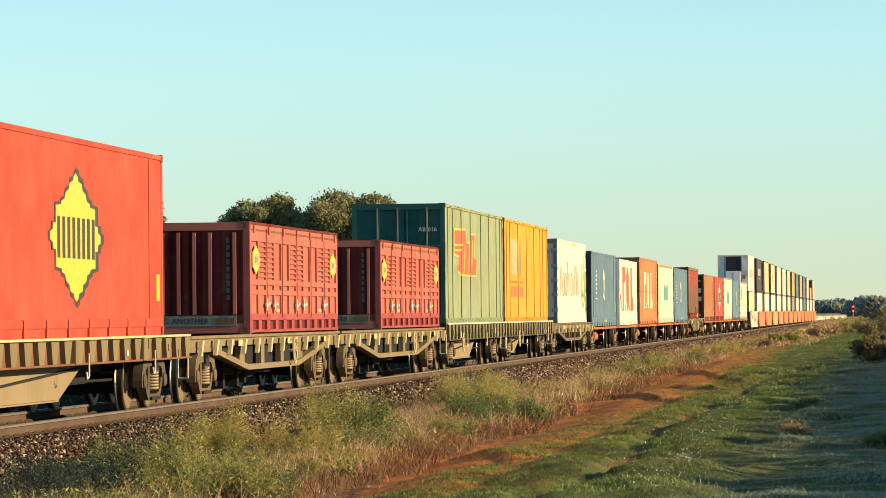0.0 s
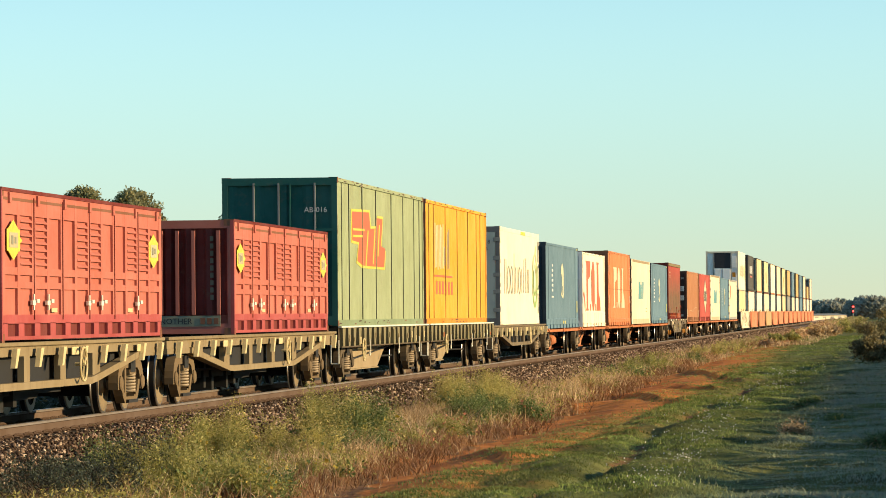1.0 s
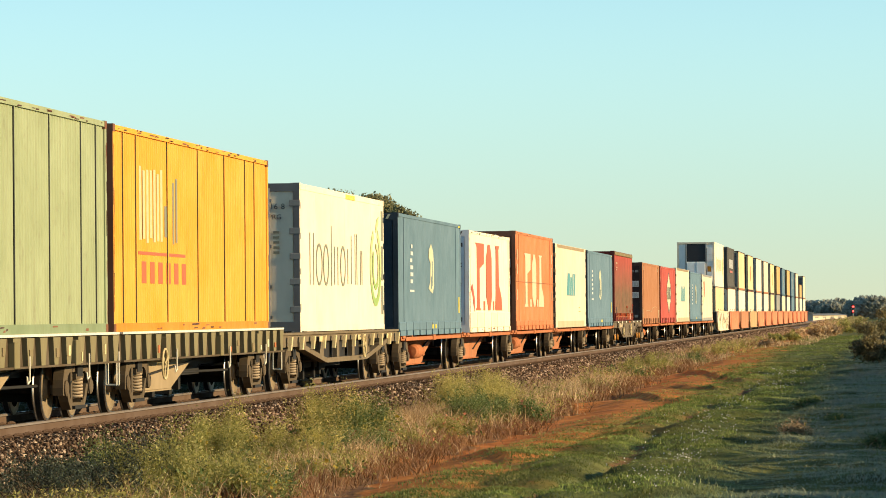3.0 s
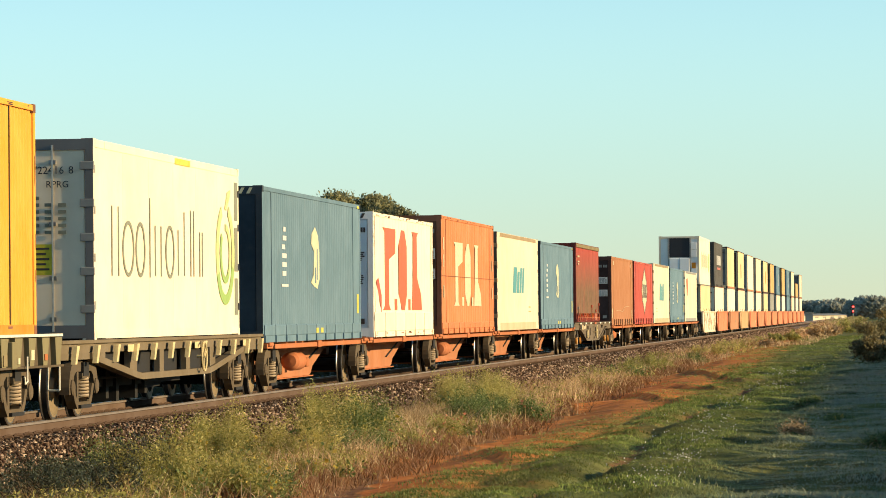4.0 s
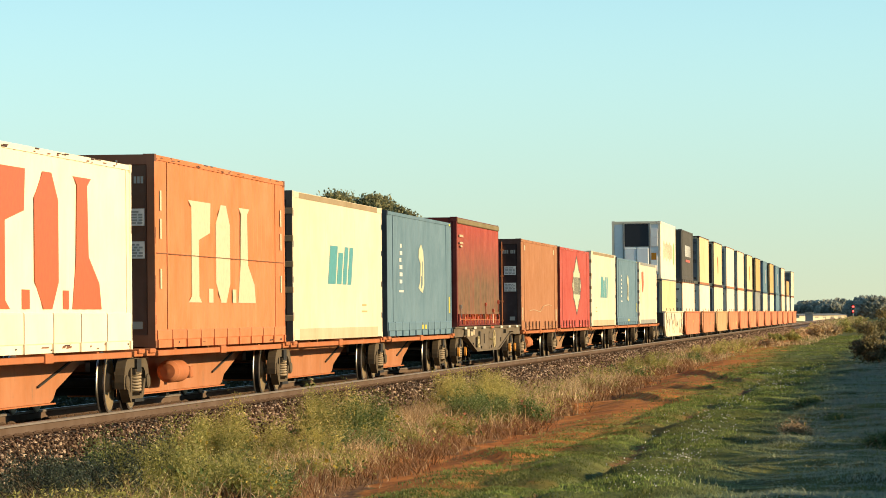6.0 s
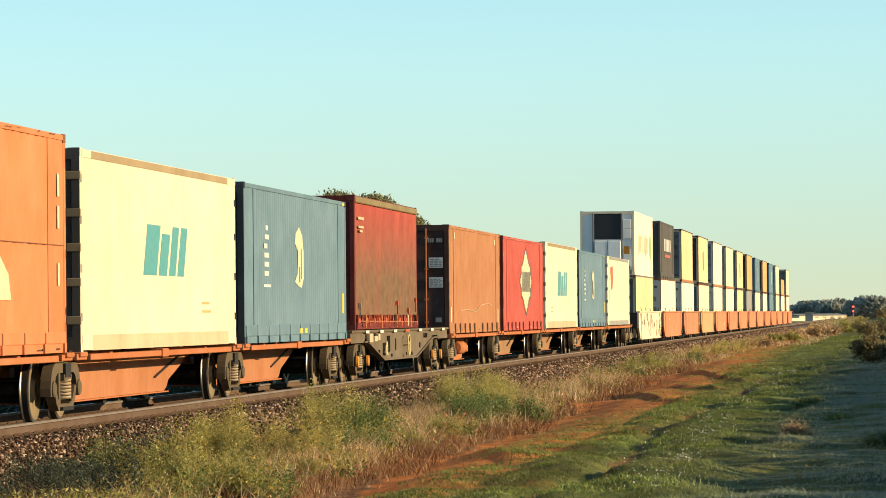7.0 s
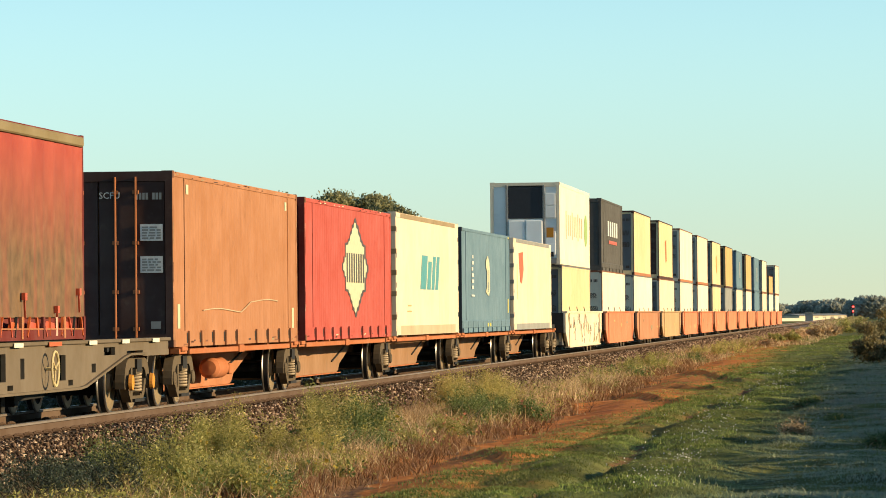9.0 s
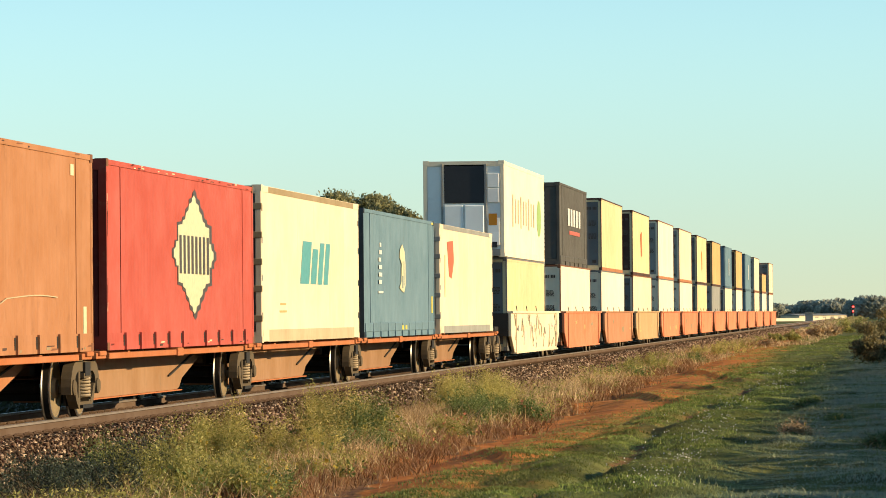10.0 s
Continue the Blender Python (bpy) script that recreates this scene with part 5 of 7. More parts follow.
def red_box(y0, y1):
    H = 2.05
    ob, L, W, H = container("red steel box with louvred side doors and yellow badges", y0, y1, 1.142, H, "boxred")
    shell(ob, L, W, H, "boxred")
    red_box_sides(ob, L, W, H, "boxred")
    # both end walls are darker than the sides: shade put into the red
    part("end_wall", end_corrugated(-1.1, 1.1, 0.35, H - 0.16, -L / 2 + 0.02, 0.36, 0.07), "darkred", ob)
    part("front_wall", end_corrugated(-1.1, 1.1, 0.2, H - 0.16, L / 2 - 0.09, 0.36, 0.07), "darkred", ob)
    for xx in (-0.95, -0.66, -0.37, -0.08, 0.21, 0.5, 0.95):
        part("end_rib", Geo().box(xx - 0.03, xx + 0.03, -L / 2 - 0.03, -L / 2 + 0.03, 0.36, H - 0.2), "boxred", ob)
    part("slogan_board", Geo().box(-1.1, 0.98, -L / 2 - 0.012, -L / 2 + 0.004, 0.15, 0.34), "logogrey", ob, "grey board with dark lettering")
    wording(ob, "ARE PASSING  ANOTHER", 0.145, pose(-0.30, -L / 2 - 0.016, 0.195, 90), "logoblack", "dark slogan lettering")
    for i in range(3):
        part("print_bar", Geo().box(0.62 + 0.12 * i, 0.70 + 0.12 * i, -L / 2 - 0.02, -L / 2 - 0.012, 0.19, 0.30), "umber", ob)
    for i in range(9):
        part("print_bar", Geo().box(0.80, 0.86, -L / 2 - 0.01, -L / 2 - 0.004, 0.62 + 0.13 * i, 0.71 + 0.13 * i), "grime", ob)
    return ob


def ribbed(label, y0, y1, z, H, mat, endmat, ribs, foot):
    """A tall container with wide ribbed bays of fine waves."""
    ob, L, W, H = container(label, y0, y1, z, H, mat)
    shell(ob, L, W, H, mat, roof=endmat)
    h, x = L / 2, W / 2
    for s in (1, -1):
        part("side_panel", corrugated(-h + 0.1, h - 0.1, 0.12, H - 0.08, s * (x - 0.03), s, 0.19, 0.014), mat, ob)
        u, v = sorted((s * x, s * (x - 0.06)))
        part("bottom_rail", Geo().box(u, v, -h + 0.1, h - 0.1, 0.0, 0.13), foot, ob, "darker bottom rail")
        for r in ribs:
            yy = -h + r * L
            u, v = sorted((s * (x - 0.03), s * (x + 0.015)))
            part("rib", Geo().box(u, v - 0.03 if s > 0 else v, yy - 0.03, yy + 0.03, 0.1, H - 0.02), mat, ob)
            part("rib_seam", Geo().box(u, v - 0.036 if s > 0 else v, yy - 0.06, yy - 0.028, 0.14, H - 0.06), "dark", ob)
    e = -h + 0.02
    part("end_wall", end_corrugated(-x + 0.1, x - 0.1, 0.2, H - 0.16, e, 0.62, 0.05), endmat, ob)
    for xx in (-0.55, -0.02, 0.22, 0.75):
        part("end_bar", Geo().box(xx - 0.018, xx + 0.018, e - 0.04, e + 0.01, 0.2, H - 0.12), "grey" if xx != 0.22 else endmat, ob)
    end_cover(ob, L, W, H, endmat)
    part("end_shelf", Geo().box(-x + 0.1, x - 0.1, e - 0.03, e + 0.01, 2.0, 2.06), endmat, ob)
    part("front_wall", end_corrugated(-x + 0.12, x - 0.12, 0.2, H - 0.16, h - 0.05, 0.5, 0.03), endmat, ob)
    return ob, L, W, H


def rust(ob, L, H, n, seed, mats=("umber", "darkbrown")):
    """Small scuffs and rust along the rails and corner posts."""
    r = random.Random(seed)
    for i in range(n):
        k = r.random()
        if k < 0.5:
            yy, zz, w, h = r.uniform(-L / 2 + 0.2, L / 2 - 0.2), H - r.uniform(0.02, 0.075), r.uniform(0.08, 0.5), r.uniform(0.012, 0.03)
        elif k < 0.75:
            yy, zz, w, h = r.uniform(-L / 2 + 0.2, L / 2 - 0.2), r.uniform(0.03, 0.10), r.uniform(0.1, 0.6), r.uniform(0.015, 0.04)
        else:
            yy, zz, w, h = r.choice((-1, 1)) * (L / 2 - r.uniform(0.03, 0.08)), r.uniform(0.2, H - 0.2), 0.03, r.uniform(0.08, 0.4)
        decal(ob, "scuff", [[(yy - w / 2, zz - h / 2), (yy + w / 2 * r.uniform(0.5, 1), zz - h / 2 * r.uniform(0.2, 1)), (yy + w / 2, zz + h / 2), (yy - w / 2 * r.uniform(0.4, 1), zz + h / 2)]], X - 0.001, r.choice(mats))


X = 1.225
XI = X - 0.012      # the waved sheets lie a little inside the frame
# the red container that leads the view
ob, L, W, H = iso("bright red steel container with a yellow stepped badge", 51.4, 67.3, 1.182, 2.87, "red", 10, end="plain", wave=0.5, depth=0.004, skirt=0.25)
emblem(ob, 0.70, 1.43, 4.0, 2.02, XI)
decal(ob, "tab", [rect(L / 2 - 0.45, 0.75, 0.28, 0.42)], XI, "logoyellow")
for k in range(4):
    decal(ob, "hazard_stripe", [[(L / 2 - 0.95 + 0.2 * k, H - 0.08), (L / 2 - 0.85 + 0.2 * k, H - 0.08), (L / 2 - 0.80 + 0.2 * k, H - 0.02), (L / 2 - 0.90 + 0.2 * k, H - 0.02)]], X + 0.002, "railyellow")
red_box(76.46, 88.7)
red_box(96.2, 108.75)

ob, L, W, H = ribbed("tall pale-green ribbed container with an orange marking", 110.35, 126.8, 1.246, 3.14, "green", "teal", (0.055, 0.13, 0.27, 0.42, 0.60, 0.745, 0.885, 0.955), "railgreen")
slant_mark(ob, -2.6, 1.92, 6.0, 1.2, X - 0.028, "logoorange", "logoyellow")
rust(ob, L, H, 60, 1)
wording(ob, "AB-016", 0.16, pose(0.80, -L / 2 - 0.03, 2.40, 90), "logowhite", "white container number")
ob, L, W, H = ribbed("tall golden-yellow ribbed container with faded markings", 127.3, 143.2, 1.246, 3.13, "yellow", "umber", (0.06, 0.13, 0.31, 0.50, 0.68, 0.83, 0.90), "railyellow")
for i in range(7):
    decal(ob, "faded_patch", [rect(-5.5 + 0.32 * i, 2.0 - 0.02 * (i % 3), 0.2, 1.15 - 0.08 * (i % 2))], X - 0.03, "bracket")
decal(ob, "dark_stroke", [rect(-2.45, 1.9, 0.16, 1.0), rect(-2.15, 1.95, 0.16, 1.05), rect(-3.2, 1.75, 0.2, 0.5)], X - 0.03, "logogrey")
for i in range(6):
    decal(ob, "faded_stroke", [rect(-5.2 + i * 0.75, 0.92, 0.4, 0.34)], X - 0.03, "logoorange")
decal(ob, "faded_stroke", [rect(-3.5, 1.22, 4.4, 0.05)], X - 0.03, "logoorange")

rust(ob, L, H, 60, 2)

# white grocery container, its name drawn as plain upright strokes
ob, L, W, H = panel_van("cream-white insulated container with slim dark strokes and a green fruit shape", 147.4, 161.25, 1.142, 2.95, "white", "white", 0.14)
r = random.Random(9)
for i, (yy, w, hh, dz) in enumerate(((-4.2, 0.9, 1.05, 0), (-3.1, 0.9, 0.8, -0.1), (-2.05, 0.75, 0.8, -0.1), (-1.2, 0.14, 1.25, 0.1), (-0.45, 0.9, 0.8, -0.1), (0.65, 0.75, 0.8, -0.1), (1.45, 0.3, 0.75, -0.1), (2.05, 0.35, 1.05, 0.05), (2.85, 0.5, 1.1, 0.07), (3.75, 0.45, 0.75, -0.1))):
    z, yy = 1.47 + dz, yy - 1.0
    if i in (1, 2, 5):
        oval(ob, "name_stroke", yy, z, w, hh, 0.10, X + 0.002, "logogrey")
    else:
        for q in ((-0.25, 0.25) if w > 0.4 else (0.0,)):
            decal(ob, "name_stroke", [rect(yy + q * w * 1.2, z, 0.07, hh)], X + 0.002, "logogrey")
for i, (w, a0, a1, m) in enumerate(((1.75, 3.5, 6.1, "logogreen"), (1.75, 2.0, 3.6, "fruitpale"), (1.75, -0.3, 1.2, "fruitpale"), (1.0, 2.4, 5.6, "logogreen"), (1.0, -0.9, 1.6, "fruitpale"))):
    oval(ob, "fruit_mark", 5.35, 1.42, w, 0.92 * w, 0.30 if w > 1.5 else 0.2, X + 0.002 + 0.001 * i, m, a0, a1)
decal(ob, "fruit_mark", [[(5.3, 2.2), (5.5, 2.18), (5.85, 2.4), (5.95, 2.55), (5.6, 2.5)]], X + 0.002, "fruitpale")
end_cover(ob, L, W, H, "slate")
decal(ob, "tab", [rect(0.9, H - 0.09, 1.5, 0.10)], X + 0.006, "logoyellow")
part("notice", Geo().box(0.2, 0.62, -L / 2 - 0.03, -L / 2 - 0.022, 0.95, 1.4), "logoyellow", ob, "yellow notice")
for k in range(5):
    part("notice_line", Geo().box(0.25, 0.57 - 0.05 * (k % 2), -L / 2 - 0.033, -L / 2 - 0.029, 1.02 + 0.075 * k, 1.05 + 0.075 * k), "logodark", ob)
wording(ob, "722416 8", 0.16, pose(0.66, -L / 2 - 0.03, H - 0.52, 90), "logoblack", "black container number")
wording(ob, "RPRG", 0.14, pose(0.72, -L / 2 - 0.03, H - 0.72, 90), "logoblack", "black container code")
for k in range(16):
    part("print_bar", Geo().box(0.3 + 0.2 * (k % 3), 0.42 + 0.2 * (k % 3), -L / 2 - 0.012, -L / 2 - 0.006, 1.55 + 0.1 * (k // 3), 1.60 + 0.1 * (k // 3)), "logogrey", ob)
for z0, z1 in ((0.35, 1.0), (1.12, 1.9), (2.02, 2.7)):
    decal(ob, "frame_slot", [[(L / 2 - 0.5, z0), (L / 2 - 0.16, z0), (L / 2 - 0.16, z1), (L / 2 - 0.5, z1)]], X - 0.002, "logogrey")

BLUE = "slate-blue steel container with a pale crest"
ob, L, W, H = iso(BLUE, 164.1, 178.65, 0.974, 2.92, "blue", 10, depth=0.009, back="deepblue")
header_stripes(ob, L, W, H, "logocream", True)
bird_mark(ob, 0.0, 1.66, 1.25, XI)
yellow_tabs(ob, L, H, XI)
FCW = "white steel container with tall orange block marking"
# near end in the lighter white, its colour making up for weak light
ob, L, W, H = iso(FCW, 180.95, 193.35, 0.974, 2.83, "white", 6, ends=0.4, wave=0.6, depth=0.008, skirt=0.55, back="brightwhite")
header_stripes(ob, L, W, H, "logodark")
rust(ob, L, H, 45, 3)
slab_letters(ob, -0.25, 1.56, 8.6, 1.9, XI, "logoorange")
decal(ob, "orange_streak", [[(-5.6, 1.25), (-5.2, 1.0), (-4.6, 0.55), (-4.6, 0.95), (-5.2, 1.35)]], XI, "logored")
plates(ob, L, W, H, "logodark")
ob, L, W, H = iso("orange steel container with tall cream block marking", 195.4, 209.85, 0.974, 3.08, "orange", 10, wave=0.5, depth=0.015, skirt=0.28, back="umber")
rust(ob, L, H, 40, 4, ("umber", "darkbrown"))
slab_letters(ob, -0.2, 1.58, 8.0, 1.7, XI, "logocream")
part("belt_seam", Geo().box(X - 0.03, X + 0.003, -L / 2 + 0.12, L / 2 - 0.12, 1.503, 1.515), "umber", ob)
for yy in (-L / 2 + 0.55, L / 2 - 0.55):
    for zz in (2.35, 1.9, 1.1):
        decal(ob, "print_bar", [rect(yy, zz, 0.14, 0.32)], X, "logocream")
plates(ob, L, W, H)
TOL = "cream smooth-sided container with a teal marking"
ob, L, W, H = panel_van(TOL, 210.9, 225.4, 0.974, 2.94, "cream", "footband", back="navy", cant="cantrail")
end_cover(ob, L, W, H, "navy")
slant_bars(ob, 0.0, 1.55, 3.4, 0.8, X - 0.003, "logoteal")
decal(ob, "print_bar", [rect(4.0, 0.58, 0.95, 0.04), rect(3.95, 0.72, 0.75, 0.04)], X - 0.003, "ochre")
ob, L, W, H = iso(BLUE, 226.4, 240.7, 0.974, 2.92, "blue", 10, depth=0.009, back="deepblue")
header_stripes(ob, L, W, H, "logocream", True)
bird_mark(ob, 0.05, 1.64, 1.2, XI)
yellow_tabs(ob, L, H, XI)


def curtain_box():
    """A soft-sided container: sagging red curtain under a dusty cant rail, buckled straps along the foot."""
    ob, L, W, H = container("faded red curtain-sided container, streaked with dust", 242.2, 254.25, 1.142, 2.95, "curtain", name="curtain_container")
    shell(ob, L, W, H, "darkred", roof="grey")
    h, x = L / 2, W / 2
    ny, nz = 60, 14
    for s in (1, -1):
        g = Geo()
        vs, fs = [], []
        for i in range(ny + 1):
            for k in range(nz + 1):
                yy, zz = -h + 0.12 + (L - 0.24) * i / ny, 0.33 + (H - 0.51) * k / nz
                d = 0.012 * math.sin(i * 1.7) + 0.016 * math.sin(i * 0.45 + 0.3 * k) * (1 - k / nz)
                vs.append((s * (x - 0.01 + d), yy, zz))
        for i in range(ny):
            for k in range(nz):
                a = i * (nz + 1) + k
                q = (a, a + nz + 1, a + nz + 2, a + 1)
                fs.append(q if s > 0 else q[::-1])
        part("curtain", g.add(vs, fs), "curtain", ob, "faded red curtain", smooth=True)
        u, v = sorted((s * (x - 0.05), s * (x + 0.03)))
        part("cant_rail", Geo().box(u, v, -h + 0.1, h - 0.1, H - 0.17, H - 0.03), "tan", ob, "dusty tan cant rail", bevel=0.02)
        part("side_rail", Geo().box(u, v, -h + 0.1, h - 0.1, 0.02, 0.16), "darkred", ob)
    r = random.Random(4)
    part("foot_line", Geo().bar((x + 0.03, -h + 0.15, 0.20), (x + 0.03, h - 0.15, 0.16), 0.012, 5), "spine", ob)
    for i in range(9):
        yy = -h + 0.2 + i * (L - 0.4) / 8
        part("foot_post", Geo().box(x, x + 0.04, yy - 0.06, yy + 0.06, 0.04, 0.34), "spine" if i % 2 else "darkred", ob, "rusty strap post")
    for i in range(26):
        yy = -h + 0.4 + i * (L - 0.8) / 25
        part("strap", Geo().bar((x + 0.02, yy, 0.33), (x + 0.03, yy + r.uniform(-0.25, 0.25), 0.07), 0.022, 4), r.choice(("logored", "logored", "logoorange", "dark")), ob)
    for i in range(9):
        yy = -h + 0.5 + i * (L - 1.0) / 9
        part("torn_flap", Geo().prism([(yy, 0.10), (yy + 0.75, 0.08), (yy + 0.68, 0.25), (yy + 0.1, 0.28)], "x", x + 0.0, x + 0.012), "logoorange" if i in (2, 5) else "logored", ob)
    for yy, zz in ((-h + 0.6, 0.55), (1.6, 0.62), (h - 0.6, 0.7), (h - 2.2, 0.45)):
        part("buckle", Geo().bar((x + 0.03, yy, zz), (x + 0.03, yy + 0.06, zz - 0.3), 0.018, 4).box(x + 0.01, x + 0.06, yy - 0.07, yy + 0.07, zz - 0.06, zz + 0.04), "steel" if yy < 0 else "logored", ob)
    part("end_wall", Geo().box(-x + 0.12, x - 0.12, -h + 0.02, -h + 0.05, 0.2, H - 0.16), "darkred", ob)
    decal(ob, "print_bar", [rect(-h + 0.9, 2.45, 1.0, 0.06), rect(-h + 0.9, 2.26, 0.9, 0.05), rect(-h + 0.9, 2.17, 0.5, 0.05)], x + 0.03, "footband")


curtain_box()
ob, L, W, H = iso("worn brown-orange steel container with dark doors and scuffs", 261.85, 276.3, 0.974, 2.87, "brown", 9, skirt=0.26, rods="wagonorange", back="darkbrown", plain_skirt=True)
plates(ob, L, W, H)
wording(ob, "SCFU", 0.15, pose(0.22, -L / 2 - 0.03, 2.42, 90), "logowhite", "white container prefix")
line = [(-4.2 + 0.38 * i, 0.60 + 0.03 * math.sin(i * 0.4) + (0.17 if i > 11 else 0.0) * min(1, (i - 11) / 3)) for i in range(24)]
g = Geo().prism([(p, q - 0.008) for p, q in line] + [(p, q + 0.008) for p, q in line[::-1]], "x", X - 0.001, X + 0.007)
part("scrape", g, "footband", ob, "pale scrape")
rust(ob, L, H, 50, 6, ("darkbrown", "umber", "cantrail"))
for yy, zz in ((-L / 2 + 1.5, 2.6), (L / 2 - 1.5, 2.6), (-L / 2 + 0.6, 0.5), (L / 2 - 0.6, 0.45)):
    decal(ob, "sticker", [rect(yy, zz, 0.24, 0.16 if zz > 1 else 0.4)], XI, "logocream")
ob, L, W, H = iso("red steel container with a cream stepped badge", 277.4, 291.95, 0.974, 2.86, "badgered", 9, skirt=0.26, back="darkred", plain_skirt=True)
rust(ob, L, H, 40, 5, ("darkbrown", "darkred", "logocream"))
emblem(ob, 0.7, 1.53, 4.3, 2.18, XI, "logocream")
ob, L, W, H = panel_van(TOL, 292.95, 307.3, 0.974, 2.93, "cream", "footband", back="navy", cant="cantrail")
slant_bars(ob, 0.2, 1.55, 3.7, 0.85, X - 0.003, "logoteal")
decal(ob, "print_bar", [rect(-4.4, 0.58, 0.95, 0.04), rect(-4.4, 0.72, 0.75, 0.04)], X - 0.003, "ochre")
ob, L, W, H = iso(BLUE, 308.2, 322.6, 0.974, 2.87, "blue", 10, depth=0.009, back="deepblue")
header_stripes(ob, L, W, H, "logocream", True)
bird_mark(ob, 0.2, 1.6, 1.15, X)
yellow_tabs(ob, L, H, XI)
ob, L, W, H = panel_van("cream smooth-sided container with a small red-orange flag mark", 324.0, 338.4, 0.974, 2.85, "cream", band=0.2)
decal(ob, "flag_mark", [[(-5.4, 2.4), (-3.9, 2.45), (-3.7, 1.9), (-4.3, 1.45), (-4.9, 1.5)]], X, "logoorange")
decal(ob, "flag_mark", [rect(-5.9, 1.5, 0.35, 1.1)], X, "paleyellow")

# double-stacked boxes in the wells: (offset, length, colour) below and above
low = [("paleyellow", 14.0), ("white", 14.6), ("white", 14.6), ("cream", 14.6), ("white", 14.6), ("white", 14.6), ("paleyellow", 13.2), ("grey", 13.2), ("cream", 13.2), ("white", 13.2), ("blue", 13.2), ("cream", 13.2), ("white", 13.2), ("white", 13.2)]
high = [("white", 14.6, -0.5), ("navy", 13.2, 0), ("paleyellow", 13.2, 0.4), ("paleyellow", 13.2, 0), ("white", 14.6, 0), ("cream", 14.0, 0), ("paleyellow", 13.2, 0), ("ochre", 13.2, 0.6), ("blue", 12.2, 0.8), ("ochre", 13.2, 0), ("blue", 13.2, -0.8), ("cream", 13.2, 0), ("ochre", 12.2, 0), ("cream", 13.2, 0)]
WORD = {"paleyellow": "pale yellow", "white": "cream-white", "cream": "cream", "grey": "blue-grey", "blue": "slate-blue", "ochre": "ochre-yellow", "navy": "charcoal", "yellow": "golden yellow", "orange": "orange"}
for k in range(14):
    y = WELL0 + PITCH * k + 0.4
    m, ln = low[k]
    tag = "%s container sitting low in a well wagon" % WORD[m]
    # slate, grey and brown near ends carry their shade as paint
    if m in ("white", "cream", "paleyellow"):
        ob, L, W, H = panel_van(tag, y, y + ln, 0.365, 2.835, m, m, 0.3, end="plain", marks=False, back="slate" if k in (0, 3, 6, 8) else None)
        edge_trim(ob, L, W, H, "umber" if k % 2 else "slate")
    else:
        ob, L, W, H = iso(tag, y, y + ln, 0.365, 2.835, m, 6)
    plates(ob, L, W, H, "logodark")
    m, ln, dy = high[k]
    Hh = 1.7 if k == 12 else 2.9
    tag = "%s container stacked on a lower box" % WORD[m]
    if k == 0:
        ob, L, W, H = panel_van("cream-white refrigerated container with dark cooling grille, stacked on a lower box", y + dy, y + dy + ln, 3.2, Hh, m, m, 0.2, end="none", marks=False)
        e = -L / 2
        # the front takes the lighter white, bounced light put into its colour
        part("end_wall", Geo().box(-1.1, 1.1, e + 0.03, e + 0.06, 0.1, H - 0.1), "brightwhite", ob)
        part("cooling_grille", Geo().box(-0.59, 0.62, e + 0.0, e + 0.04, 1.62, H - 0.12), "logoblack", ob, "dark cooling grille")
        part("unit_cover", Geo().box(-0.59, -0.01, e - 0.04, e + 0.04, 0.55, 1.56), "brightwhite", ob, "white unit cover", bevel=0.03)
        part("unit_cover", Geo().box(0.02, 0.62, e - 0.05, e + 0.04, 0.55, 1.56), "brightwhite", ob, "white unit cover", bevel=0.03)
        part("column_frame", Geo().box(-0.68, -0.63, e - 0.03, e + 0.03, 0.1, H - 0.1), "grey", ob)
        part("column_frame", Geo().box(0.64, 0.69, e - 0.03, e + 0.03, 0.1, H - 0.1), "grey", ob)
        for zz in (2.45, 2.0, 1.1, 0.7):
            part("hatch", Geo().box(0.72, 1.07, e - 0.015, e + 0.03, zz - 0.36, zz + 0.06), "brightwhite", ob, "cream hatch", bevel=0.01)
        part("notice", Geo().box(0.75, 1.0, e - 0.02, e - 0.01, 0.95, 1.3), "railyellow", ob, "orange notice")
        part("control_box", Geo().box(0.55, 1.0, e - 0.04, e + 0.03, 0.28, 0.45), "logoblack", ob)
        part("sill_box", Geo().box(-1.0, 1.1, e - 0.02, e + 0.03, 0.04, 0.24), "grey", ob)
        for i in range(9):
            decal(ob, "name_stroke", [rect(-4.4 + i * 0.95, 1.45, 0.3, 0.75 + 0.25 * (i % 3 == 0))], X + 0.002, "footband")
        decal(ob, "fruit_mark", [[(5.2 + 0.8 * math.cos(a), 1.4 + 0.6 * math.sin(a)) for a in [2 * math.pi * q / 16 for q in range(16)]]], X + 0.002, "logogreen")
        continue
    if m in ("white", "cream", "paleyellow", "ochre"):
        ob, L, W, H = panel_van(tag, y + dy, y + dy + ln, 3.2, Hh, m, m, 0.16, end="plain", marks=False, top=0.1, back="darkbrown" if k in (3, 7, 9) else "grey" if k in (4, 5, 11) else "slate")
        edge_trim(ob, L, W, H, "darkbrown" if k in (2, 3, 6, 7, 9) else "umber", "spine" if k in (2, 4, 5) else None)
        plates(ob, L, W, H, "logodark")
    else:
        ob, L, W, H = iso(tag, y + dy, y + dy + ln, 3.2, Hh, m, 6)
    if k == 1:
        for i in range(5):
            decal(ob, "print_bar", [rect(-2.4 + i * 1.3, 1.75, 0.85, 0.62)], X, "logowhite")
        decal(ob, "red_bar", [rect(0.3, 1.2, 5.0, 0.14)], X + 0.002, "logored")
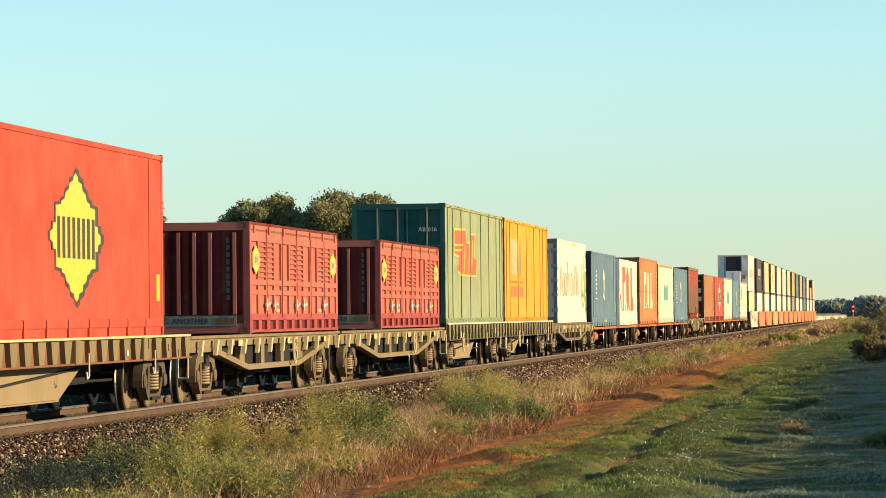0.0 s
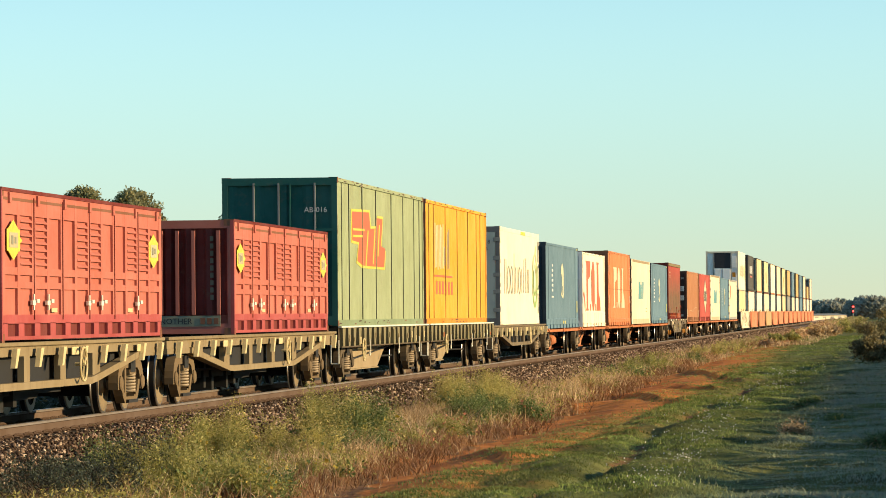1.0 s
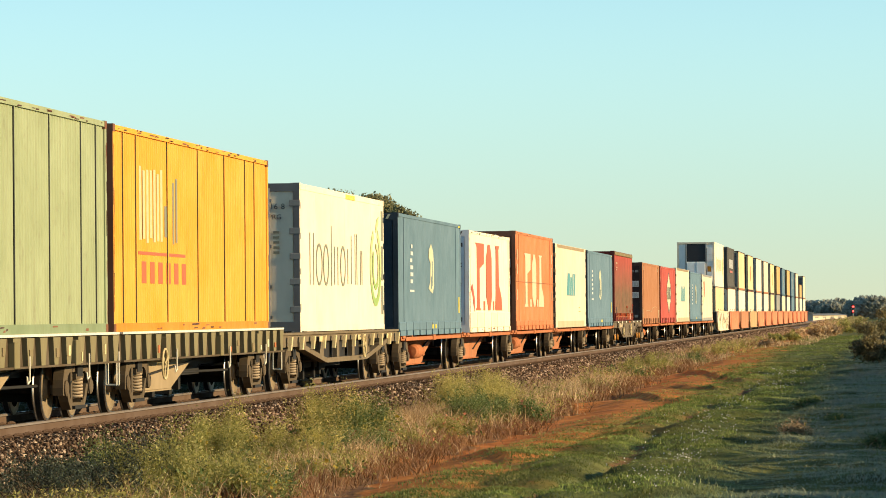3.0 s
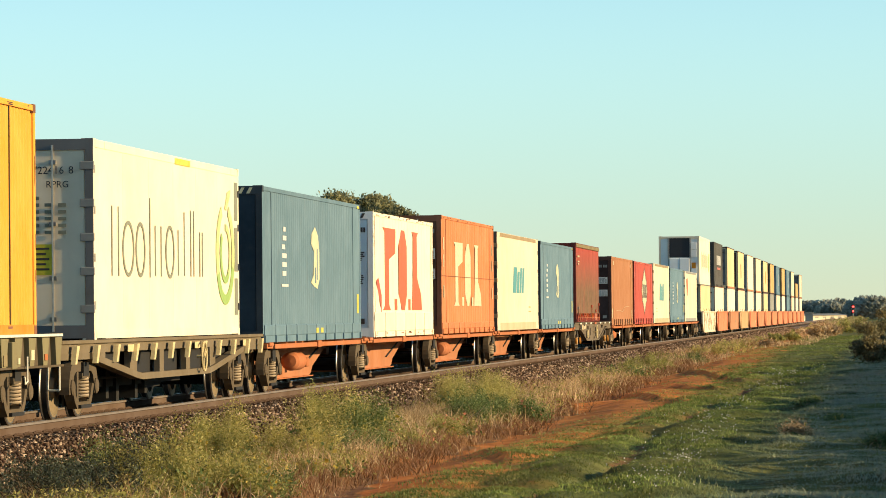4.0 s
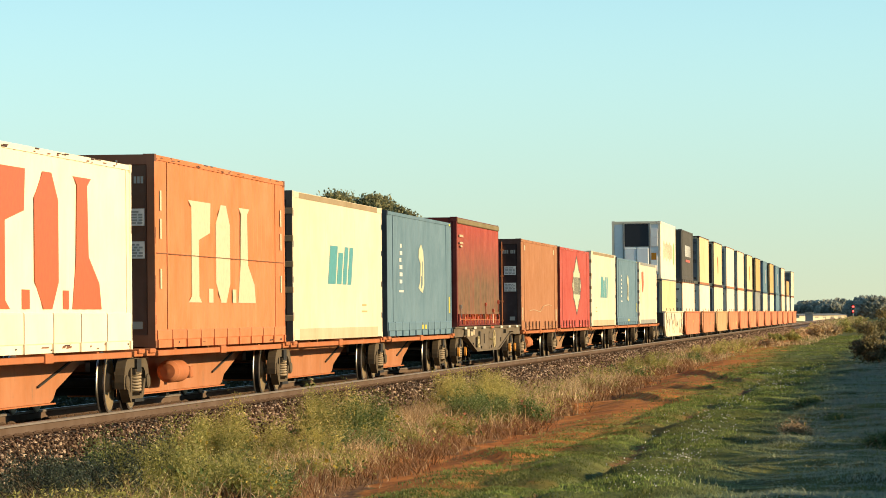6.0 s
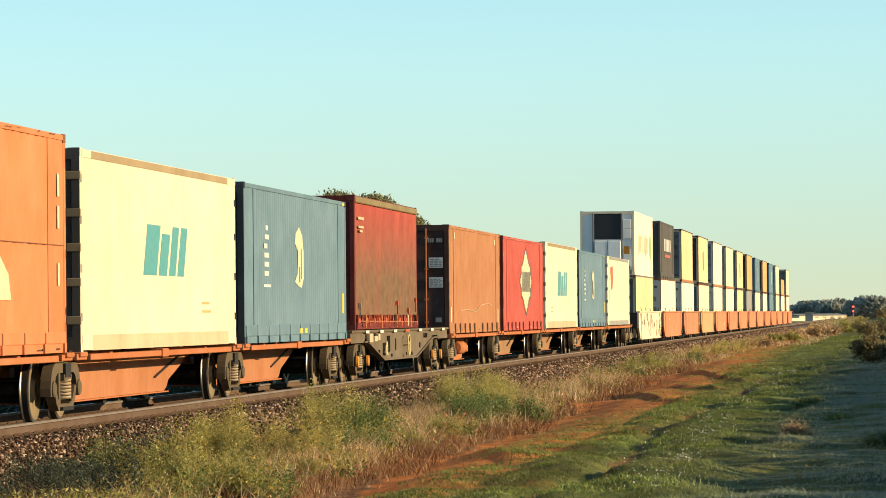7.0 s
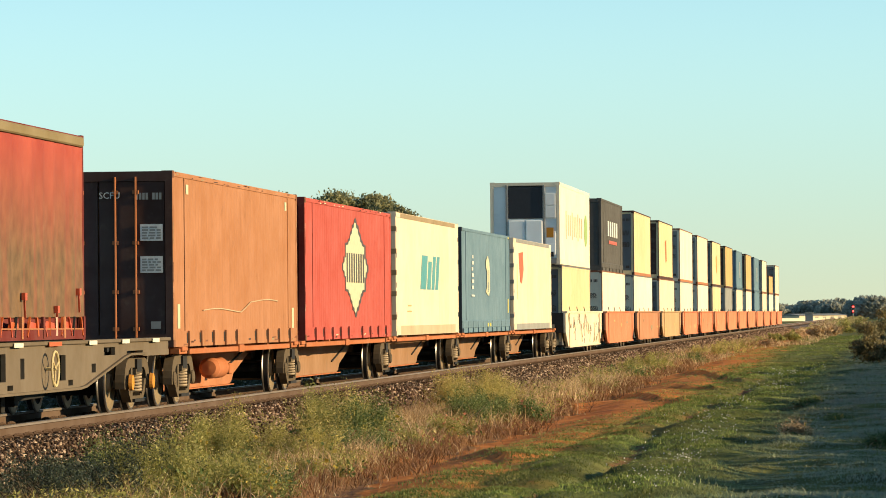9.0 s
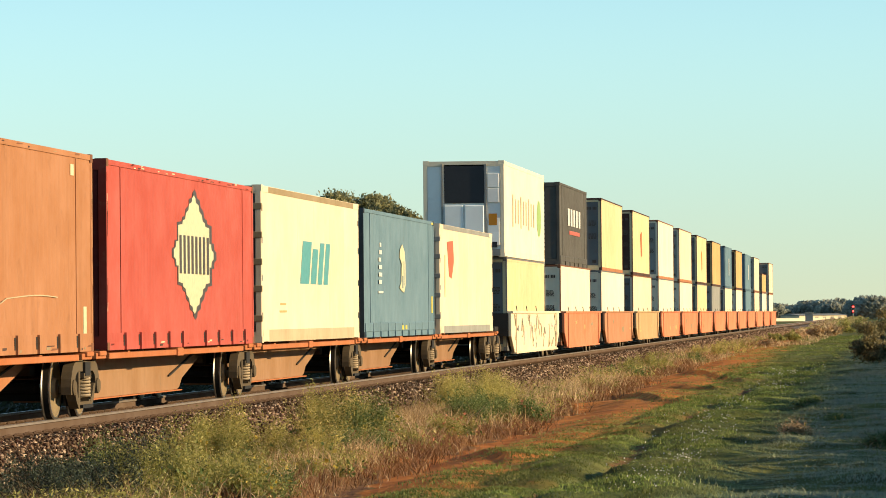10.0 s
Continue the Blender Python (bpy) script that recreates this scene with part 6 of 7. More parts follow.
        for i in range(14):
            part("print_bar", Geo().box(0.62, 0.70, -L / 2 - 0.05, -L / 2 - 0.04, 0.5 + 0.15 * i, 0.6 + 0.15 * i), "logowhite", ob)
    if k in (3, 6):
        decal(ob, "flag_mark", [[(-0.7, 1.9), (0.5, 2.05), (0.7, 0.95), (-0.2, 0.85)]], X + 0.002, "railyellow" if k == 6 else "wagonorange")
    if k in (8, 10):
        decal(ob, "crest", [rect(1.0, 1.5, 0.9, 1.2)], X + 0.002, "logowhite")


# ---- vegetation ----
def wander(x, y, k=1.0):
    """Slow patchiness between 0 and 1."""
    return np.clip(0.62 * patchy(x, y / 2, 3.0 / k) + 0.38 * patchy(x + 13, y / 1.5, 1.1 / k), 0, 1)


def blades(name, x, y, h, w, mat, lean=0.35, z=None):
    """Many bent blades of grass in one mesh."""
    n = len(x)
    z = (ground_z(x, y) if z is None else z) - 0.01
    a, d = RNG.uniform(0, 2 * np.pi, n), RNG.uniform(0, 2 * np.pi, n)
    side = np.stack([np.cos(a), np.sin(a), 0 * a], -1) * (w / 2)[:, None]
    tip = np.stack([np.cos(d), np.sin(d), 0 * d], -1) * (h * lean * RNG.uniform(0.3, 1.6, n))[:, None]
    up = np.array([0, 0, 1.0])
    p = np.stack([x, y, z], -1)
    mid = p + tip * 0.3 + up * (h * 0.55)[:, None]
    top = p + tip + up * h[:, None]
    v = np.stack([p - side, p + side, mid - side * 0.8, mid + side * 0.8, top], 1).reshape(-1, 3)
    o = 5 * np.arange(n)[:, None]
    f = np.concatenate([np.array([[0, 1, 3]]) + o, np.array([[0, 3, 2]]) + o, np.array([[2, 3, 4]]) + o])
    ob = new(name, sheet(name, v, f, mat))
    return ob


def leaves_at(c, size, flat=0.0, long=1.9):
    """Leaf-shaped quads at the points c."""
    n = len(c)
    q = np.linalg.qr(RNG.normal(size=(n, 3, 3)))[0]
    u, w = q[:, :, 0], q[:, :, 1]
    if flat:
        u[:, 2] *= 1 - flat
    s = (size * RNG.uniform(0.6, 1.4, n))[:, None]
    v = np.stack([c - u * s * long / 2, c + w * s * 0.5, c + u * s * long / 2, c - w * s * 0.5], 1).reshape(-1, 3)
    f = np.array([[0, 1, 2, 3]]) + 4 * np.arange(n)[:, None]
    return v, f


def tree(label, x, y, h, spread, nleaf, leaf, lmat="leaf", name="gum_tree", trunk=0.32, seed=1, group=""):
    """A tapered trunk, forking limbs and a crown of leaf clumps with gaps."""
    r = np.random.default_rng(seed)
    z0 = float(ground_z(x, y)) - 0.05
    ob = thing(name, label, "bush" if "bush" in name else "tree", pose(x, y, z0), group)
    g = Geo()
    g.bar((0, 0, 0), (0.1 * h * r.uniform(-0.3, 0.3), 0.1, trunk * h), 0.035 * h, 9, 0.022 * h)
    tips = []
    k = 13 if "bush" in name else 10
    top0 = Vector((0.03 * h * r.uniform(-1, 1), 0.1, trunk * h * 0.95))
    for i in range(k):
        a = 2 * math.pi * (i + r.uniform(-0.3, 0.3)) / k
        rr = spread * r.uniform(0.25, 0.85)
        e = Vector((math.cos(a) * rr, math.sin(a) * rr, h * (r.uniform(0.2, 0.85) if "bush" in name else r.uniform(0.62, 0.90))))
        m = top0.lerp(e, 0.55) + Vector((0, 0, 0.06 * h))
        g.bar(top0, m, 0.016 * h, 6, 0.010 * h)
        g.bar(m, e, 0.010 * h, 5, 0.004 * h)
        tips += [m.lerp(e, 0.7), e]
        for j in range(2):
            t = e + Vector((r.uniform(-1, 1), r.uniform(-1, 1), r.uniform(-0.6, 0.9))) * spread * 0.3
            g.bar(m.lerp(e, 0.6), t, 0.006 * h, 4, 0.002 * h)
            tips.append(t)
    tips.append(Vector((0, 0, 0.9 * h)))
    if "bush" not in name:
        for i in range(26):
            a, q = r.uniform(0, 6.28), r.uniform(0.05, 1.5)
            tips.append(Vector((math.cos(a) * math.cos(q) * spread * 0.75, math.sin(a) * math.cos(q) * spread * 0.75, h * (0.62 + 0.30 * math.sin(q)))))
    part("trunk", g, "bark", ob, smooth=True)
    tips = np.array([tuple(t) for t in tips])
    c = tips[r.integers(0, len(tips), nleaf)]
    d = r.normal(size=(nleaf, 3))
    d /= np.linalg.norm(d, axis=1)[:, None]
    rad = spread * (0.22 + 0.24 * r.random((len(tips), 1)))[r.integers(0, len(tips), nleaf)]
    pts = c + d * rad * r.uniform(0.35, 1.05, (nleaf, 1)) * np.array([1, 1, 0.75])
    pts = pts[pts[:, 2] > 0.1]
    v, f = leaves_at(pts, leaf)
    part("crown", sheet("crown", v, f, lmat), lmat, ob)
    return ob


def weed_clump(label, x, y, h, rad, stems, mat, seed, leaf=0.035, blooms=""):
    """A clump of upright weed stems with many small leaves."""
    r = np.random.default_rng(seed)
    z0 = float(ground_z(x, y)) - 0.03
    ob = thing("weed_clump", label, "weed", pose(x, y, z0), "weeds beside the track")
    a, d = r.uniform(0, 2 * np.pi, stems), np.abs(r.normal(0, 0.36, stems)) * rad
    kinds = 7
    sub = r.integers(0, kinds, stems)
    cx, cy, ch = r.uniform(-0.85, 0.85, kinds) * rad, r.uniform(-1.3, 1.3, kinds) * rad, r.uniform(0.45, 1.1, kinds)
    ch[0] = 1.1
    hh = h * (0.35 + 0.75 * r.random(stems) ** 0.7) * (1.05 - 0.3 * np.minimum(d / rad, 1)) * ch[sub]
    b = np.stack([cx[sub] + np.cos(a) * d * 0.5, cy[sub] + np.sin(a) * d * 0.5, 0 * a], -1)
    t = np.stack([cx[sub] * 1.1 + np.cos(a) * d * 1.2 + r.normal(0, 0.09, stems), cy[sub] * 1.1 + np.sin(a) * d * 1.2 + r.normal(0, 0.09, stems), hh], -1)
    side = np.stack([np.sin(a), -np.cos(a), 0 * a], -1) * 0.007
    v = np.stack([b - side, b + side, t], 1).reshape(-1, 3)
    tagged(part("stem_tuft", sheet("stem_tuft", v, np.array([[0, 1, 2]]) + 3 * np.arange(stems)[:, None], mat), mat, ob), kind="stuff")
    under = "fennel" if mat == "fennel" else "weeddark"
    m = 78 if y < 100 else 30
    u = 0.42 + 0.6 * r.random((stems, m)) ** 0.8
    c = (b[:, None] + (t - b)[:, None] * u[..., None] + r.normal(0, 0.035, (stems, m, 3)) * (0.4 + u[..., None])).reshape(-1, 3)
    c[:, 2] = np.maximum(c[:, 2], 0.02)
    v, f = leaves_at(c, leaf, 0.0, 3.0)
    tagged(part("feathery_top", sheet("feathery_top", v, f, mat), mat, ob), kind="stuff")
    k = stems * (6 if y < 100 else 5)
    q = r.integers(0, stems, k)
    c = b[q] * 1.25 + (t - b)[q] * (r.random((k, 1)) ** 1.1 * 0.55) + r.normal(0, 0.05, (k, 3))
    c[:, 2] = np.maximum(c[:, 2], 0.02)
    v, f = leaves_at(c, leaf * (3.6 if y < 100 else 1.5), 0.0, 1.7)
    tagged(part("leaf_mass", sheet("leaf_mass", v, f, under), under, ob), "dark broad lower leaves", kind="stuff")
    if y < 100 and mat != "fennel":
        ns = stems // 2
        a = r.uniform(0, 2 * np.pi, ns)
        d = rad * (0.5 + 0.7 * r.random(ns))
        b2 = np.stack([np.cos(a) * d, np.sin(a) * d * 1.3, 0 * a], -1)
        t2 = b2 * r.uniform(1.0, 1.3, (ns, 1)) + np.stack([r.normal(0, 0.08, ns), r.normal(0, 0.08, ns), h * r.uniform(0.2, 0.75, ns)], -1)
        sd = np.stack([np.sin(a + 1), -np.cos(a + 1), 0 * a], -1) * 0.008
        v = np.stack([b2 - sd, b2 + sd, t2], 1).reshape(-1, 3)
        kd = stems * 4
        q = r.integers(0, stems, kd)
        c = b[q] * 1.35 + (t - b)[q] * (r.random((kd, 1)) * 0.42) + r.normal(0, 0.06, (kd, 3))
        c[:, 2] = np.maximum(c[:, 2], 0.02)
        lv, lf = leaves_at(c, leaf * 1.5, 0.0, 2.4)
        tagged(part("withered_leaves", sheet("withered_leaves", lv, lf, "dry" if seed % 3 else "yellowleaf"), "dry", ob), "withered straw-coloured leaves", kind="stuff")
        tagged(part("straw_tuft", sheet("straw_tuft", v, np.array([[0, 1, 2]]) + 3 * np.arange(ns)[:, None], "dry"), "dry", ob), "dry straw stalks", kind="stuff")
    if blooms:
        c = t[r.integers(0, stems, 40)] * np.array([1, 1, 0.8]) + r.normal(0, 0.06, (40, 3))
        v, f = leaves_at(c, 0.05, 0, 1.3)
        tagged(part("bright_foliage", sheet("bright_foliage", v, f, blooms), blooms, ob), kind="stuff")
    return ob


def build_grass():
    n = 470000
    y = 36 + 78 * RNG.random(n) ** 1.5
    x = RNG.uniform(5.6, 13.4, n)
    edge = x - brink(y) + 0.9 * (wander(x + 50, y, 0.8) - 0.5)
    p = (wander(x, y) * 0.75 + 0.25) * np.interp(edge, [-0.4, 0.3, 1.3], [0.0, 0.22, 1.0]) * (1 - 0.7 * np.clip(ruts(x, y), 0, 1))
    k = RNG.random(n) < p
    x, y = x[k], y[k]
    t = wander(x + 31, y, 1.7)
    h = RNG.uniform(0.015, 0.042, len(x)) * (0.6 + 1.4 * t ** 2) * np.where(RNG.random(len(x)) < 0.015, 2.0, 1.0)
    w = RNG.uniform(0.006, 0.012, len(x)) * (0.7 + y / 90)
    tagged(blades("short_grass", x, y, h, w, "grass", 1.1), "short rough green grass on damp earth", "grass", kind="stuff")
    n = 120000
    y = 114 + 230 * RNG.random(n) ** 1.3
    x = RNG.uniform(3.0, 14.5, n)
    p = (wander(x, y) * 0.75 + 0.25) * np.interp(x - brink(y), [-0.4, 0.3, 1.3], [0.02, 0.25, 1.0])
    k = RNG.random(n) < p
    x, y = x[k], y[k]
    h = RNG.uniform(0.03, 0.09, len(x)) * (0.6 + 1.2 * wander(x + 31, y, 1.7) ** 2)
    tagged(blades("far_short_grass", x, y, h, RNG.uniform(0.008, 0.015, len(x)) * y / 80, "grass", 1.1), "rough green grass further along the line", "grass", kind="stuff")
    # coarser tussocks on the hummocks
    m = 5200
    y = 38 + 120 * RNG.random(m) ** 1.5
    x = RNG.uniform(7.0, 13.4, m)
    keep = (ruts(x, y) < 0.3) & (x - brink(y) > 0.35) & (lump(x, y) > -0.005 + 0.02 * RNG.random(m))
    x, y = x[keep], y[keep]
    size = RNG.uniform(0.5, 1.3, len(x)) * (0.6 + 0.9 * wander(x + 9, y, 1.0))
    size = np.where((RNG.random(len(x)) < 0.09) & (y > 66), size * 1.8, size)
    nb = 34
    r, q = np.abs(RNG.normal(0, 0.10, (len(x), nb))) * size[:, None] * (1 + y[:, None] / 160), RNG.uniform(0, 2 * np.pi, (len(x), nb))
    bx, by = (x[:, None] + r * np.cos(q)).ravel(), (y[:, None] + 1.3 * r * np.sin(q)).ravel()
    bh = (RNG.uniform(0.025, 0.07, (len(x), nb)) * size[:, None]).ravel()
    tagged(blades("grass_tussocks", bx, by, bh, RNG.uniform(0.006, 0.012, len(bx)) * (0.7 + by / 90), "grass", 0.7), "rough tussocks of longer green grass", "grass", kind="stuff")
    # dry stalks on the bank
    n = 150000
    y = 38 + 560 * RNG.random(n) ** 2.6
    x = RNG.uniform(2.3, 7.4, n)
    p = np.interp(x - foot(y), [-3.4, -2.8, -0.4, 0.1, 0.7], [0.15, 1.0, 1.0, 0.3, 0.0]) * np.clip(2.4 * wander(x + 7, y, 1.6) - 0.75, 0.04, 1) * np.interp(x - foot(y) + np.clip((80 - y) / 40, 0, 0.7), [-1.2, -0.2], [1.0, 0.3])
    k = RNG.random(n) < p
    x, y = x[k], y[k]
    h = RNG.uniform(0.12, 0.46, len(x)) * (0.4 + 1.1 * wander(x + 3, y, 1.1)) * np.interp(x - foot(y), [-0.6, 0.3], [1.0, 0.25])
    tagged(blades("dry_grass", x, y, h, RNG.uniform(0.005, 0.011, len(x)) * (0.6 + y / 75), "dry", 0.85), "dry tan grass stalks on the bank below the ballast", "grass", kind="stuff")
    # a ragged russet fringe over the foot of the bank, and tufts that creep onto the earth
    n = 60000
    y = 40 + 380 * RNG.random(n) ** 1.7
    x = foot(y) + RNG.normal(-0.25, 0.24, n) + 0.9 * (patchy(y * 0, y, 5.0) - 0.5)
    k = RNG.random(n) < np.clip(3.0 * wander(x + 21, y, 1.2) - 1.0, 0.03, 1) * np.interp(y, [45, 80], [0.15, 1.0])
    x, y = x[k], y[k]
    tagged(blades("russet_grass", x, y, RNG.uniform(0.05, 0.24, len(x)) * (0.5 + wander(x + 4, y, 1.3)), RNG.uniform(0.005, 0.011, len(x)) * (0.6 + y / 75), "russet", 0.9), "russet-brown withered grass along the foot of the bank", "grass", kind="stuff")
    n = 70000
    y = 40 + 220 * RNG.random(n) ** 1.5
    x = foot(y) + 0.5 + RNG.random(n) ** 0.6 * (brink(y) - foot(y) + 1.0)
    k = RNG.random(n) < np.clip(5.0 * wander(x + 61, y, 1.5) - 2.2, 0.0, 0.8)
    x, y = x[k], y[k]
    tagged(blades("olive_grass", x, y, RNG.uniform(0.015, 0.05, len(x)), RNG.uniform(0.006, 0.012, len(x)) * (0.6 + y / 75), "weed", 1.2), "thin olive grass creeping over the bare earth", "grass", kind="stuff")
    # taller dry grass in patches along the bank
    xs, ys, hs = [], [], []
    for cx, cy, rx, ry, m, hh in ((3.8, 79, 0.38, 3.0, 3600, 0.40), (4.6, 103, 0.32, 5.0, 3000, 0.34), (5.1, 60, 0.35, 2.5, 1500, 0.24), (4.6, 73, 0.4, 2.5, 1600, 0.28), (4.9, 54, 0.4, 3.0, 1300, 0.26), (4.3, 63, 0.4, 2.5, 1300, 0.28), (4.5, 120, 0.35, 7.0, 1500, 0.28), (4.5, 185, 0.4, 20.0, 2000, 0.3)):
        xs.append(RNG.normal(cx, rx, m)), ys.append(RNG.normal(cy, ry, m)), hs.append(hh * RNG.uniform(0.15, 1.25, m))
    x, y, h = np.concatenate(xs), np.concatenate(ys), np.concatenate(hs)
    tagged(blades("tall_dry_grass", x, y, h, RNG.uniform(0.004, 0.009, len(x)) * (0.6 + y / 75), "dry", 0.55), "tall dry straw-coloured grass on the bank", "grass", kind="stuff")
    for name, mat, n, q in (("far_verge_weeds", "weed", 22000, 0), ("far_verge_straw", "dry", 22000, 33)):
        y = 400 + 560 * RNG.random(n)
        x = RNG.uniform(3.0, 6.2, n)
        t = patchy(x + q, y / 10, 1.7)
        k = t > 0.42
        x, y, t = x[k], y[k], t[k]
        z = ground_z(x, y) + RNG.random(len(x)) * (0.25 + 1.5 * (t - 0.42)) * np.interp(y, [400, 560], [0.6, 1.25])
        v, f = leaves_at(np.stack([x, y, z], -1), 0.10, 0.0, 1.8)
        tagged(new(name, sheet(name, v, f, mat)), "rank %s growth on the verge far along the line" % ("green" if mat == "weed" else "dry tan"), "weed", kind="stuff")
    n = 16000
    y, x = RNG.uniform(240, 760, n), RNG.uniform(2.6, 8.0, n)
    k = patchy(x, y / 8, 1.6) > 0.42
    x, y = x[k], y[k]
    n = len(x)
    tagged(blades("far_dry_grass", x, y, RNG.uniform(0.10, 0.45, n) * (0.4 + 0.9 * patchy(x, y / 6, 2.0)), RNG.uniform(0.03, 0.07, n), "dry", 0.9), "tan dry grass far along the line", "grass", kind="stuff")
    # low green weeds between them
    n = 130000
    y = 38 + 300 * RNG.random(n) ** 2.0
    x = RNG.uniform(2.2, 6.4, n)
    t = wander(x + 17, y, 1.5)
    k = RNG.random(n) < np.interp(y, [42, 54, 90, 115], [1.0, 1.0, 1.0, 0.35]) * np.clip(t * 3.2 - 1.45, 0, 1) * np.interp(x - foot(y), [-3.4, -2.8, -0.8, 0.3], [0.3, 1, 0.8, 0.0])
    x, y, t = x[k], y[k], t[k]
    z = ground_z(x, y) + RNG.random(len(x)) * (0.15 + 0.35 * t)
    v, f = leaves_at(np.stack([x, y, z], -1), 0.014 + 0.00014 * y, 0.0, 2.6)
    tagged(new("low_weeds", sheet("low_weeds", v, f, "weed")), "low green and yellowish weeds on the bank", "weed", kind="stuff")
    # small white flower heads in the grass
    xs, ys = [], []
    for cx, cy, rx, ry, m in ((10.25, 46.6, 0.22, 1.3, 90), (10.1, 54.2, 0.22, 1.6, 110), (10.1, 62.2, 0.26, 1.8, 120), (9.75, 74.4, 0.2, 1.6, 45), (9.6, 87.5, 0.2, 2.0, 40), (9.8, 107.7, 0.3, 3.0, 70), (9.55, 131.6, 0.4, 5, 90), (9.9, 80, 0.9, 16, 60), (9.4, 56, 0.5, 7, 30)):
        xs.append(RNG.normal(cx, rx, m)), ys.append(RNG.normal(cy, ry, m))
    x, y = np.concatenate(xs), np.concatenate(ys)
    v, f = leaves_at(np.stack([x, y, ground_z(x, y) + RNG.uniform(0.08, 0.17, len(x))], -1), 0.011 + 0.00013 * y, 0, 1.1)
    tagged(new("white_flowers", sheet("white_flowers", v, f, "flower")), "scattered small white flower heads in the grass", "flowers", kind="stuff")


build_grass()


def far_side_scrub():
    """Low scrub along the other side of the track."""
    n = 60000
    y = 40 + 420 * RNG.random(n) ** 1.6
    x = -4.4 - 5.0 * RNG.random(n) ** 1.5 - 0.6 * np.sin(0.3 * y)
    z = ground_z(x, y) + RNG.random(n) * (0.25 + 0.35 * wander(x, y, 0.8))
    v, f = leaves_at(np.stack([x, y, z], -1), 0.05 + 0.0003 * y, 0.1, 2.4)
    tagged(new("trackside_scrub", sheet("trackside_scrub", v, f, "scrub")), "low dark green scrub on the other side of the track", "scrub", kind="stuff")


far_side_scrub()

GREEN, DARK = "tall feathery green weeds on the bank", "leafy dark green weeds on the bank"
FENNEL = "blue-green feathery weeds low on the bank, their shade in the colour"
YEL, PINK = "yellowing weeds with a few bright leaves", "small weeds with pink leaves"
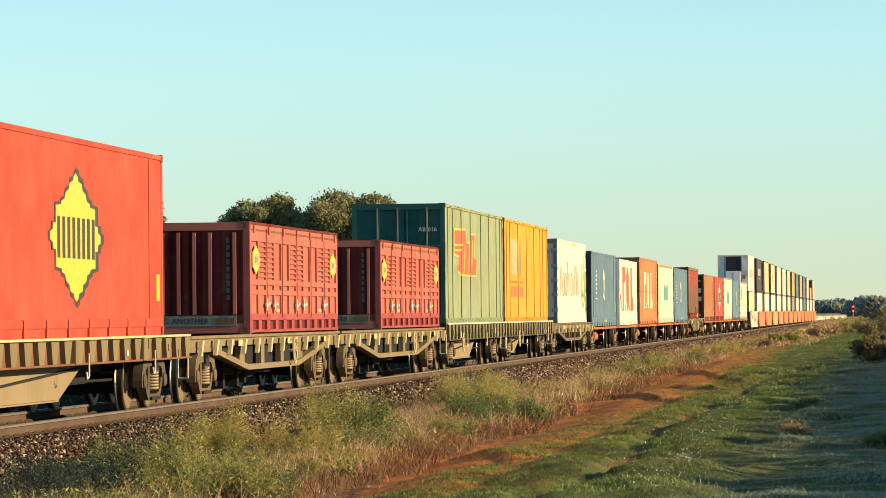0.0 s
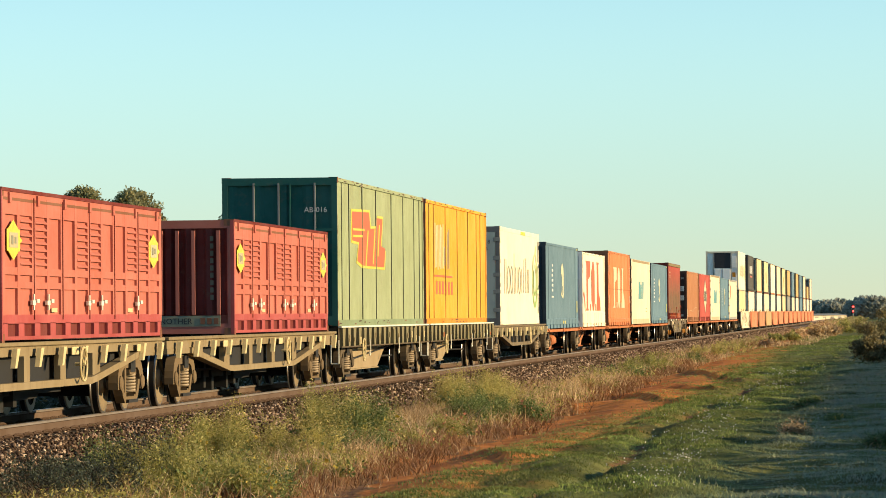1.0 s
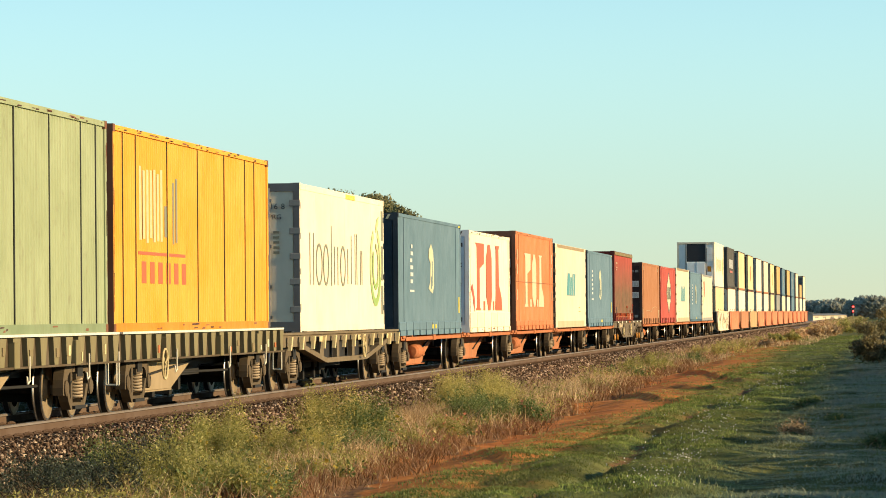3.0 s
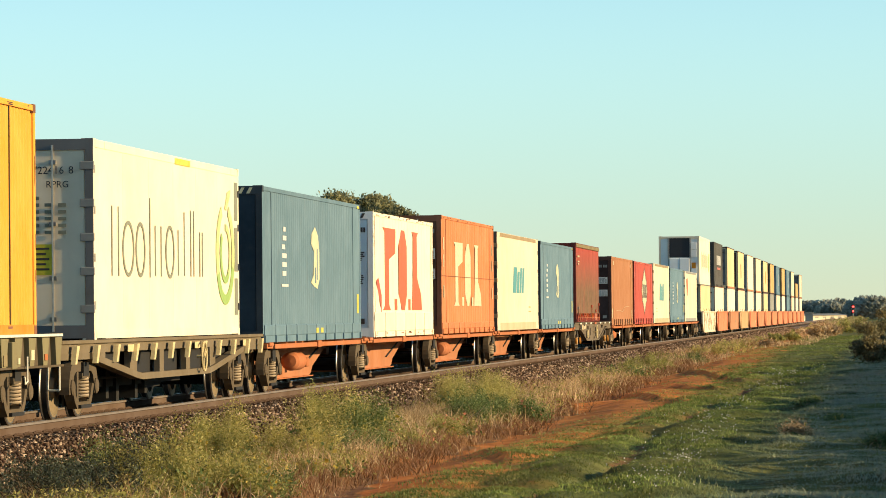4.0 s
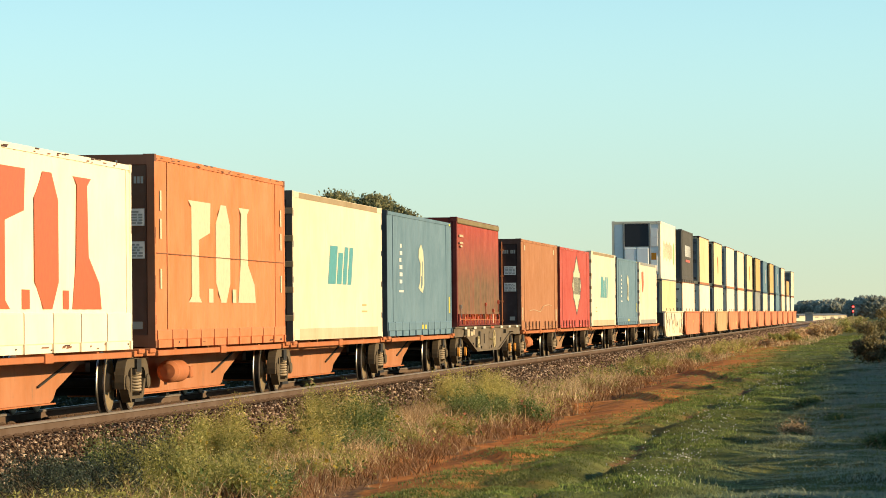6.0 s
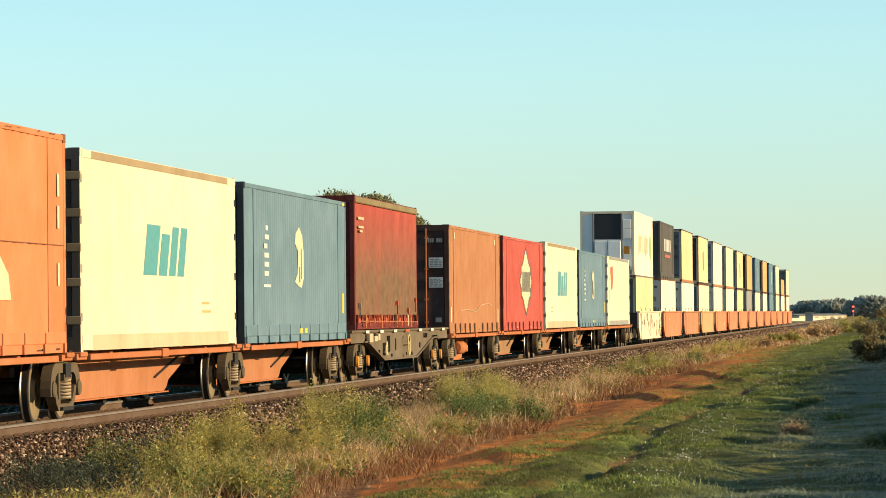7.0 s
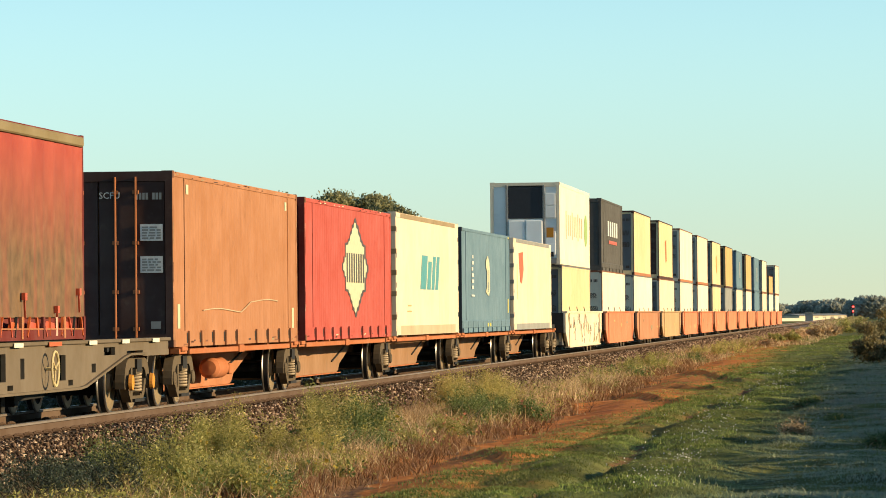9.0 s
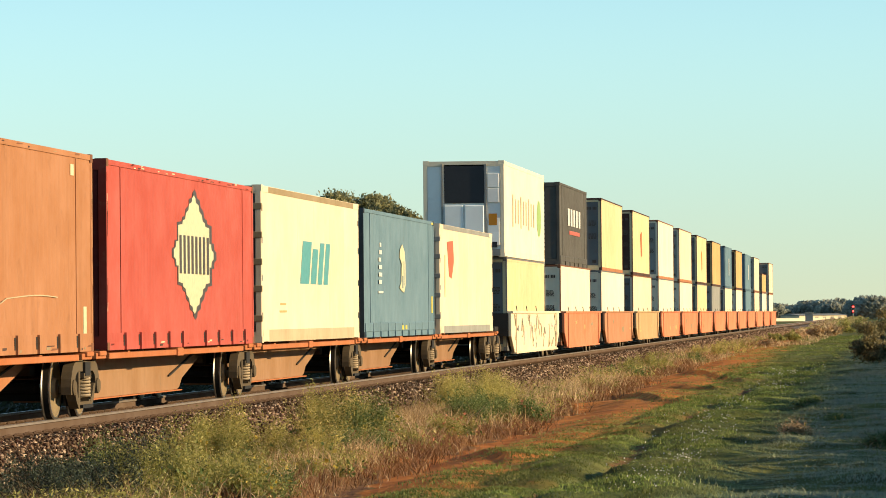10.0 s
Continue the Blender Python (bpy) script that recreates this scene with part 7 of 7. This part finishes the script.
for i, (x, y, h, rad, n, m, lab, bl) in enumerate((
        # the tall clump and its dark neighbour
        (3.75, 69, 0.98, 0.5, 190, "weedpale", GREEN, ""), (4.15, 67, 0.92, 0.45, 170, "weed", GREEN, ""), (4.45, 66, 0.78, 0.32, 110, "weeddark", DARK, "yellowleaf"), (3.45, 71, 0.85, 0.4, 110, "weed", GREEN, ""),
        (4.75, 57, 0.78, 0.34, 110, "weedpale", GREEN, ""), (4.45, 59, 0.6, 0.35, 80, "weed", GREEN, ""),
        (3.2, 58, 0.95, 0.42, 160, "weedpale", GREEN, ""), (3.75, 56.5, 0.85, 0.38, 130, "weed", YEL, "yellowleaf"), (3.3, 61, 0.75, 0.4, 100, "weed", GREEN, ""), (4.1, 54.5, 0.5, 0.3, 60, "weed", YEL, "yellowleaf"),
        (4.75, 46, 0.85, 0.36, 130, "weed", GREEN, ""), (4.35, 45.5, 0.85, 0.34, 150, "fennel", FENNEL, ""), (4.55, 46.5, 0.8, 0.3, 120, "fennel", FENNEL, ""), (3.3, 47, 0.6, 0.35, 100, "fennel", FENNEL, ""), (4.3, 43.6, 0.6, 0.3, 90, "fennel", FENNEL, ""), (3.6, 43.7, 0.6, 0.3, 90, "fennel", FENNEL, ""), (3.9, 46.7, 0.7, 0.36, 110, "fennel", FENNEL, ""), (3.85, 49.5, 0.7, 0.35, 100, "weeddark", DARK, ""), (5.1, 47.5, 0.6, 0.3, 70, "weed", GREEN, ""),
        # low mixed growth on the slope before them
        (4.9, 52.0, 0.42, 0.3, 60, "weed", YEL, "yellowleaf"), (5.3, 50.0, 0.34, 0.3, 50, "weeddark", DARK, ""), (4.6, 49.6, 0.5, 0.32, 70, "weedpale", GREEN, ""), (5.5, 53.5, 0.3, 0.28, 40, "weed", YEL, "yellowleaf"), (5.0, 62.5, 0.38, 0.3, 55, "weeddark", DARK, ""),
        (5.25, 56.5, 0.34, 0.3, 50, "weed", GREEN, ""), (5.45, 47.2, 0.36, 0.3, 50, "weed", YEL, "yellowleaf"), (5.7, 49.0, 0.26, 0.25, 40, "weeddark", DARK, ""), (4.85, 65.0, 0.34, 0.28, 45, "weed", YEL, "pinkleaf"), (5.3, 66.5, 0.24, 0.24, 35, "weed", PINK, "pinkleaf"),
        (3.85, 44.5, 0.68, 0.3, 100, "fennel", FENNEL, ""), (3.5, 46.5, 0.65, 0.32, 90, "fennel", FENNEL, ""), (3.2, 50, 0.5, 0.32, 70, "weeddark", DARK, ""),
        # further along
        (4.05, 88, 0.95, 0.55, 170, "weedpale", GREEN, ""), (4.6, 86, 0.85, 0.55, 150, "weedpale", GREEN, ""), (3.75, 92, 0.8, 0.5, 120, "weed", GREEN, ""), (5.0, 79.5, 0.62, 0.42, 130, "weeddark", DARK, ""), (5.35, 80.5, 0.55, 0.36, 110, "weeddark", DARK, ""), (5.6, 82.5, 0.42, 0.3, 70, "weeddark", DARK, "pinkleaf"),
        (5.4, 70, 0.35, 0.25, 40, "weed", PINK, "pinkleaf"), (5.0, 73, 0.35, 0.25, 40, "weed", PINK, "pinkleaf"),
        (4.1, 101, 0.45, 0.4, 50, "weed", GREEN, ""), (4.5, 113, 0.4, 0.4, 40, "weed", GREEN, ""), (4.0, 148, 0.65, 0.42, 70, "weed", GREEN, ""), (4.3, 138, 0.45, 0.5, 50, "weeddark", DARK, ""), (4.2, 157, 0.62, 0.42, 60, "weed", GREEN, ""), (4.4, 176, 0.4, 0.5, 40, "weeddark", DARK, ""), (4.2, 200, 0.7, 0.6, 70, "weedpale", YEL, ""), (4.5, 212, 0.65, 0.6, 60, "weedpale", YEL, ""), (4.0, 240, 0.5, 0.8, 50, "weed", GREEN, ""))):
    weed_clump(lab, x, y, h * 0.98, rad * 1.35, n, m, 100 + i, 0.0125 if y < 100 else 0.026, bl)

for i, (x, y, h, rad, m, lab) in enumerate(((11.15, 86, 0.22, 0.25, "weeddark", DARK), (11.9, 79, 0.22, 0.3, "weeddark", DARK), (12.7, 62, 0.32, 0.3, "weeddark", DARK), (11.35, 64.6, 0.36, 0.16, "dry", "small tuft of dry tan weeds in the grass"))):
    weed_clump(lab, x, y, h * 0.6, rad * 0.7, 40, m, 200 + i, 0.013 if y < 100 else 0.026)

# ---- trees and bushes ----
GUM = "rounded grey-green gum tree beyond the line"
for i, (x, y, h, s) in enumerate(((-50.5, 330, 12.0, 1.9), (-47.0, 332, 11.9, 2.0), (-37.6, 330, 10.8, 1.75), (-35.3, 331, 11.3, 1.9), (-30.4, 330, 11.4, 2.4), (-27.6, 331, 11.1, 2.2), (-25.6, 329, 10.2, 1.6))):
    tree(GUM, x, y, h * 1.065, s * 1.3, 24000, 0.14, "leaf", trunk=0.45, seed=20 + i, group="gum trees beyond the line")
SHRUB = "shaggy olive-green bush at the edge of the grass"
for i, (x, y, h, s, n) in enumerate(((12.05, 157, 1.05, 0.7, 3600), (13.3, 163, 1.2, 0.8, 2600), (12.4, 300, 2.3, 1.0, 3200), (13.2, 312, 2.8, 1.5, 3200), (11.7, 262, 1.2, 0.9, 2600), (10.9, 330, 1.2, 1.1, 2200))):
    tree(SHRUB, x, y, h, s, n, 0.065, "bush", "bush", trunk=0.12, seed=50 + i, group="bushes by the line")
MOUND = "low rounded clump of withered shrubs on the verge"
for i, (x, y, h, w, m) in enumerate(((6.9, 326, 0.9, 0.8, "dry"), (7.9, 334, 0.8, 0.8, "dry"), (5.7, 302, 0.75, 0.7, "weed"), (5.1, 281, 0.6, 0.6, "weed"), (8.5, 388, 1.3, 0.9, "weed"), (9.2, 440, 1.5, 1.0, "weed"), (5.6, 246, 0.45, 0.5, "dry"), (7.4, 372, 0.9, 0.8, "dry"))):
    tree(MOUND if m != "weed" else "low rounded clump of green shrubs on the verge", x, y, h, w, 1500, 0.075, m, "bush", trunk=0.1, seed=300 + i, group="bushes by the line")
for i in range(118):
    y = 41 + 1.53 * i + 0.9 * max(0, i - 72)
    tree(SHRUB, 17.6 + 0.25 * math.sin(2.3 * i), y, 1.49 + 0.0055 * (min(y, 110) - 45) - 0.0035 * max(0, min(y, 185) - 110) + 0.05 * math.sin(1.7 * i), 1.5, 800 if y < 76 else 1400, 0.20, "bush", "bush", trunk=0.12, seed=80 + i, group="bushes by the line")
for i, (x, y, h, s) in enumerate(((40, 118, 7.0, 1.4), (44, 170, 7.5, 1.6))):
    tree("slender gum tree on the sunny side of the line", x, y, h, s, 2600, 0.14, "leaf", trunk=0.5, seed=120 + i, group="gum trees on the sunny side")


def far_woods():
    """A low belt of woods on the horizon."""
    r = np.random.default_rng(5)
    pts = []
    for i in range(70):
        x, y, h = -150 + 3 * i + r.uniform(-1.5, 1.5), r.uniform(1030, 1120), r.uniform(5.0, 6.6) * (0.92 + 0.16 * math.sin(0.35 * i + 1.0))
        m = 1500
        d = r.normal(size=(m, 3))
        d /= np.linalg.norm(d, axis=1)[:, None]
        pts.append(np.array([x, y, h * 0.5 - 0.5]) + d * np.array([h * 0.9, 2.5, h * 0.5]) * r.uniform(0.5, 1.0, (m, 1)))
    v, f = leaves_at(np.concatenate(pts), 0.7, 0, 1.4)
    tagged(new("far_woods", sheet("far_woods", v, f, "farleaf")), "low dark belt of woods on the horizon, haze put into its leaf tones", "woods", kind="stuff")


far_woods()


# ---- far buildings and signal ----
def far_things():
    y = 985
    ob = thing("long_shed", "long low pale shed on the horizon", "building", pose(-5.5, y, -0.5, 0, 0, 48))
    part("wall", Geo().box(-5.0, 11.0, 0, 6, 0, 1.2), "cream", ob)
    part("roof", Geo().prism([(-0.3, 1.2), (6.3, 1.2), (3.0, 1.6)], "x", -5.3, 11.3), "grey", ob)
    for k in range(2, 7):
        part("shed_door", Geo().box(-7.5 + 2.6 * k, -6.4 + 2.6 * k, -0.04, 0, 0, 0.9), "grey", ob)
    ob = thing("low_wall", "low white wall beside the line", "wall", pose(-7.2, y - 60, -0.5, 0, 0, 45))
    part("wall_face", Geo().box(-8.5, 7.6, 0, 0.3, 0, 0.62), "white", ob)
    part("coping", Geo().box(-8.6, 7.7, -0.05, 0.35, 0.62, 0.70), "white", ob)
    ob = thing("equipment_cabinet", "grey trackside equipment cabinet", "cabinet", pose(-3.6, 830, -0.5))
    part("cabinet_body", Geo().box(-0.75, 0.75, -0.5, 0.5, 0.1, 1.75), "grey", ob, bevel=0.03)
    part("cabinet_roof", Geo().box(-0.85, 0.85, -0.6, 0.6, 1.75, 1.85), "white", ob)
    part("plinth", Geo().box(-0.8, 0.8, -0.55, 0.55, 0, 0.1), "concrete", ob)
    ob = thing("railway_signal", "railway signal post showing two red lights", "signal", pose(5.6, 760, -0.5))
    part("post", Geo().bar((0, 0, 0), (0, 0, 3.1), 0.07, 8), "grey", ob)
    for z in (2.85, 2.05):
        hd = part("signal_head", Geo().box(-0.28, 0.28, -0.12, 0.12, z - 0.35, z + 0.35), "logoblack", ob, bevel=0.04)
        part("lamp", Geo().lathe([(0, 0.001), (-0.02, 0.12), (0.02, 0.17)], (0, -0.14, z), 14, "y"), "signal", hd, "lit red lamp")
    part("ladder", Geo().bar((0.2, 0.3, 0), (0.05, 0.1, 2.6), 0.03, 5), "grey", ob)


far_things()


# ---- sleepers, last of all ----
def sleepers():
    g = Geo()
    g.prism([(-0.13, -0.36), (0.13, -0.36), (0.11, -0.185), (-0.11, -0.185)], "x", -1.25, 1.25)
    g.now = 1
    for x in (-0.7525, 0.7525):
        for s in (-1, 1):
            c = (x + s * 0.12, 0, -0.178)
            pts = [(c[0] + 0.05 * math.cos(a), 0.075 * math.cos(a), c[2] + 0.045 * math.sin(a)) for a in [math.pi * k / 6 for k in range(7)]]
            for p, q in zip(pts, pts[1:]):
                g.bar(p, q, 0.024, 5)
            g.box(c[0] - 0.05, c[0] + 0.05, -0.09, 0.09, -0.19, -0.165)
    me = mesh_of("sleeper", g, "bed", "clip")
    bed = bpy.data.objects["ballast_bed"]
    for i in range(300):
        ob = part("sleeper", me, "concrete", bed)
        ob.location = (0, 36 + 0.67 * i, 0)
    rest = Geo()
    for i in range(300, 1000):
        y = 36 + 0.67 * i
        rest.box(-1.25, 1.25, y - 0.12, y + 0.12, -0.3, -0.185)
        for x in (-0.64, 0.865):
            rest.box(x - 0.05, x + 0.05, y - 0.08, y + 0.08, -0.19, -0.13)
    tagged(part("far_sleepers", rest, "bed", None), "sleepers and rail clips further along the track", "sleeper", kind="stuff")


sleepers()


# ---- movement ----
def motions():
    """The train rolls towards the eye; its wheels turn."""
    slip = {0.0: -0.12, 0.5: 0.20, 1.0: -0.2, 1.5: 0.14, 2.0: -0.15, 2.5: 0.07, 4.0: -0.15, 4.5: 0.19, 5.0: -0.17, 5.5: 0.07, 7.0: -0.2, 7.5: 0.2, 8.0: -0.05, 8.5: 0.2, 9.0: -0.25, 9.5: 0.25, 10.0: -0.12}
    for ob in TRAIN:
        at = ob.matrix_basis.copy()
        walk(ob, [(t, Matrix.Translation((0, d - SPEED * t, 0)) @ at) for t, d in slip.items()])
    rate = SPEED / 0.457
    for w in WHEELSETS:
        at = w.matrix_basis.copy()
        walk(w, [(k / FPS, at @ Matrix.Rotation(0.995 * rate * k / FPS, 4, "X")) for k in range(int(10 * FPS) + 1)])


motions()
